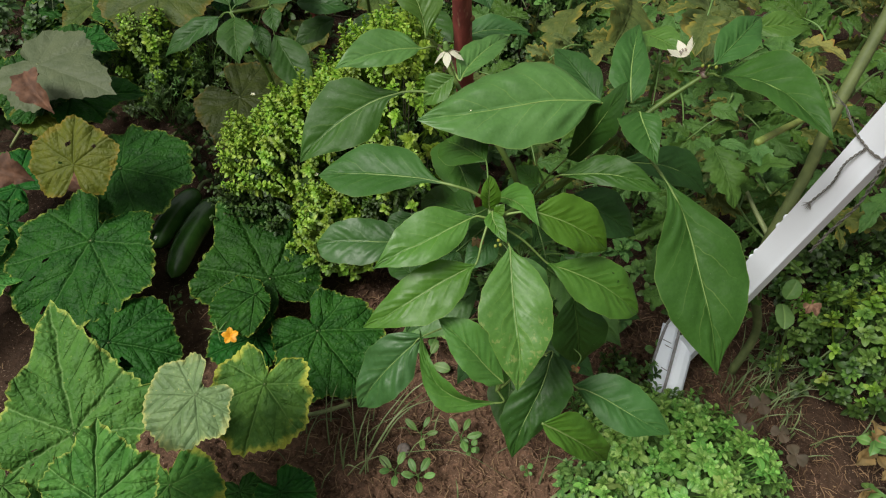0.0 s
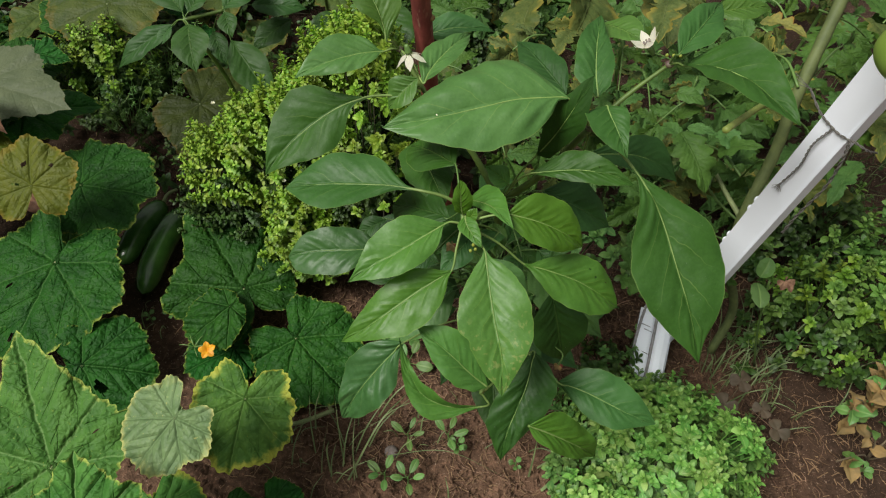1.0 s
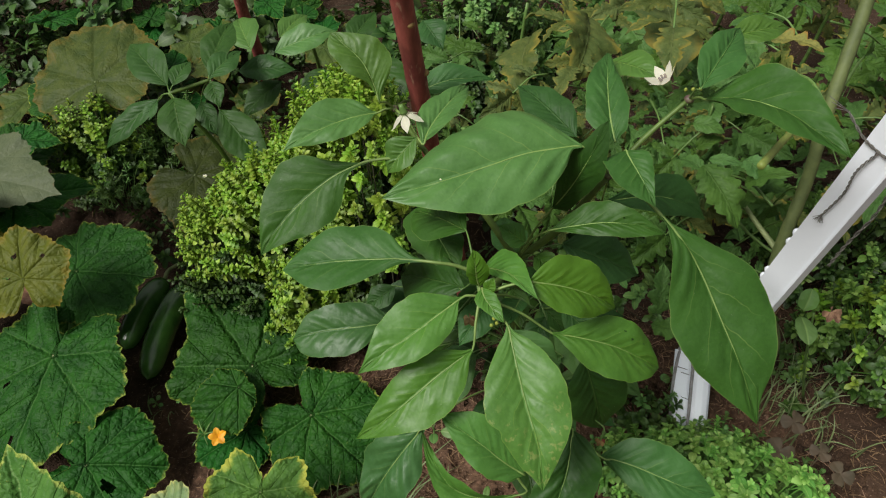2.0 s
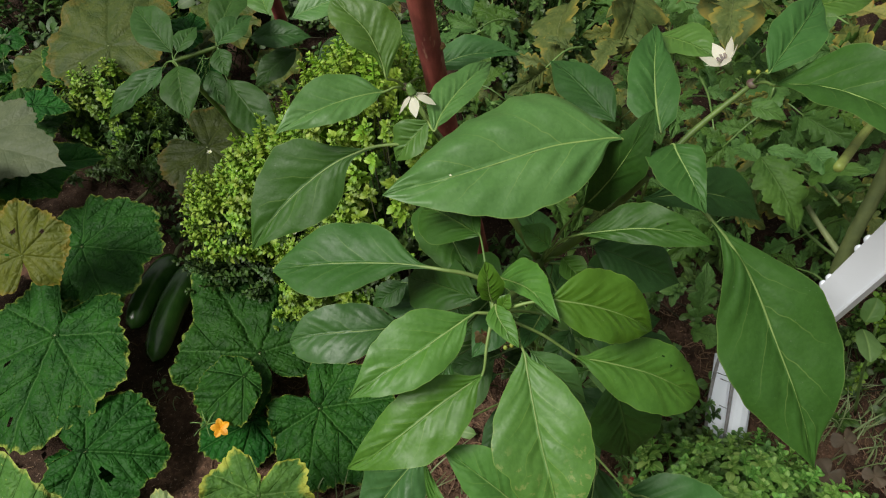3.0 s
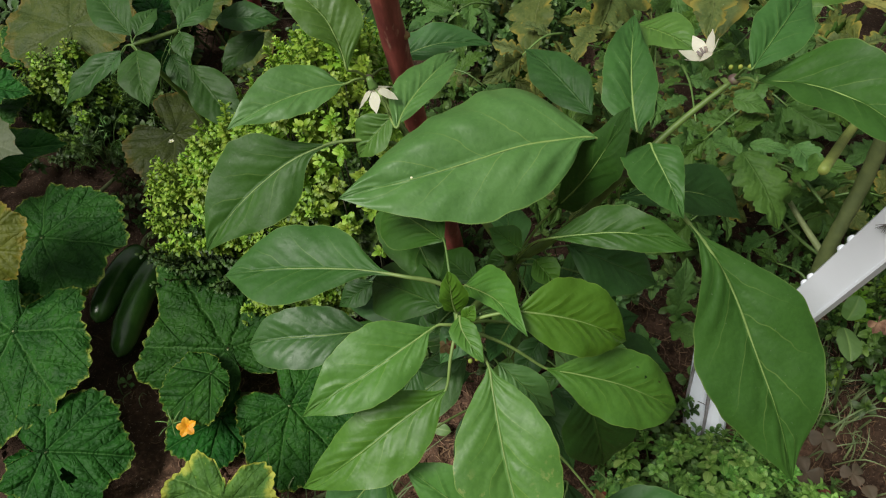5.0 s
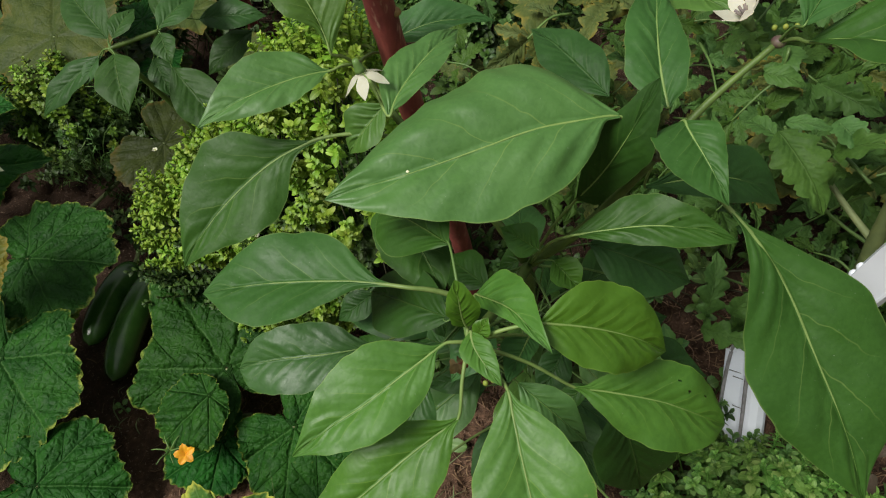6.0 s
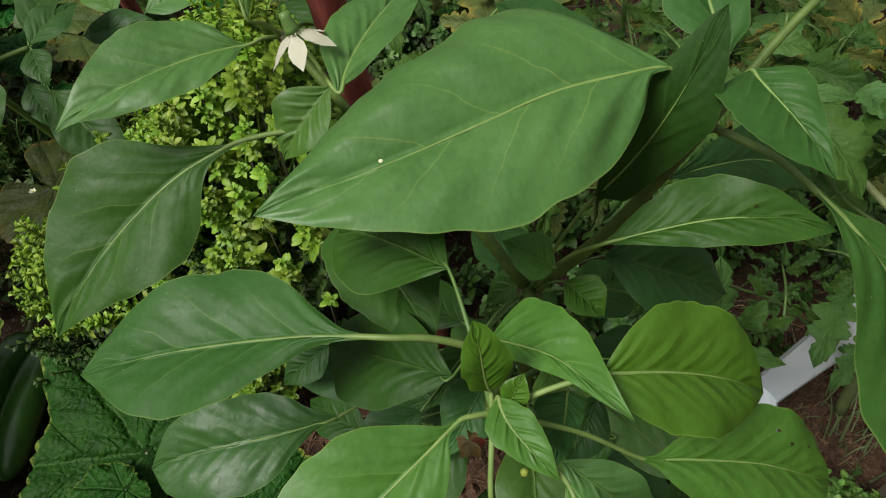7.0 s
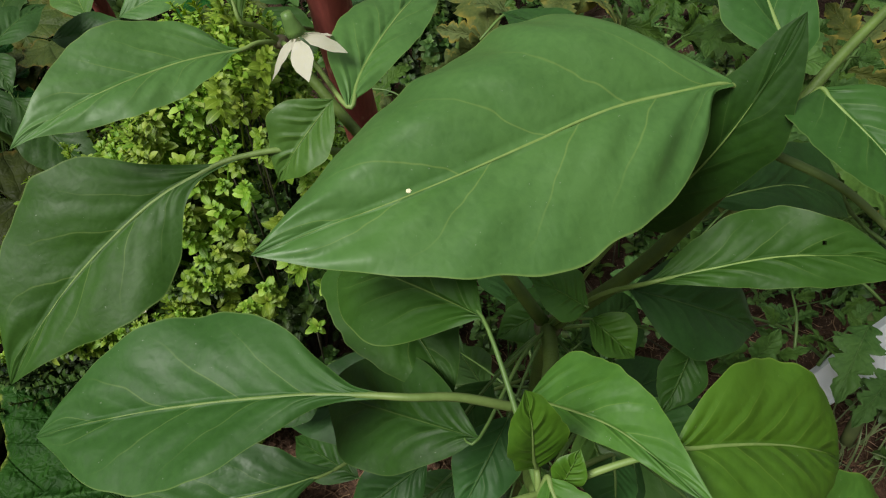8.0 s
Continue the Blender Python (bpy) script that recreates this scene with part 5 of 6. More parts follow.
# ---- bushy herbs ----
def sprig_mesh(name, mat, seed, tiers, leaf, wide, gap, spread=1.0):
    """One leafy shoot of a herb, its foot at the origin, growing up."""
    r = np.random.default_rng(seed)
    items = []
    for k in range(tiers):
        z = k * gap
        up = k / max(1, tiers - 1)
        grow = 1.0 - 0.45 * up ** 1.2
        turn = (k % 2) * math.pi / 2 + r.uniform(-0.2, 0.2)
        for e in range(4):
            main = e < 2
            a = turn + e * math.pi + (0 if main else 0.9 * (1 if e == 2 else -1)) + r.uniform(-0.2, 0.2)
            d = unit((math.cos(a) * spread, math.sin(a) * spread, 0.10 + 1.0 * up ** 1.6 + r.uniform(-0.12, 0.18)))
            d = d * leaf * grow * r.uniform(0.85, 1.15) * (1.0 if main else 0.55)
            items.append(((0, 0, z + (0 if main else 0.5 * gap)), d, np.linalg.norm(d) * wide, (-d[0] * 0.8, -d[1] * 0.8, leaf)))
    v, f, uv, tone = join_leaves(items, seed)
    rings = [-0.05] + [k * gap for k in range(tiers)] + [tiers * gap * 0.95]
    k = len(v)
    for z in rings:
        for e in range(4):
            v.append(np.array((0.0010 * math.cos(e * 1.571), 0.0010 * math.sin(e * 1.571), z)))
            uv.append((0.5, 0.2))
            tone.append((0.3, 0.5))
    f += [(k + q * 4 + e, k + q * 4 + (e + 1) % 4, k + q * 4 + 4 + (e + 1) % 4, k + q * 4 + 4 + e) for q in range(len(rings) - 1) for e in range(4)]
    for q, (base, d, _, _) in enumerate(items):
        ring = 1 + min(tiers - 1, max(0, round(base[2] / gap)))
        corner = int(round((math.atan2(d[1], d[0]) % (2 * math.pi)) / 1.571)) % 4
        f.append((q * 15, q * 15 + 2, k + ring * 4 + corner))
    return sheet_mesh(name, v, f, mat, uv, rim=tone)


def herb(name, label, category, centre, reach, height, mats, count, leaf, seed, tiers=6, wide=0.62, gap=0.0045, lean=0.8, deep=None, spread=1.0, bumps=0.03, skirt=0.75):
    """A bush of shoots on a mound. reach: half widths; height: a number or a function of the place."""
    r = np.random.default_rng(seed)
    bush = thing(name, (centre[0], centre[1], 0), label, category)
    kinds = [sprig_mesh("sprig", m, seed * 10 + i, tiers + i % 3 - 1, leaf * (0.85 + 0.12 * (i % 3)), wide, gap, spread) for i, m in enumerate(mats * 3)]
    # inner shoots take a darker leaf, painting the shade within the bush
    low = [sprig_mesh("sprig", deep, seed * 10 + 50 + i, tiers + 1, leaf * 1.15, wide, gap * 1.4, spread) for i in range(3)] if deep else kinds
    step = math.pi * (3 - math.sqrt(5))
    for i in range(count):
        q = math.sqrt((i + 0.5) / count)
        a = i * step + r.uniform(-0.35, 0.35)
        edge = 1 + 0.12 * math.sin(3 * a + seed) + 0.08 * math.sin(5 * a + 2 * seed)
        x, y = centre[0] + reach[0] * q * edge * math.cos(a), centre[1] + reach[1] * q * edge * math.sin(a)
        top = height(x, y) if callable(height) else height
        z = top * (1 - skirt * q ** 2.6) + bumps * noise.noise((x * 16, y * 16, seed)) + r.normal(0, 0.006)
        tilt = np.array((math.cos(a) * q * lean, math.sin(a) * q * lean, 1.0)) + r.normal(0, 0.18, 3)
        m = Vector(tilt).to_track_quat("Z", "Y").to_matrix().to_4x4()
        ob = put("sprig", kinds[r.integers(len(kinds))], bush)
        ob.matrix_local = Matrix.Translation((x - centre[0], y - centre[1], max(z, 0.012))) @ m @ Matrix.Rotation(r.uniform(0, 6.28), 4, "Z") @ Matrix.Scale(r.uniform(0.8, 1.2), 4)
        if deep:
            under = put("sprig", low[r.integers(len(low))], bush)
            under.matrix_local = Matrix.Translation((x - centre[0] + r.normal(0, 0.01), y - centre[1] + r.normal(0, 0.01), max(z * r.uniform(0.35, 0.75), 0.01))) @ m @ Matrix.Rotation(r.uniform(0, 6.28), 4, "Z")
        if i % 4 == 0:
            put("stem", tube([(0.3 * (x - centre[0]), 0.3 * (y - centre[1]), 0.0), (0.8 * (x - centre[0]), 0.8 * (y - centre[1]), z * 0.5), (x - centre[0], y - centre[1], max(z, 0.012))], 0.0010, 0.0008, stalk_dim, "stem", 5, 5), bush)
    return bush


def oregano_top(x, y):
    return 0.275 + 0.15 * max(0.0, min(1.0, (x + 0.10) / 0.16)) - 0.10 * max(0.0, (0.80 - y) / 0.15)


oregano = herb("oregano_bush", "bright yellow-green bushy oregano with tiny crowded leaves", "herb", (-0.072, 0.925), (0.148, 0.085), oregano_top, [oregano_leaf, oregano_leaf], 380, 0.0122, 3, tiers=7, wide=0.52, gap=0.0048, bumps=0.05, deep=oregano_deep_shade, skirt=0.4)
herb("oregano_bush", "bright yellow-green bushy oregano with tiny crowded leaves", "herb", (0.065, 0.925), (0.105, 0.12), 0.43, [oregano_leaf, oregano_leaf], 270, 0.0122, 4, tiers=7, wide=0.52, gap=0.0048, bumps=0.05, deep=oregano_deep_shade, skirt=0.5)
herb("oregano_bush", "bright yellow-green bushy oregano with tiny crowded leaves", "herb", (-0.022, 0.841), (0.075, 0.055), 0.19, [oregano_leaf, oregano_leaf], 110, 0.0122, 13, tiers=7, wide=0.52, gap=0.0048, bumps=0.04, deep=oregano_shaded, skirt=0.5)
herb("oregano_bush", "thin yellow-green oregano between cucumber leaves", "herb", (-0.516, 1.260, 0.100), (0.10, 0.08), 0.17, [oregano_leaf, oregano_shaded], 110, 0.013, 5, deep=oregano_deep_shade)
herb("oregano_bush", "dim green oregano bush in the back row", "herb", (0.265, 1.522, 0.100), (0.15, 0.16), 0.24, [oregano_deep_shade, weed_leaf], 120, 0.018, 6, deep=oregano_deep_shade)
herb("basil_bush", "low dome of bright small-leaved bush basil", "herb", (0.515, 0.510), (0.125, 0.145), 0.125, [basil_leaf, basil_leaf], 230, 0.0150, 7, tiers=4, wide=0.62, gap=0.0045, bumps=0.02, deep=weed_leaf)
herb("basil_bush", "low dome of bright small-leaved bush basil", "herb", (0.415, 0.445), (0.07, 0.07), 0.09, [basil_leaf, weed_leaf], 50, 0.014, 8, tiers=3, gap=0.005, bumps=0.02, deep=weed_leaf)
herb("basil_bush", "deep green small-leaved herb bush in the shade", "herb", (0.80, 0.755), (0.11, 0.10), 0.17, [herb_shade, oregano_shaded], 75, 0.0145, 10, tiers=4, gap=0.006, deep=oregano_deep_shade)
herb("basil_bush", "deep green small-leaved herb bush in the shade", "herb", (0.82, 0.95), (0.13, 0.11), 0.15, [herb_shade, oregano_deep_shade], 50, 0.016, 11, tiers=4, gap=0.006, deep=oregano_deep_shade)
herb("basil_sprouts", "small dark green herb sprouts on bare soil", "herb", (0.461, 0.666, 0.020), (0.045, 0.055), 0.045, [oregano_deep_shade, weed_leaf], 24, 0.014, 12, tiers=4, gap=0.005)


def blossoms(bush, points):
    """Tiny white flowers at the shoot tips of a herb."""
    o = np.array(bush.location)
    for k, p in enumerate(points):
        c = np.asarray(p, float) - o
        head = put("blossom", ball(tuple(c), 0.0012, bud_yellow, "blossom", 1.0, 6, 5), bush, "tiny white blossom")
        for e in range(5):
            a = e * 1.2566 + k
            d = np.array((math.cos(a), math.sin(a), 0.5)) * 0.0035
            put("petal", blade(tuple(c), tuple(c + d), 0.7, 0, 0.05, 0.1, petal_white, 380 + e, puff=0, nu=5, nv=3, name="petal"), head)


def feathery_herb(centre, seed):
    """Fine thread-leaved herb, like dill."""
    r = np.random.default_rng(seed)
    th = thing("dill", (centre[0], centre[1], 0), "fine feathery green dill between the leaves", "herb")
    for k in range(26):
        a, q = r.uniform(0, 6.28), r.uniform(0.02, 0.12)
        top = np.array((q * math.cos(a), q * math.sin(a), r.uniform(0.07, 0.16)))
        verts_line = [(0.2 * top[0], 0.2 * top[1], 0.0), tuple(top * (0.6, 0.6, 0.7)), tuple(top)]
        frond = put("frond", tube(verts_line, 0.0009, 0.0005, stalk_green, "frond", 5, 6), th)
        items = []
        for j in range(26):
            t = r.uniform(0.35, 1.0)
            p = top * (0.2 + 0.8 * t, 0.2 + 0.8 * t, t)
            d = unit(r.normal(0, 1, 3) + (0, 0, 0.5)) * r.uniform(0.008, 0.022)
            items.append((p, d, 0.0016, r.normal(0, 1, 3)))
        v, f, uv, tone = join_leaves(items, seed + k)
        tagged(put("foliage", sheet_mesh("foliage", v, f, weed_leaf if k % 2 else oregano_deep_shade, uv, rim=tone), frond), kind="stuff")


blossoms(oregano, ((-0.138, 0.89, 0.331), (-0.112, 0.882, 0.303), (-0.076, 0.885, 0.287), (-0.044, 0.841, 0.231), (-0.095, 0.896, 0.309)))
feathery_herb((-0.479, 1.189, 0.050), 31)
feathery_herb((-0.415, 1.285, 0.050), 32)

# ---- stakes ----
def bark_stake(foot, top, r0, r1, knots, label):
    foot, top = np.asarray(foot, float), np.asarray(top, float)
    th = thing("wooden_stake", tuple(foot), label, "stake", "wooden stakes")
    d = top - foot
    put("pole", tube([(0, 0, -0.03), tuple(d * 0.33 + np.array((0.003, 0, 0))), tuple(d * 0.66 - np.array((0.002, 0.002, 0))), tuple(d)], r0, r1, red_bark, "pole", 14, 40, 0.03), th)
    for q, a in knots:
        c = d * q
        o = np.array((math.cos(a), math.sin(a), 0.3))
        put("knot", ball(tuple(c + o * r1 * 0.85), r1 * 0.42, dry_leaf, "knot", 0.8, 10, 8), th)


bark_stake((0.211, 0.868, 0.0), (0.164, 0.690, 0.72), 0.0115, 0.0090, ((0.90, -1.2), (0.70, -2.2), (0.82, -0.4)), "reddish barked wooden stake with pale knots beside a pepper plant")
bark_stake((-0.252, 1.584, 0.000), (-0.215, 1.464, 0.327), 0.013, 0.012, ((0.5, -1.5),), "reddish barked wooden stake behind the pepper plants")


def cord(name, points, rad, parent, label):
    """A two-strand twisted string."""
    line = spline(points, 60)
    tang = np.gradient(line, axis=0)
    first = None
    for half in (0.0, math.pi):
        path = []
        for i, (p, t) in enumerate(zip(line, tang)):
            t = unit(t)
            e = unit(np.cross(t, (0.31, 0.52, 0.8)))
            f = np.cross(t, e)
            w = half + i * 0.75
            path.append(tuple(p + rad * (e * math.cos(w) + f * math.sin(w))))
        strand = put(name if first is None else "strand", tube(path, rad * 0.85, rad * 0.85, string_grey, "strand", 5, 120), parent if first is None else first, label if first is None else "")
        first = first or strand


def white_stake():
    """A leaning white plastic trim profile, kinked near its foot, tied with string."""
    A = np.array((0.548, 0.728, 0.03))
    B = np.array((0.5436, 0.6045, 0.6478))
    th = thing("plastic_stake", (0.548, 0.728, 0.0), "white plastic trim profile standing as a garden stake, tied with string", "stake")
    o = np.array((0.548, 0.728, 0.0))
    d = unit(B - A)
    B = B + d * 0.075
    face = unit(np.array((-0.70, -0.70, 0.15)))
    face = unit(face - d * (face @ d))
    s = np.cross(face, d)
    length = np.linalg.norm(B - A)

    def channel(name, start, way, side, out_, size, profile, mat):
        verts = []
        steps = 10
        for i in range(steps + 1):
            c = start + way * size * i / steps
            for px, py in profile:
                verts.append(c + side * px + out_ * py)
        n = len(profile)
        f = grid_faces(steps + 1, n, True)
        f += [tuple(range(n - 1, -1, -1)), tuple(steps * n + k for k in range(n))]
        return sheet_mesh(name, verts, f, mat, smooth=False)

    t = 0.003
    web = [(-0.010, 0), (0.0148, 0), (0.0148, t), (-0.010, t)]
    lip = [(-0.0145, -0.008), (-0.010, t * 0.5), (-0.010, t + 0.001), (-0.0120, t + 0.001), (-0.0170, -0.006)]
    rail = [(0.0148, -0.010), (0.0172, -0.010), (0.0172, t), (0.0148, t)]
    put("web", channel("web", A - o, d, s, face, length, web, plastic_white), th)
    put("lip", channel("lip", A - o, d, s, face, length, lip, plastic_white), th)
    put("rail", channel("rail", A - o, d, s, face, length, rail, plastic_white), th)
    for q in (0.44, 0.46, 0.545, 0.57):
        c = A - o + d * length * q + s * 0.0168 - face * 0.003
        put("clip", ball(tuple(c), 0.0032, plastic_white, "clip", 1.5, 10, 8), th)
    foot_a, foot_b = np.array((0.517, 0.655, 0.004)), np.array((0.532, 0.745, 0.085))
    fd = unit(foot_b - foot_a)
    fs = unit(np.cross(fd, (0, 0, 1)))
    fn = np.cross(fs, fd)
    cap = foot_b - o - fs * 0.011
    put("foot_cap", tube([tuple(cap - fd * 0.002), tuple(cap + fd * 0.004), tuple(cap + fd * 0.009)], 0.0115, 0.006, plastic_white, "foot_cap", 16, 6, flat=0.35), th)
    oval = [(-0.024, 0), (-0.022, 0.004), (-0.004, 0.005), (0.0, 0.003), (0.0, -0.004), (-0.019, -0.004)]
    put("foot_strip", channel("foot_strip", foot_a - o, fd, fs, fn, np.linalg.norm(foot_b - foot_a), oval, plastic_white), th)
    wide = [(0.003, -0.003), (0.003, 0.002), (0.009, 0.006), (0.018, 0.007), (0.026, 0.004), (0.030, -0.002), (0.030, -0.008)]
    put("foot_panel", channel("foot_panel", foot_a - o, fd, fs, fn, np.linalg.norm(foot_b - foot_a) * 0.9, wide, plastic_white), th)
    rim = [foot_a - o - fs * 0.022 + fn * 0.003, (foot_a + foot_b) / 2 - o - fs * 0.024 + fn * 0.004, foot_b - o - fs * 0.018 + fn * 0.004, foot_b - o + fd * 0.008 - fs * 0.009 + fn * 0.004, foot_b - o + fs * 0.001 + fn * 0.004, (foot_a + foot_b) / 2 - o + fs * 0.002 + fn * 0.005, foot_a - o + fs * 0.001 + fn * 0.004]
    put("gasket", tube([tuple(p) for p in rim], 0.0022, 0.0022, gasket_grey, "gasket", 8, 40), th)
    for q, w, k in ((0.80, 0.007, -0.012), (0.74, 0.006, -0.008), (0.45, 0.005, -0.006), (0.33, 0.004, -0.010)):
        c = foot_a - o + (foot_b - foot_a) * q + fs * k + fn * 0.0055
        put("scuff", tube([tuple(c - fs * w), tuple(c + fs * w - fd * 0.003)], 0.0006, 0.0004, mark_dark, "scuff", 5, 3), th)
    # string knotted round the profile
    q = A - o + d * (length - 0.075) * 0.865 + face * (t + 0.0015)
    loop = [q - s * 0.036 - face * 0.012 - d * 0.004, q - s * 0.030 + d * 0.004, q - s * 0.018 + d * 0.003, q - s * 0.004, q + s * 0.010 + d * 0.003, q + s * 0.022 + d * 0.008, q + s * 0.040 + d * 0.022]
    cord("string", loop, 0.0007, th, "grey twisted string")
    tail = [q + s * 0.004, q + s * 0.008 - d * 0.026 + face * 0.002, q + s * 0.005 - d * 0.056 + face * 0.001, q + s * 0.008 - d * 0.092 + face * 0.002]
    cord("string", tail, 0.0007, th, "grey frayed string end")
    for k in range(9):
        e = tail[-1]
        put("fray", tube([tuple(e), tuple(e - d * (0.007 + 0.001 * (k % 4)) + s * (k - 4) * 0.0013 + face * 0.001)], 0.0004, 0.0002, string_grey, "fray", 4, 3), th)
    side = [q - s * 0.014, q - s * 0.020 - d * 0.02 + face * 0.002, q - s * 0.025 - d * 0.06, q - s * 0.024 - d * 0.11, q - s * 0.025 - d * 0.15]
    cord("string", side, 0.0009, th, "grey twisted string")
    for k in range(3):
        put("fray", tube([tuple(loop[-1]), tuple(loop[-1] + s * (0.010 + 0.004 * k) + d * 0.004 * (k - 1))], 0.0004, 0.0002, string_grey, "fray", 4, 3), th)


white_stake()

# ---- tomato plant ----
T0 = np.array((0.60, 0.745, 0.0))
tomato = thing("tomato_plant", tuple(T0), "old tomato plant with a thick pale stem and yellowing lobed leaves", "tomato plant")
STEM = [T0, (0.585, 0.740, 0.12), (0.558, 0.691, 0.260), (0.556, 0.704, 0.360), (0.570, 0.732, 0.430), (0.573, 0.754, 0.500), (0.600, 0.810, 0.580), (0.613, 0.845, 0.640)]
put("stem", tube([rel(p, T0) for p in STEM], 0.0066, 0.0064, stalk_tomato, "stem", 12, 50, 0.05), tomato)
put("cut_stalk", tube([rel(p, T0) for p in ((0.558, 0.754, 0.500), (0.496, 0.679, 0.535), (0.438, 0.602, 0.574))], 0.0032, 0.0032, stalk_fresh, "cut_stalk", 10, 10), tomato)
put("side_shoot", tube([rel(p, T0) for p in ((0.556, 0.704, 0.350), (0.541, 0.737, 0.360), (0.529, 0.766, 0.370))], 0.0035, 0.0022, stalk_pale, "side_shoot", 8, 10), tomato)
put("side_shoot", tube([rel(p, T0) for p in ((0.613, 0.691, 0.060), (0.625, 0.719, 0.140), (0.578, 0.725, 0.240))], 0.0065, 0.0065, stalk_tomato, "side_shoot", 8, 14), tomato)


def leaflet(base, tip, width, mat, seed, lobes=4, deep=0.35, **more):
    more.setdefault("roll", 38 * math.sin(seed * 2.3))
    more.setdefault("fold", 0.1 + 0.22 * math.sin(seed * 1.7) ** 2)
    return put("leaflet", blade(rel(base, T0), rel(tip, T0), width, mat=mat, seed=400 + seed, wave=0.055, arch=0.1, lobes=lobes, lobe_deep=deep * 1.25, wide_at=0.38, sharp=0.9, nu=48, nv=13, puff=0.02, name="leaflet", **more), tomato)


def compound(foot, tip, seed, mat, pairs=3, size=0.05):
    """A feathered leaf: leaflets in pairs along a stalk and one at its end."""
    r = np.random.default_rng(900 + seed)
    a, b = np.asarray(foot, float), np.asarray(tip, float)
    d = unit(b - a)
    s = unit(np.cross((0, -0.3, 1), d))
    leafstalk = put("leafstalk", tube([rel(a, T0), rel((a + b) / 2 + np.array((0, 0, 0.01)), T0), rel(b, T0)], 0.0017, 0.001, stalk_green, "leafstalk", 6, 8), tomato)
    leaflet(b, b + d * size * 1.15 + np.array((0, 0, -0.2 * size)), 0.62, mat, seed)
    for k in range(pairs):
        q = 0.25 + 0.65 * k / max(1, pairs - 1)
        p = a + (b - a) * q
        for e in (-1, 1):
            way = unit(d * 0.45 + s * e + np.array((0, 0, r.uniform(-0.35, 0.1))))
            f = p + way * 0.004
            leaflet(f, f + way * size * r.uniform(0.7, 1.0), r.uniform(0.5, 0.65), mat, seed * 10 + k * 2 + e)
    return leafstalk


TG, TS = tomato_green, tomato_sick
compound((0.542, 0.726, 0.400), (0.517, 0.802, 0.380), 1, TG, 2, 0.055)
compound((0.564, 0.733, 0.420), (0.567, 0.766, 0.360), 2, TG, 2, 0.04)
compound((0.514, 0.847, 0.420), (0.462, 0.830, 0.380), 3, TG, 3, 0.035)
compound((0.503, 0.855, 0.440), (0.498, 0.842, 0.420), 4, TS, 2, 0.03)
compound((0.564, 0.735, 0.500), (0.529, 0.839, 0.500), 5, TG, 2, 0.05)
compound((0.568, 0.751, 0.510), (0.562, 0.827, 0.500), 6, TS, 2, 0.05)
compound((0.495, 1.050, 0.500), (0.450, 0.891, 0.520), 7, TS, 3, 0.07)
compound((0.463, 1.173, 0.400), (0.364, 0.988, 0.410), 8, TS, 3, 0.055)
compound((0.329, 0.989, 0.400), (0.279, 0.950, 0.400), 9, TS, 2, 0.05)
compound((0.596, 0.784, 0.500), (0.700, 0.923, 0.450), 10, TG, 2, 0.05)
compound((0.574, 0.860, 0.300), (0.520, 0.903, 0.260), 11, TG, 3, 0.04)
compound((0.683, 1.041, 0.400), (0.647, 1.085, 0.420), 12, TG, 3, 0.06)
compound((0.629, 1.105, 0.360), (0.534, 1.003, 0.360), 13, TG, 3, 0.05)
compound((0.477, 1.151, 0.300), (0.453, 1.001, 0.300), 14, TG, 3, 0.05)
compound((0.440, 1.157, 0.360), (0.379, 1.192, 0.360), 16, TS, 2, 0.06)
compound((0.721, 1.053, 0.420), (0.896, 1.145, 0.300), 17, TG, 3, 0.05)
compound((0.573, 0.922, 0.330), (0.527, 0.898, 0.330), 19, TG, 2, 0.04)
compound((0.489, 1.030, 0.320), (0.486, 0.923, 0.320), 20, TG, 3, 0.04)
leaflet((0.489, 1.056, 0.460), (0.477, 0.918, 0.440), 0.85, TS, 71, 5, 0.22)
leaflet((0.396, 1.097, 0.420), (0.363, 0.973, 0.400), 0.8, TS, 72, 5, 0.25)
leaflet((0.316, 1.084, 0.400), (0.293, 0.971, 0.380), 0.7, TS, 73, 5, 0.25)
leaflet((0.461, 1.146, 0.410), (0.403, 1.106, 0.410), 0.6, TS, 74)
leaflet((0.603, 0.966, 0.450), (0.649, 0.923, 0.460), 0.55, tomato_yellow, 75, fold=0.4)
leaflet((0.620, 1.078, 0.420), (0.602, 0.985, 0.400), 0.75, TG, 76)
leaflet((0.556, 0.807, 0.350), (0.616, 0.806, 0.340), 0.55, TG, 78)
leaflet((0.506, 0.871, 0.430), (0.492, 0.828, 0.420), 0.95, TG, 79, 3, 0.15)
leaflet((0.841, 1.009, 0.300), (0.891, 0.958, 0.280), 0.6, TG, 80)
leaflet((0.812, 0.912, 0.260), (0.751, 0.838, 0.240), 0.45, TG, 81)
leaflet((0.587, 0.832, 0.440), (0.576, 0.889, 0.440), 0.6, TG, 82)
leaflet((0.469, 0.899, 0.340), (0.442, 0.839, 0.300), 0.6, TG, 83)
leaflet((0.692, 0.962, 0.450), (0.660, 0.890, 0.430), 0.7, TG, 84)
leaflet((0.802, 1.070, 0.400), (0.825, 0.998, 0.380), 0.7, TS, 85)
leaflet((0.355, 1.019, 0.330), (0.337, 0.937, 0.310), 0.7, TG, 86)
leaflet((0.521, 0.686, 0.300), (0.479, 0.640, 0.280), 0.6, TG, 87, 4, 0.4)
leaflet((0.487, 0.695, 0.280), (0.504, 0.655, 0.280), 0.5, TG, 88, 4, 0.4)
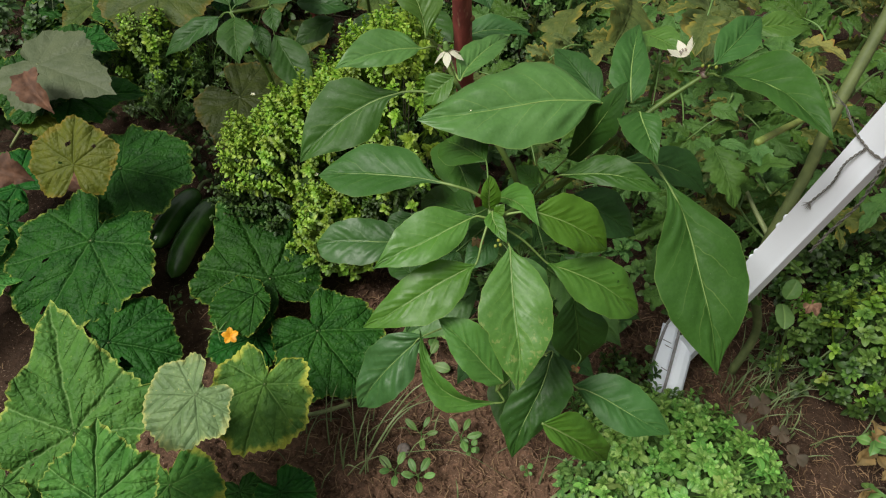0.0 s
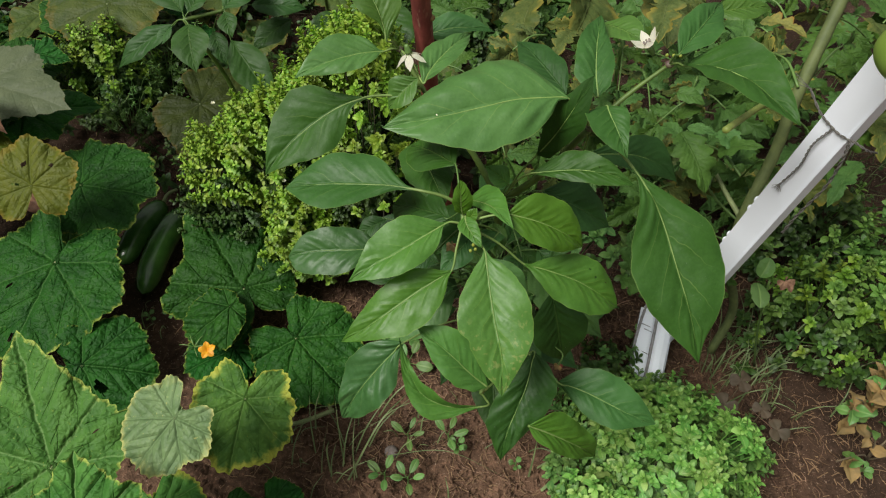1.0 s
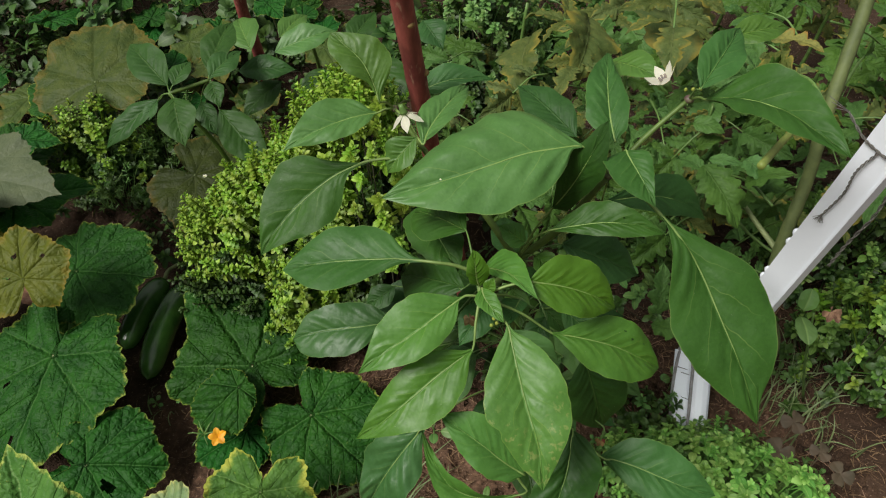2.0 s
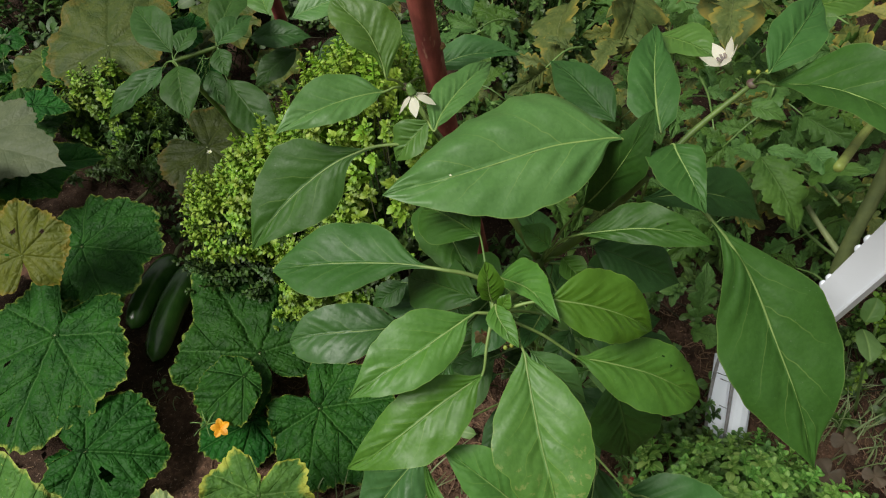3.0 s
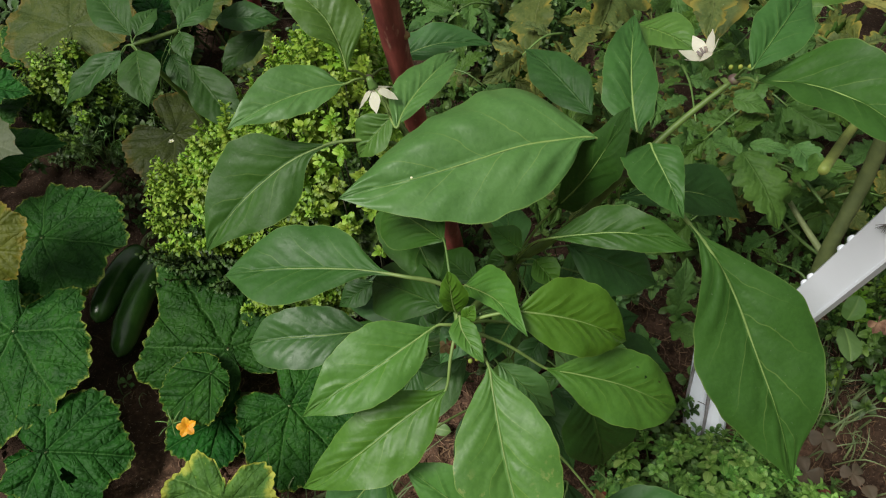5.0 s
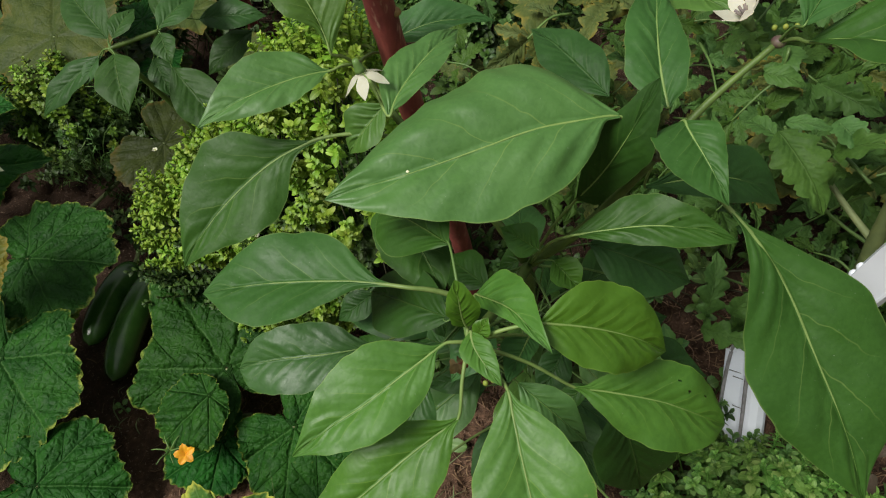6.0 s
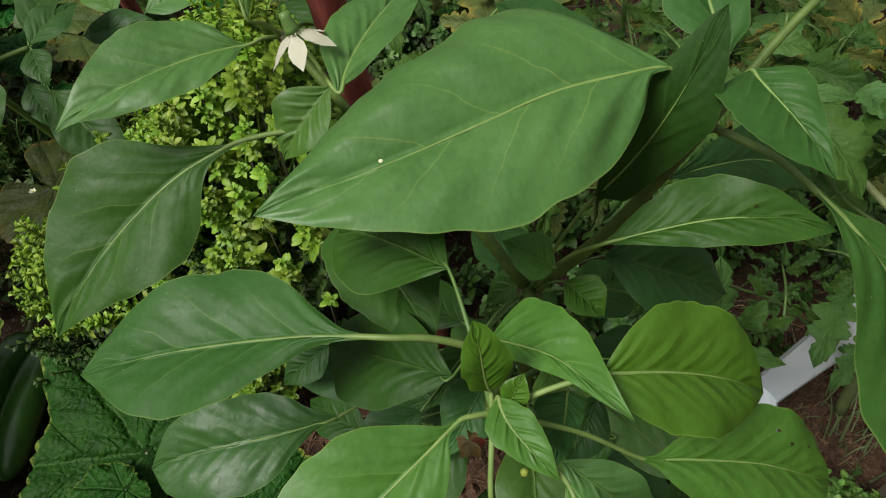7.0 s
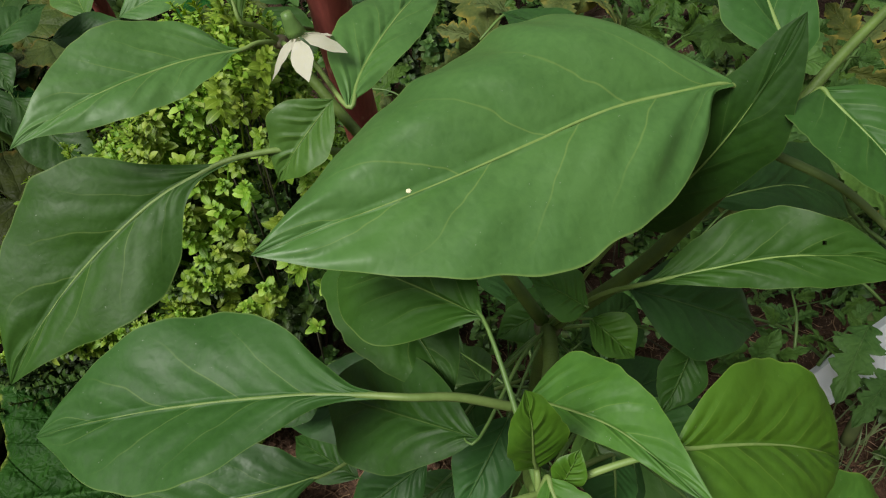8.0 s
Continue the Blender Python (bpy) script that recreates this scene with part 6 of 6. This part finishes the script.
leaflet((0.538, 0.661, 0.270), (0.494, 0.629, 0.260), 0.55, TG, 89, 4, 0.4)
compound((0.518, 0.719, 0.200), (0.537, 0.776, 0.220), 21, TG, 3, 0.028)
compound((0.535, 0.710, 0.200), (0.569, 0.732, 0.220), 22, TG, 2, 0.030)
compound((0.526, 0.672, 0.220), (0.566, 0.707, 0.240), 28, TG, 3, 0.034)
compound((0.610, 0.750, 0.220), (0.578, 0.789, 0.220), 29, TG, 3, 0.030)
compound((0.628, 0.804, 0.300), (0.590, 0.843, 0.200), 24, TG, 3, 0.04)
compound((0.541, 0.983, 0.280), (0.435, 0.909, 0.220), 25, TG, 3, 0.045)
compound((0.666, 1.012, 0.300), (0.621, 1.041, 0.300), 26, TG, 3, 0.05)
leaflet((0.450, 0.719, 0.217), (0.459, 0.760, 0.269), 0.62, tomato_fresh, 101, 3, 0.42, roll=0, fold=0.1)
leaflet((0.442, 0.705, 0.213), (0.485, 0.667, 0.235), 0.55, tomato_fresh, 102, 3, 0.40, roll=-8, fold=0.1)
leaflet((0.470, 0.711, 0.227), (0.485, 0.718, 0.256), 0.75, tomato_fresh, 103, 2, 0.20, roll=5)
leaflet((0.493, 0.732, 0.243), (0.481, 0.743, 0.255), 0.70, tomato_fresh, 104, 2, 0.20, roll=5)
leaflet((0.489, 0.708, 0.229), (0.506, 0.702, 0.248), 0.50, tomato_fresh, 105, 3, 0.30, roll=5)
leaflet((0.466, 0.755, 0.437), (0.497, 0.697, 0.399), 0.66, tomato_fresh, 106, 5, 0.24, roll=0, fold=0.12)
leaflet((0.516, 0.749, 0.413), (0.545, 0.718, 0.454), 0.50, tomato_fresh, 107, 3, 0.22, roll=10)
leaflet((0.517, 0.767, 0.433), (0.532, 0.734, 0.425), 0.80, tomato_fresh, 108, 3, 0.16, roll=-10)
leaflet((0.479, 0.772, 0.430), (0.512, 0.756, 0.434), 0.42, tomato_fresh, 109, 3, 0.18, roll=0)
leaflet((0.476, 0.774, 0.414), (0.460, 0.801, 0.406), 0.70, tomato_fresh, 110, 3, 0.20, roll=0)
leaflet((0.472, 0.822, 0.441), (0.504, 0.806, 0.438), 0.62, TG, 111, 3, 0.10, roll=0)
leaflet((0.479, 0.812, 0.413), (0.505, 0.811, 0.427), 0.60, TG, 112, 3, 0.10, roll=0)
for pts in (((0.612, 0.700, 0.300), (0.540, 0.760, 0.330), (0.480, 0.772, 0.425)), ((0.585, 0.722, 0.150), (0.530, 0.745, 0.200), (0.470, 0.752, 0.235))):
    put("leafstalk", tube([rel(q, T0) for q in pts], 0.0020, 0.0012, stalk_green, "leafstalk", 6, 10), tomato)


def green_tomato(centre, rad, label):
    th = thing("tomato", tuple(centre), label, "tomato", "green tomatoes")
    put("fruit", ball((0, 0, 0), rad, tomato_skin_green, "fruit", 0.88, 36, 22, 0.15), th)
    for k in range(5):
        a = k * 1.257
        d = np.array((math.cos(a), math.sin(a), 0.15))
        put("sepal", blade((0, 0, rad * 0.80), tuple(d * rad * 0.7 + np.array((0, 0, rad * 0.85))), 0.3, 0, 0.1, 0.1, stalk_green, 700 + k, puff=0, nu=8, nv=5, name="sepal"), th)
    put("stalk", tube([(0, 0, rad * 0.78), (0.003, 0.004, rad * 1.1), (0.012, 0.012, rad * 1.4)], 0.002, 0.0025, stalk_green, "stalk", 7, 6), th)


green_tomato((0.501, 0.538, 0.700), 0.0226, "unripe green tomato hanging before a white stake")
green_tomato((0.496, 0.563, 0.740), 0.0211, "unripe green tomato above another")

# ---- weeds ----
def seedling(centre, seed, count, leaf, wide=0.6, mat=weed_leaf, label="small green weed seedling on the soil", high=0.02):
    r = np.random.default_rng(seed)
    x, y = centre[0], centre[1]
    th = thing("weed", (x, y, 0), label, "weed")
    put("stem", tube([(0, 0, -0.01), (0.001, 0, high * 0.6), (0, 0.001, high)], 0.0012, 0.0008, stalk_green, "stem", 6, 5), th)
    for k in range(count):
        a = k * 2.4 + r.uniform(-0.3, 0.3)
        z = high * (0.4 + 0.6 * k / count)
        d = np.array((math.cos(a), math.sin(a), r.uniform(0.1, 0.6)))
        b = d * leaf * 0.35 + np.array((0, 0, z))
        put("leaf", blade(tuple(b), tuple(b + unit(d) * leaf * r.uniform(0.7, 1.1)), wide, mat=mat, seed=seed + k, wide_at=0.55, sharp=0.6, nu=12, nv=7, puff=0.01), th)
        put("petiole", tube([(0, 0, z), tuple(b)], 0.0006, 0.0006, stalk_green, "petiole", 5, 3), th)


for k, (p, n_, s_, w_) in enumerate((((0.131, 0.490, 0.000), 5, 0.022, 0.5), ((0.159, 0.550, 0.000), 4, 0.022, 0.4), ((0.232, 0.538, 0.000), 6, 0.012, 0.85), ((0.218, 0.553, 0.000), 4, 0.024, 0.45), ((0.316, 0.515, 0.000), 5, 0.009, 0.9),
                                     ((0.164, 0.486, 0.000), 5, 0.022, 0.5), ((-0.171, 0.873, 0.000), 6, 0.012, 0.8), ((-0.246, 0.738, 0.000), 6, 0.010, 0.8), ((-0.280, 0.728, 0.000), 5, 0.009, 0.8), ((0.160, 0.720, 0.020), 5, 0.024, 0.7),
                                     ((0.152, 0.671, 0.020), 4, 0.03, 0.6), ((0.405, 0.649, 0.000), 6, 0.012, 0.7), ((0.815, 0.536, 0.000), 5, 0.012, 0.8), ((0.679, 0.746, 0.000), 6, 0.014, 0.6))):
    seedling(p, 800 + k * 7, n_, s_, w_)
seedling((0.509, 0.727, 0.000), 880, 5, 0.016, 0.95, high=0.05, label="thin seedling with round leaves beside the white stake")

sprout = thing("tomato_sprout", (0.705, 0.704, 0.000), "slender sprout with two oval leaves and a withered tip", "weed")
S0 = np.array((0.705, 0.704, 0.000))
tip_s = np.array((0.632, 0.696, 0.240))
put("stem", tube([rel(p, S0) for p in (S0, (0.661, 0.692, 0.120), (0.640, 0.692, 0.200), tuple(tip_s))], 0.0018, 0.0014, stalk_green, "stem", 7, 16), sprout)
put("leaf", blade(rel((0.615, 0.693, 0.250), S0), rel((0.625, 0.710, 0.270), S0), 0.85, mat=weed_leaf, seed=831, wide_at=0.5, sharp=0.6, puff=0.005), sprout)
put("leaf", blade(rel((0.609, 0.684, 0.250), S0), rel((0.604, 0.645, 0.250), S0), 0.62, mat=weed_leaf, seed=832, wide_at=0.5, sharp=0.6, puff=0.005), sprout)
for k in range(5):
    a = k * 1.3
    e = tip_s + np.array((0.02, 0.0, 0.0))
    put("withered_leaf", blade(rel(e, S0), rel(e + np.array((0.012 * math.cos(a) + 0.006, 0.01 * math.sin(a), -0.012)), S0), 0.6, mat=straw_dry, seed=840 + k, fold=0.6, wave=0.1, nu=10, nv=7, name="withered_leaf"), sprout)


def grass(name, label, centre, count, spread, length, seed, lean=(0, 0)):
    """A tuft of grass; each blade a bent tapering strip."""
    r = np.random.default_rng(seed)
    th = thing(name, (centre[0], centre[1], 0), label, "grass")
    for k in range(count):
        x, y = r.normal(0, spread, 2)
        a = r.uniform(0, 6.28)
        ln = length * r.uniform(0.5, 1.15)
        d = np.array((math.cos(a) * 0.6 + lean[0], math.sin(a) * 0.6 + lean[1], 1.0))
        d = unit(d) * ln
        pts = spline([(x, y, -0.005), (x + d[0] * 0.35, y + d[1] * 0.35, d[2] * 0.55), (x + d[0], y + d[1], d[2] * r.uniform(0.5, 0.95))], 9)
        s = unit((-d[1], d[0], 0)) * r.uniform(0.0007, 0.0015)
        verts = []
        for i, p in enumerate(pts):
            w = (1 - (i / 8) ** 2) * 0.9 + 0.1
            verts.extend([p - s * w, p + np.array((0, 0, -0.0006)), p + s * w])
        put("blade", sheet_mesh("blade", verts, grid_faces(9, 3), grass_leaf), th)


grass("grass_tuft", "thin green grass blades beside the basil", (0.670, 0.684, -0.000), 20, 0.03, 0.11, 51, (0.5, 0.2))
grass("grass_tuft", "thin green grass blades beside the basil", (0.616, 0.685, 0.000), 9, 0.012, 0.07, 52)
grass("grass_tuft", "sparse pale grass blades on the soil", (0.066, 0.522, 0.000), 16, 0.03, 0.12, 53, (0.5, 0.5))
grass("grass_tuft", "sparse pale grass blades on the soil", (0.019, 0.539, 0.000), 22, 0.04, 0.07, 54, (0.2, 0.3))
grass("grass_tuft", "sparse pale grass blades on the soil", (0.186, 0.536, 0.000), 14, 0.04, 0.06, 60)
grass("grass_tuft", "sparse pale grass blades on the soil", (0.348, 0.526, 0.000), 6, 0.02, 0.07, 61, (0.6, 0.1))
grass("grass_tuft", "thin green grass blades beside the basil", (0.695, 0.658, -0.000), 34, 0.04, 0.08, 62, (0.2, 0.2))
grass("grass_tuft", "thin green grass blades beside the basil", (0.699, 0.740, 0.000), 20, 0.03, 0.09, 63, (0.4, 0.2))
grass("grass_tuft", "long green grass in the shade", (0.779, 0.713, 0.000), 10, 0.03, 0.12, 55, (0.3, 0.1))
grass("grass_tuft", "grass behind the tomato plant", (1.204, 1.499, 0.000), 40, 0.09, 0.16, 56)
grass("grass_tuft", "grass behind the tomato plant", (1.003, 1.123, 0.000), 30, 0.07, 0.12, 57)
grass("grass_tuft", "grass between the vines", (-0.762, 1.550, 0.000), 30, 0.08, 0.15, 58)
grass("grass_tuft", "grass between the vines", (-0.277, 0.717, 0.000), 8, 0.02, 0.04, 59)


def lone_blade(base, tip, wide):
    """One long bent grass blade."""
    a, b = np.asarray(base, float), np.asarray(tip, float)
    th = thing("wild_grass", tuple(a), "single long pale green grass blade over the soil", "grass")
    pts = spline([(0, 0, -0.004), tuple((b - a) * 0.5 + np.array((0.004, 0.004, 0.25 * np.linalg.norm(b - a)))), tuple(b - a)], 13)
    s = unit((-(b - a)[1], (b - a)[0], 0)) * wide
    verts = []
    for i, p in enumerate(pts):
        w = 1 - 0.85 * (i / 12) ** 2
        verts.extend([p - s * w, p + np.array((0, 0, -0.4 * wide)), p + s * w])
    put("blade", sheet_mesh("blade", verts, grid_faces(13, 3), grass_leaf), th)


for base, tip, wide in (((0.079, 0.485, 0.000), (0.156, 0.588, 0.070), 0.0016),
                        ((0.354, 0.486, -0.000), (0.404, 0.513, 0.030), 0.0022),
                        ((0.125, 0.523, 0.000), (0.296, 0.500, 0.010), 0.0006),
                        ((0.273, 0.543, 0.000), (0.420, 0.603, 0.020), 0.0006),
                        ((0.722, 0.708, 0.000), (0.781, 0.749, 0.100), 0.0016),
                        ((0.698, 0.675, 0.000), (0.741, 0.679, 0.060), 0.0012)):
    lone_blade(base, tip, wide)


def pebble(at, rad):
    th = thing("pebble", (at[0], at[1], ground_height(at[0], at[1])), "small grey pebble half sunk in the soil", "pebble")
    n = Net("pebble_grey")
    mat = n.finish(n.mix(n.step(n.noise(200.0, 4.0), 0.3, 0.7), (0.20, 0.17, 0.15), (0.11, 0.09, 0.08)), 0.8, n.bump(n.noise(300.0, 3.0), 0.4, 0.001), 0.3)
    put("stone", ball((0, 0, rad * 0.3), rad, mat, "stone", 0.7, 14, 9), th)


pebble((0.136, 0.531, 0.005), 0.010)


def clover(centre, size, mat, seed, label):
    r = np.random.default_rng(seed)
    c = np.asarray(centre, float)
    th = thing("clover", (c[0], c[1], 0), label, "clover")
    put("stem", tube([(0, 0, -0.01), (0.004, 0.0, c[2] * 0.6), (0, 0, c[2])], 0.0009, 0.0007, stalk_brown, "stem", 6, 6), th)
    for k in range(3):
        a = seed + k * 2.094 + r.uniform(-0.15, 0.15)
        d = np.array((math.cos(a), math.sin(a), r.uniform(-0.1, 0.1)))
        b = np.array((0, 0, c[2]))
        put("leaf", blade(tuple(b), tuple(b + d * size), 1.05, 0, 0.02, 0.15, mat, seed * 5 + k, wide_at=0.66, sharp=0.42, wave=0.02, puff=0.004, nu=14, nv=9), th)


clover((0.598, 0.583, 0.100), 0.019, clover_brown, 71, "dull brown three-leaved clover above the basil")
clover((0.635, 0.627, 0.090), 0.017, clover_brown, 72, "dull brown three-leaved clover above the basil")
clover((0.622, 0.559, 0.080), 0.013, clover_red, 73, "dark red three-leaved clover")
clover((0.659, 0.589, 0.080), 0.014, clover_brown, 74, "dull brown three-leaved clover above the basil")
clover((0.678, 0.563, 0.070), 0.017, clover_brown, 75, "dull brown three-leaved clover beside bare soil")


def dry_weed(centre, seed, count, high, label):
    r = np.random.default_rng(seed)
    th = thing("dry_weed", (centre[0], centre[1], 0), label, "dead plant")
    for k in range(4):
        top = np.array((r.normal(0, 0.04), r.normal(0, 0.04), high * r.uniform(0.7, 1.1)))
        put("stem", tube([(0, 0, -0.01), tuple(top * (0.4, 0.4, 0.6)), tuple(top)], 0.0016, 0.0009, stalk_brown, "stem", 6, 8), th)
        for j in range(count):
            q = r.uniform(0.3, 1.0)
            b = top * q
            d = unit(r.normal(0, 1, 3)) * r.uniform(0.018, 0.034)
            put("leaf", blade(tuple(b), tuple(b + d), 0.7, 0, 0.1, 0.5, dry_leaf if j % 3 else weed_leaf, seed + k * 9 + j, wave=0.1, puff=0.02, nu=10, nv=7), th)


dry_weed((0.824, 0.610, 0.020), 91, 13, 0.16, "withered yellow weed on bare soil")
dry_weed((0.841, 0.561, 0.020), 92, 5, 0.09, "withered yellow weed on bare soil")


# ---- the rows behind ----
def far_tomato(foot, seed, leaves, box, mats, size):
    """A tomato plant seen only as a thicket of leaves; box: centre and half sizes of its crown."""
    global tomato, T0
    r = np.random.default_rng(seed)
    keep = tomato, T0
    T0 = np.array((foot[0], foot[1], 0.0))
    tomato = thing("tomato_plant", tuple(T0), "leafy tomato plant crowding the back of the bed", "tomato plant")
    c, h = np.asarray(box[0], float), np.asarray(box[1], float)
    put("stem", tube([(0, 0, -0.01), tuple((c - T0) * (0.5, 0.5, 0.6)), tuple(c + (0, 0, h[2]) - T0)], 0.005, 0.003, stalk_green, "stem", 8, 14, 0.05), tomato)
    for k in range(leaves):
        a = r.uniform(0, 6.28)
        p = c + h * r.uniform(-1, 1, 3)
        q = p + np.array((math.cos(a), math.sin(a), r.uniform(-0.4, 0.2))) * size * 1.4
        compound(p, q, seed * 40 + k, mats[r.integers(len(mats))], 2, size * r.uniform(0.9, 1.6))
    tomato, T0 = keep


far_tomato((0.52, 1.02), 206, 16, ((0.52, 0.95, 0.24), (0.18, 0.08, 0.10)), [TG, TG, TS], 0.045)
far_tomato((0.50, 1.12), 201, 22, ((0.46, 1.08, 0.22), (0.22, 0.12, 0.12)), [TG, TG, TS], 0.05)
far_tomato((0.82, 1.22), 202, 18, ((0.80, 1.15, 0.20), (0.22, 0.16, 0.12)), [TG, TG, TS], 0.055)
far_tomato((0.30, 1.38), 203, 16, ((0.34, 1.36, 0.18), (0.20, 0.18, 0.12)), [TS, TG, TG], 0.055)
far_tomato((1.15, 1.25), 204, 14, ((1.1, 1.2, 0.2), (0.2, 0.3, 0.14)), [TG, TG], 0.06)
far_tomato((0.97, 1.51), 207, 16, ((0.97, 1.46, 0.2), (0.16, 0.14, 0.13)), [TG, TG, TS], 0.05)
far_tomato((0.60, 1.62), 205, 16, ((0.60, 1.6, 0.2), (0.35, 0.18, 0.14)), [TG, TS], 0.06)


def far_vine(at, seed, count, reach, mats):
    global vine, CROWN
    r = np.random.default_rng(seed)
    keep = vine, CROWN
    CROWN = np.array((at[0], at[1], 0.0))
    vine = thing("cucumber_vine", tuple(CROWN), "cucumber vine with dim green leaves sprawling over the soil", "cucumber plant")
    for k in range(count):
        p = CROWN + np.array((r.uniform(-1, 1) * reach[0], r.uniform(-1, 1) * reach[1], r.uniform(0.05, 0.17)))
        a = r.uniform(0, 6.28)
        q = p + np.array((math.cos(a), math.sin(a), r.uniform(-0.25, 0.1))) * r.uniform(0.07, 0.11)
        cucumber_leaf(p, q, mats[r.integers(len(mats))], p + np.array((0.02, 0.02, -p[2] + 0.005)), seed * 30 + k, rings=9, around=90)
    vine, CROWN = keep


# back rows use dark leaf copies, so their shade comes from colour
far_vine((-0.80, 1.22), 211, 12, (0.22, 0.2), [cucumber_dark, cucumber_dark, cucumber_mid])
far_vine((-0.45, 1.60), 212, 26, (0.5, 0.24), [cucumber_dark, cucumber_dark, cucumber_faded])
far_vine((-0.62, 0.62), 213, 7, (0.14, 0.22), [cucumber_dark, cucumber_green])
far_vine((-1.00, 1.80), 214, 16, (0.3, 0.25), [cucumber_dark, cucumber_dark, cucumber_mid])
herb("ground_herb", "low dim green weeds covering the soil", "weed", (-0.84, 1.64), (0.35, 0.3), 0.08, [oregano_deep_shade, herb_dim], 120, 0.026, 71, tiers=4, gap=0.007)
herb("ground_herb", "low dim green weeds covering the soil", "weed", (-1.05, 1.55), (0.35, 0.35), 0.09, [oregano_deep_shade, herb_dim], 110, 0.026, 69, tiers=4, gap=0.007)
herb("ground_herb", "low dim green weeds covering the soil", "weed", (-0.95, 1.0), (0.28, 0.3), 0.07, [oregano_deep_shade, herb_dim], 90, 0.024, 70, tiers=4, gap=0.007)
herb("ground_herb", "low dim green weeds covering the soil", "weed", (0.45, 0.93), (0.26, 0.15), 0.06, [weed_leaf, oregano_deep_shade], 90, 0.022, 61, tiers=4, gap=0.007)
herb("ground_herb", "low dim green weeds covering the soil", "weed", (0.12, 1.20), (0.24, 0.16), 0.10, [weed_leaf, oregano_deep_shade], 90, 0.022, 62, tiers=4, gap=0.007)
herb("ground_herb", "low dim green weeds covering the soil", "weed", (-0.25, 1.12), (0.20, 0.15), 0.06, [oregano_deep_shade, oregano_deep_shade], 70, 0.018, 63, tiers=4, gap=0.007)
herb("ground_herb", "low dim green weeds covering the soil", "weed", (0.95, 0.85), (0.16, 0.2), 0.07, [herb_shade, oregano_deep_shade], 70, 0.022, 64, tiers=4, gap=0.007)
herb("ground_herb", "low dim green weeds covering the soil", "weed", (0.28, 0.82), (0.14, 0.12), 0.08, [oregano_deep_shade, oregano_deep_shade], 60, 0.020, 65, tiers=4, gap=0.007)
herb("ground_herb", "low dim green weeds covering the soil", "weed", (-0.50, 1.38), (0.45, 0.26), 0.07, [oregano_deep_shade, oregano_deep_shade], 150, 0.022, 66, tiers=4, gap=0.007)
herb("ground_herb", "low dim green weeds covering the soil", "weed", (0.75, 1.25), (0.5, 0.28), 0.06, [oregano_deep_shade, weed_leaf], 150, 0.022, 67, tiers=4, gap=0.007)
herb("ground_herb", "low dim green weeds covering the soil", "weed", (0.1, 1.65), (0.7, 0.22), 0.07, [oregano_deep_shade, oregano_deep_shade], 150, 0.026, 68, tiers=4, gap=0.007)
herb("ground_herb", "low dim green weeds covering the soil", "weed", (-0.55, 1.85), (0.45, 0.16), 0.13, [oregano_deep_shade, herb_dim], 70, 0.03, 74, tiers=4, gap=0.009)
far_vine((-0.55, 1.73), 215, 9, (0.4, 0.08), [cucumber_dark, cucumber_dark, cucumber_mid])
far_tomato((0.86, 1.74), 208, 14, ((0.86, 1.69, 0.16), (0.25, 0.12, 0.12)), [TG, TG, TS], 0.055)
herb("ground_herb", "far row of dim green weeds", "weed", (-0.40, 1.94), (0.9, 0.40), 0.18, [oregano_deep_shade, herb_dim], 110, 0.05, 72, tiers=4, gap=0.012)
herb("ground_herb", "far row of dim green weeds", "weed", (0.9, 2.25), (0.9, 0.35), 0.18, [oregano_deep_shade, herb_dim], 110, 0.05, 73, tiers=4, gap=0.012)
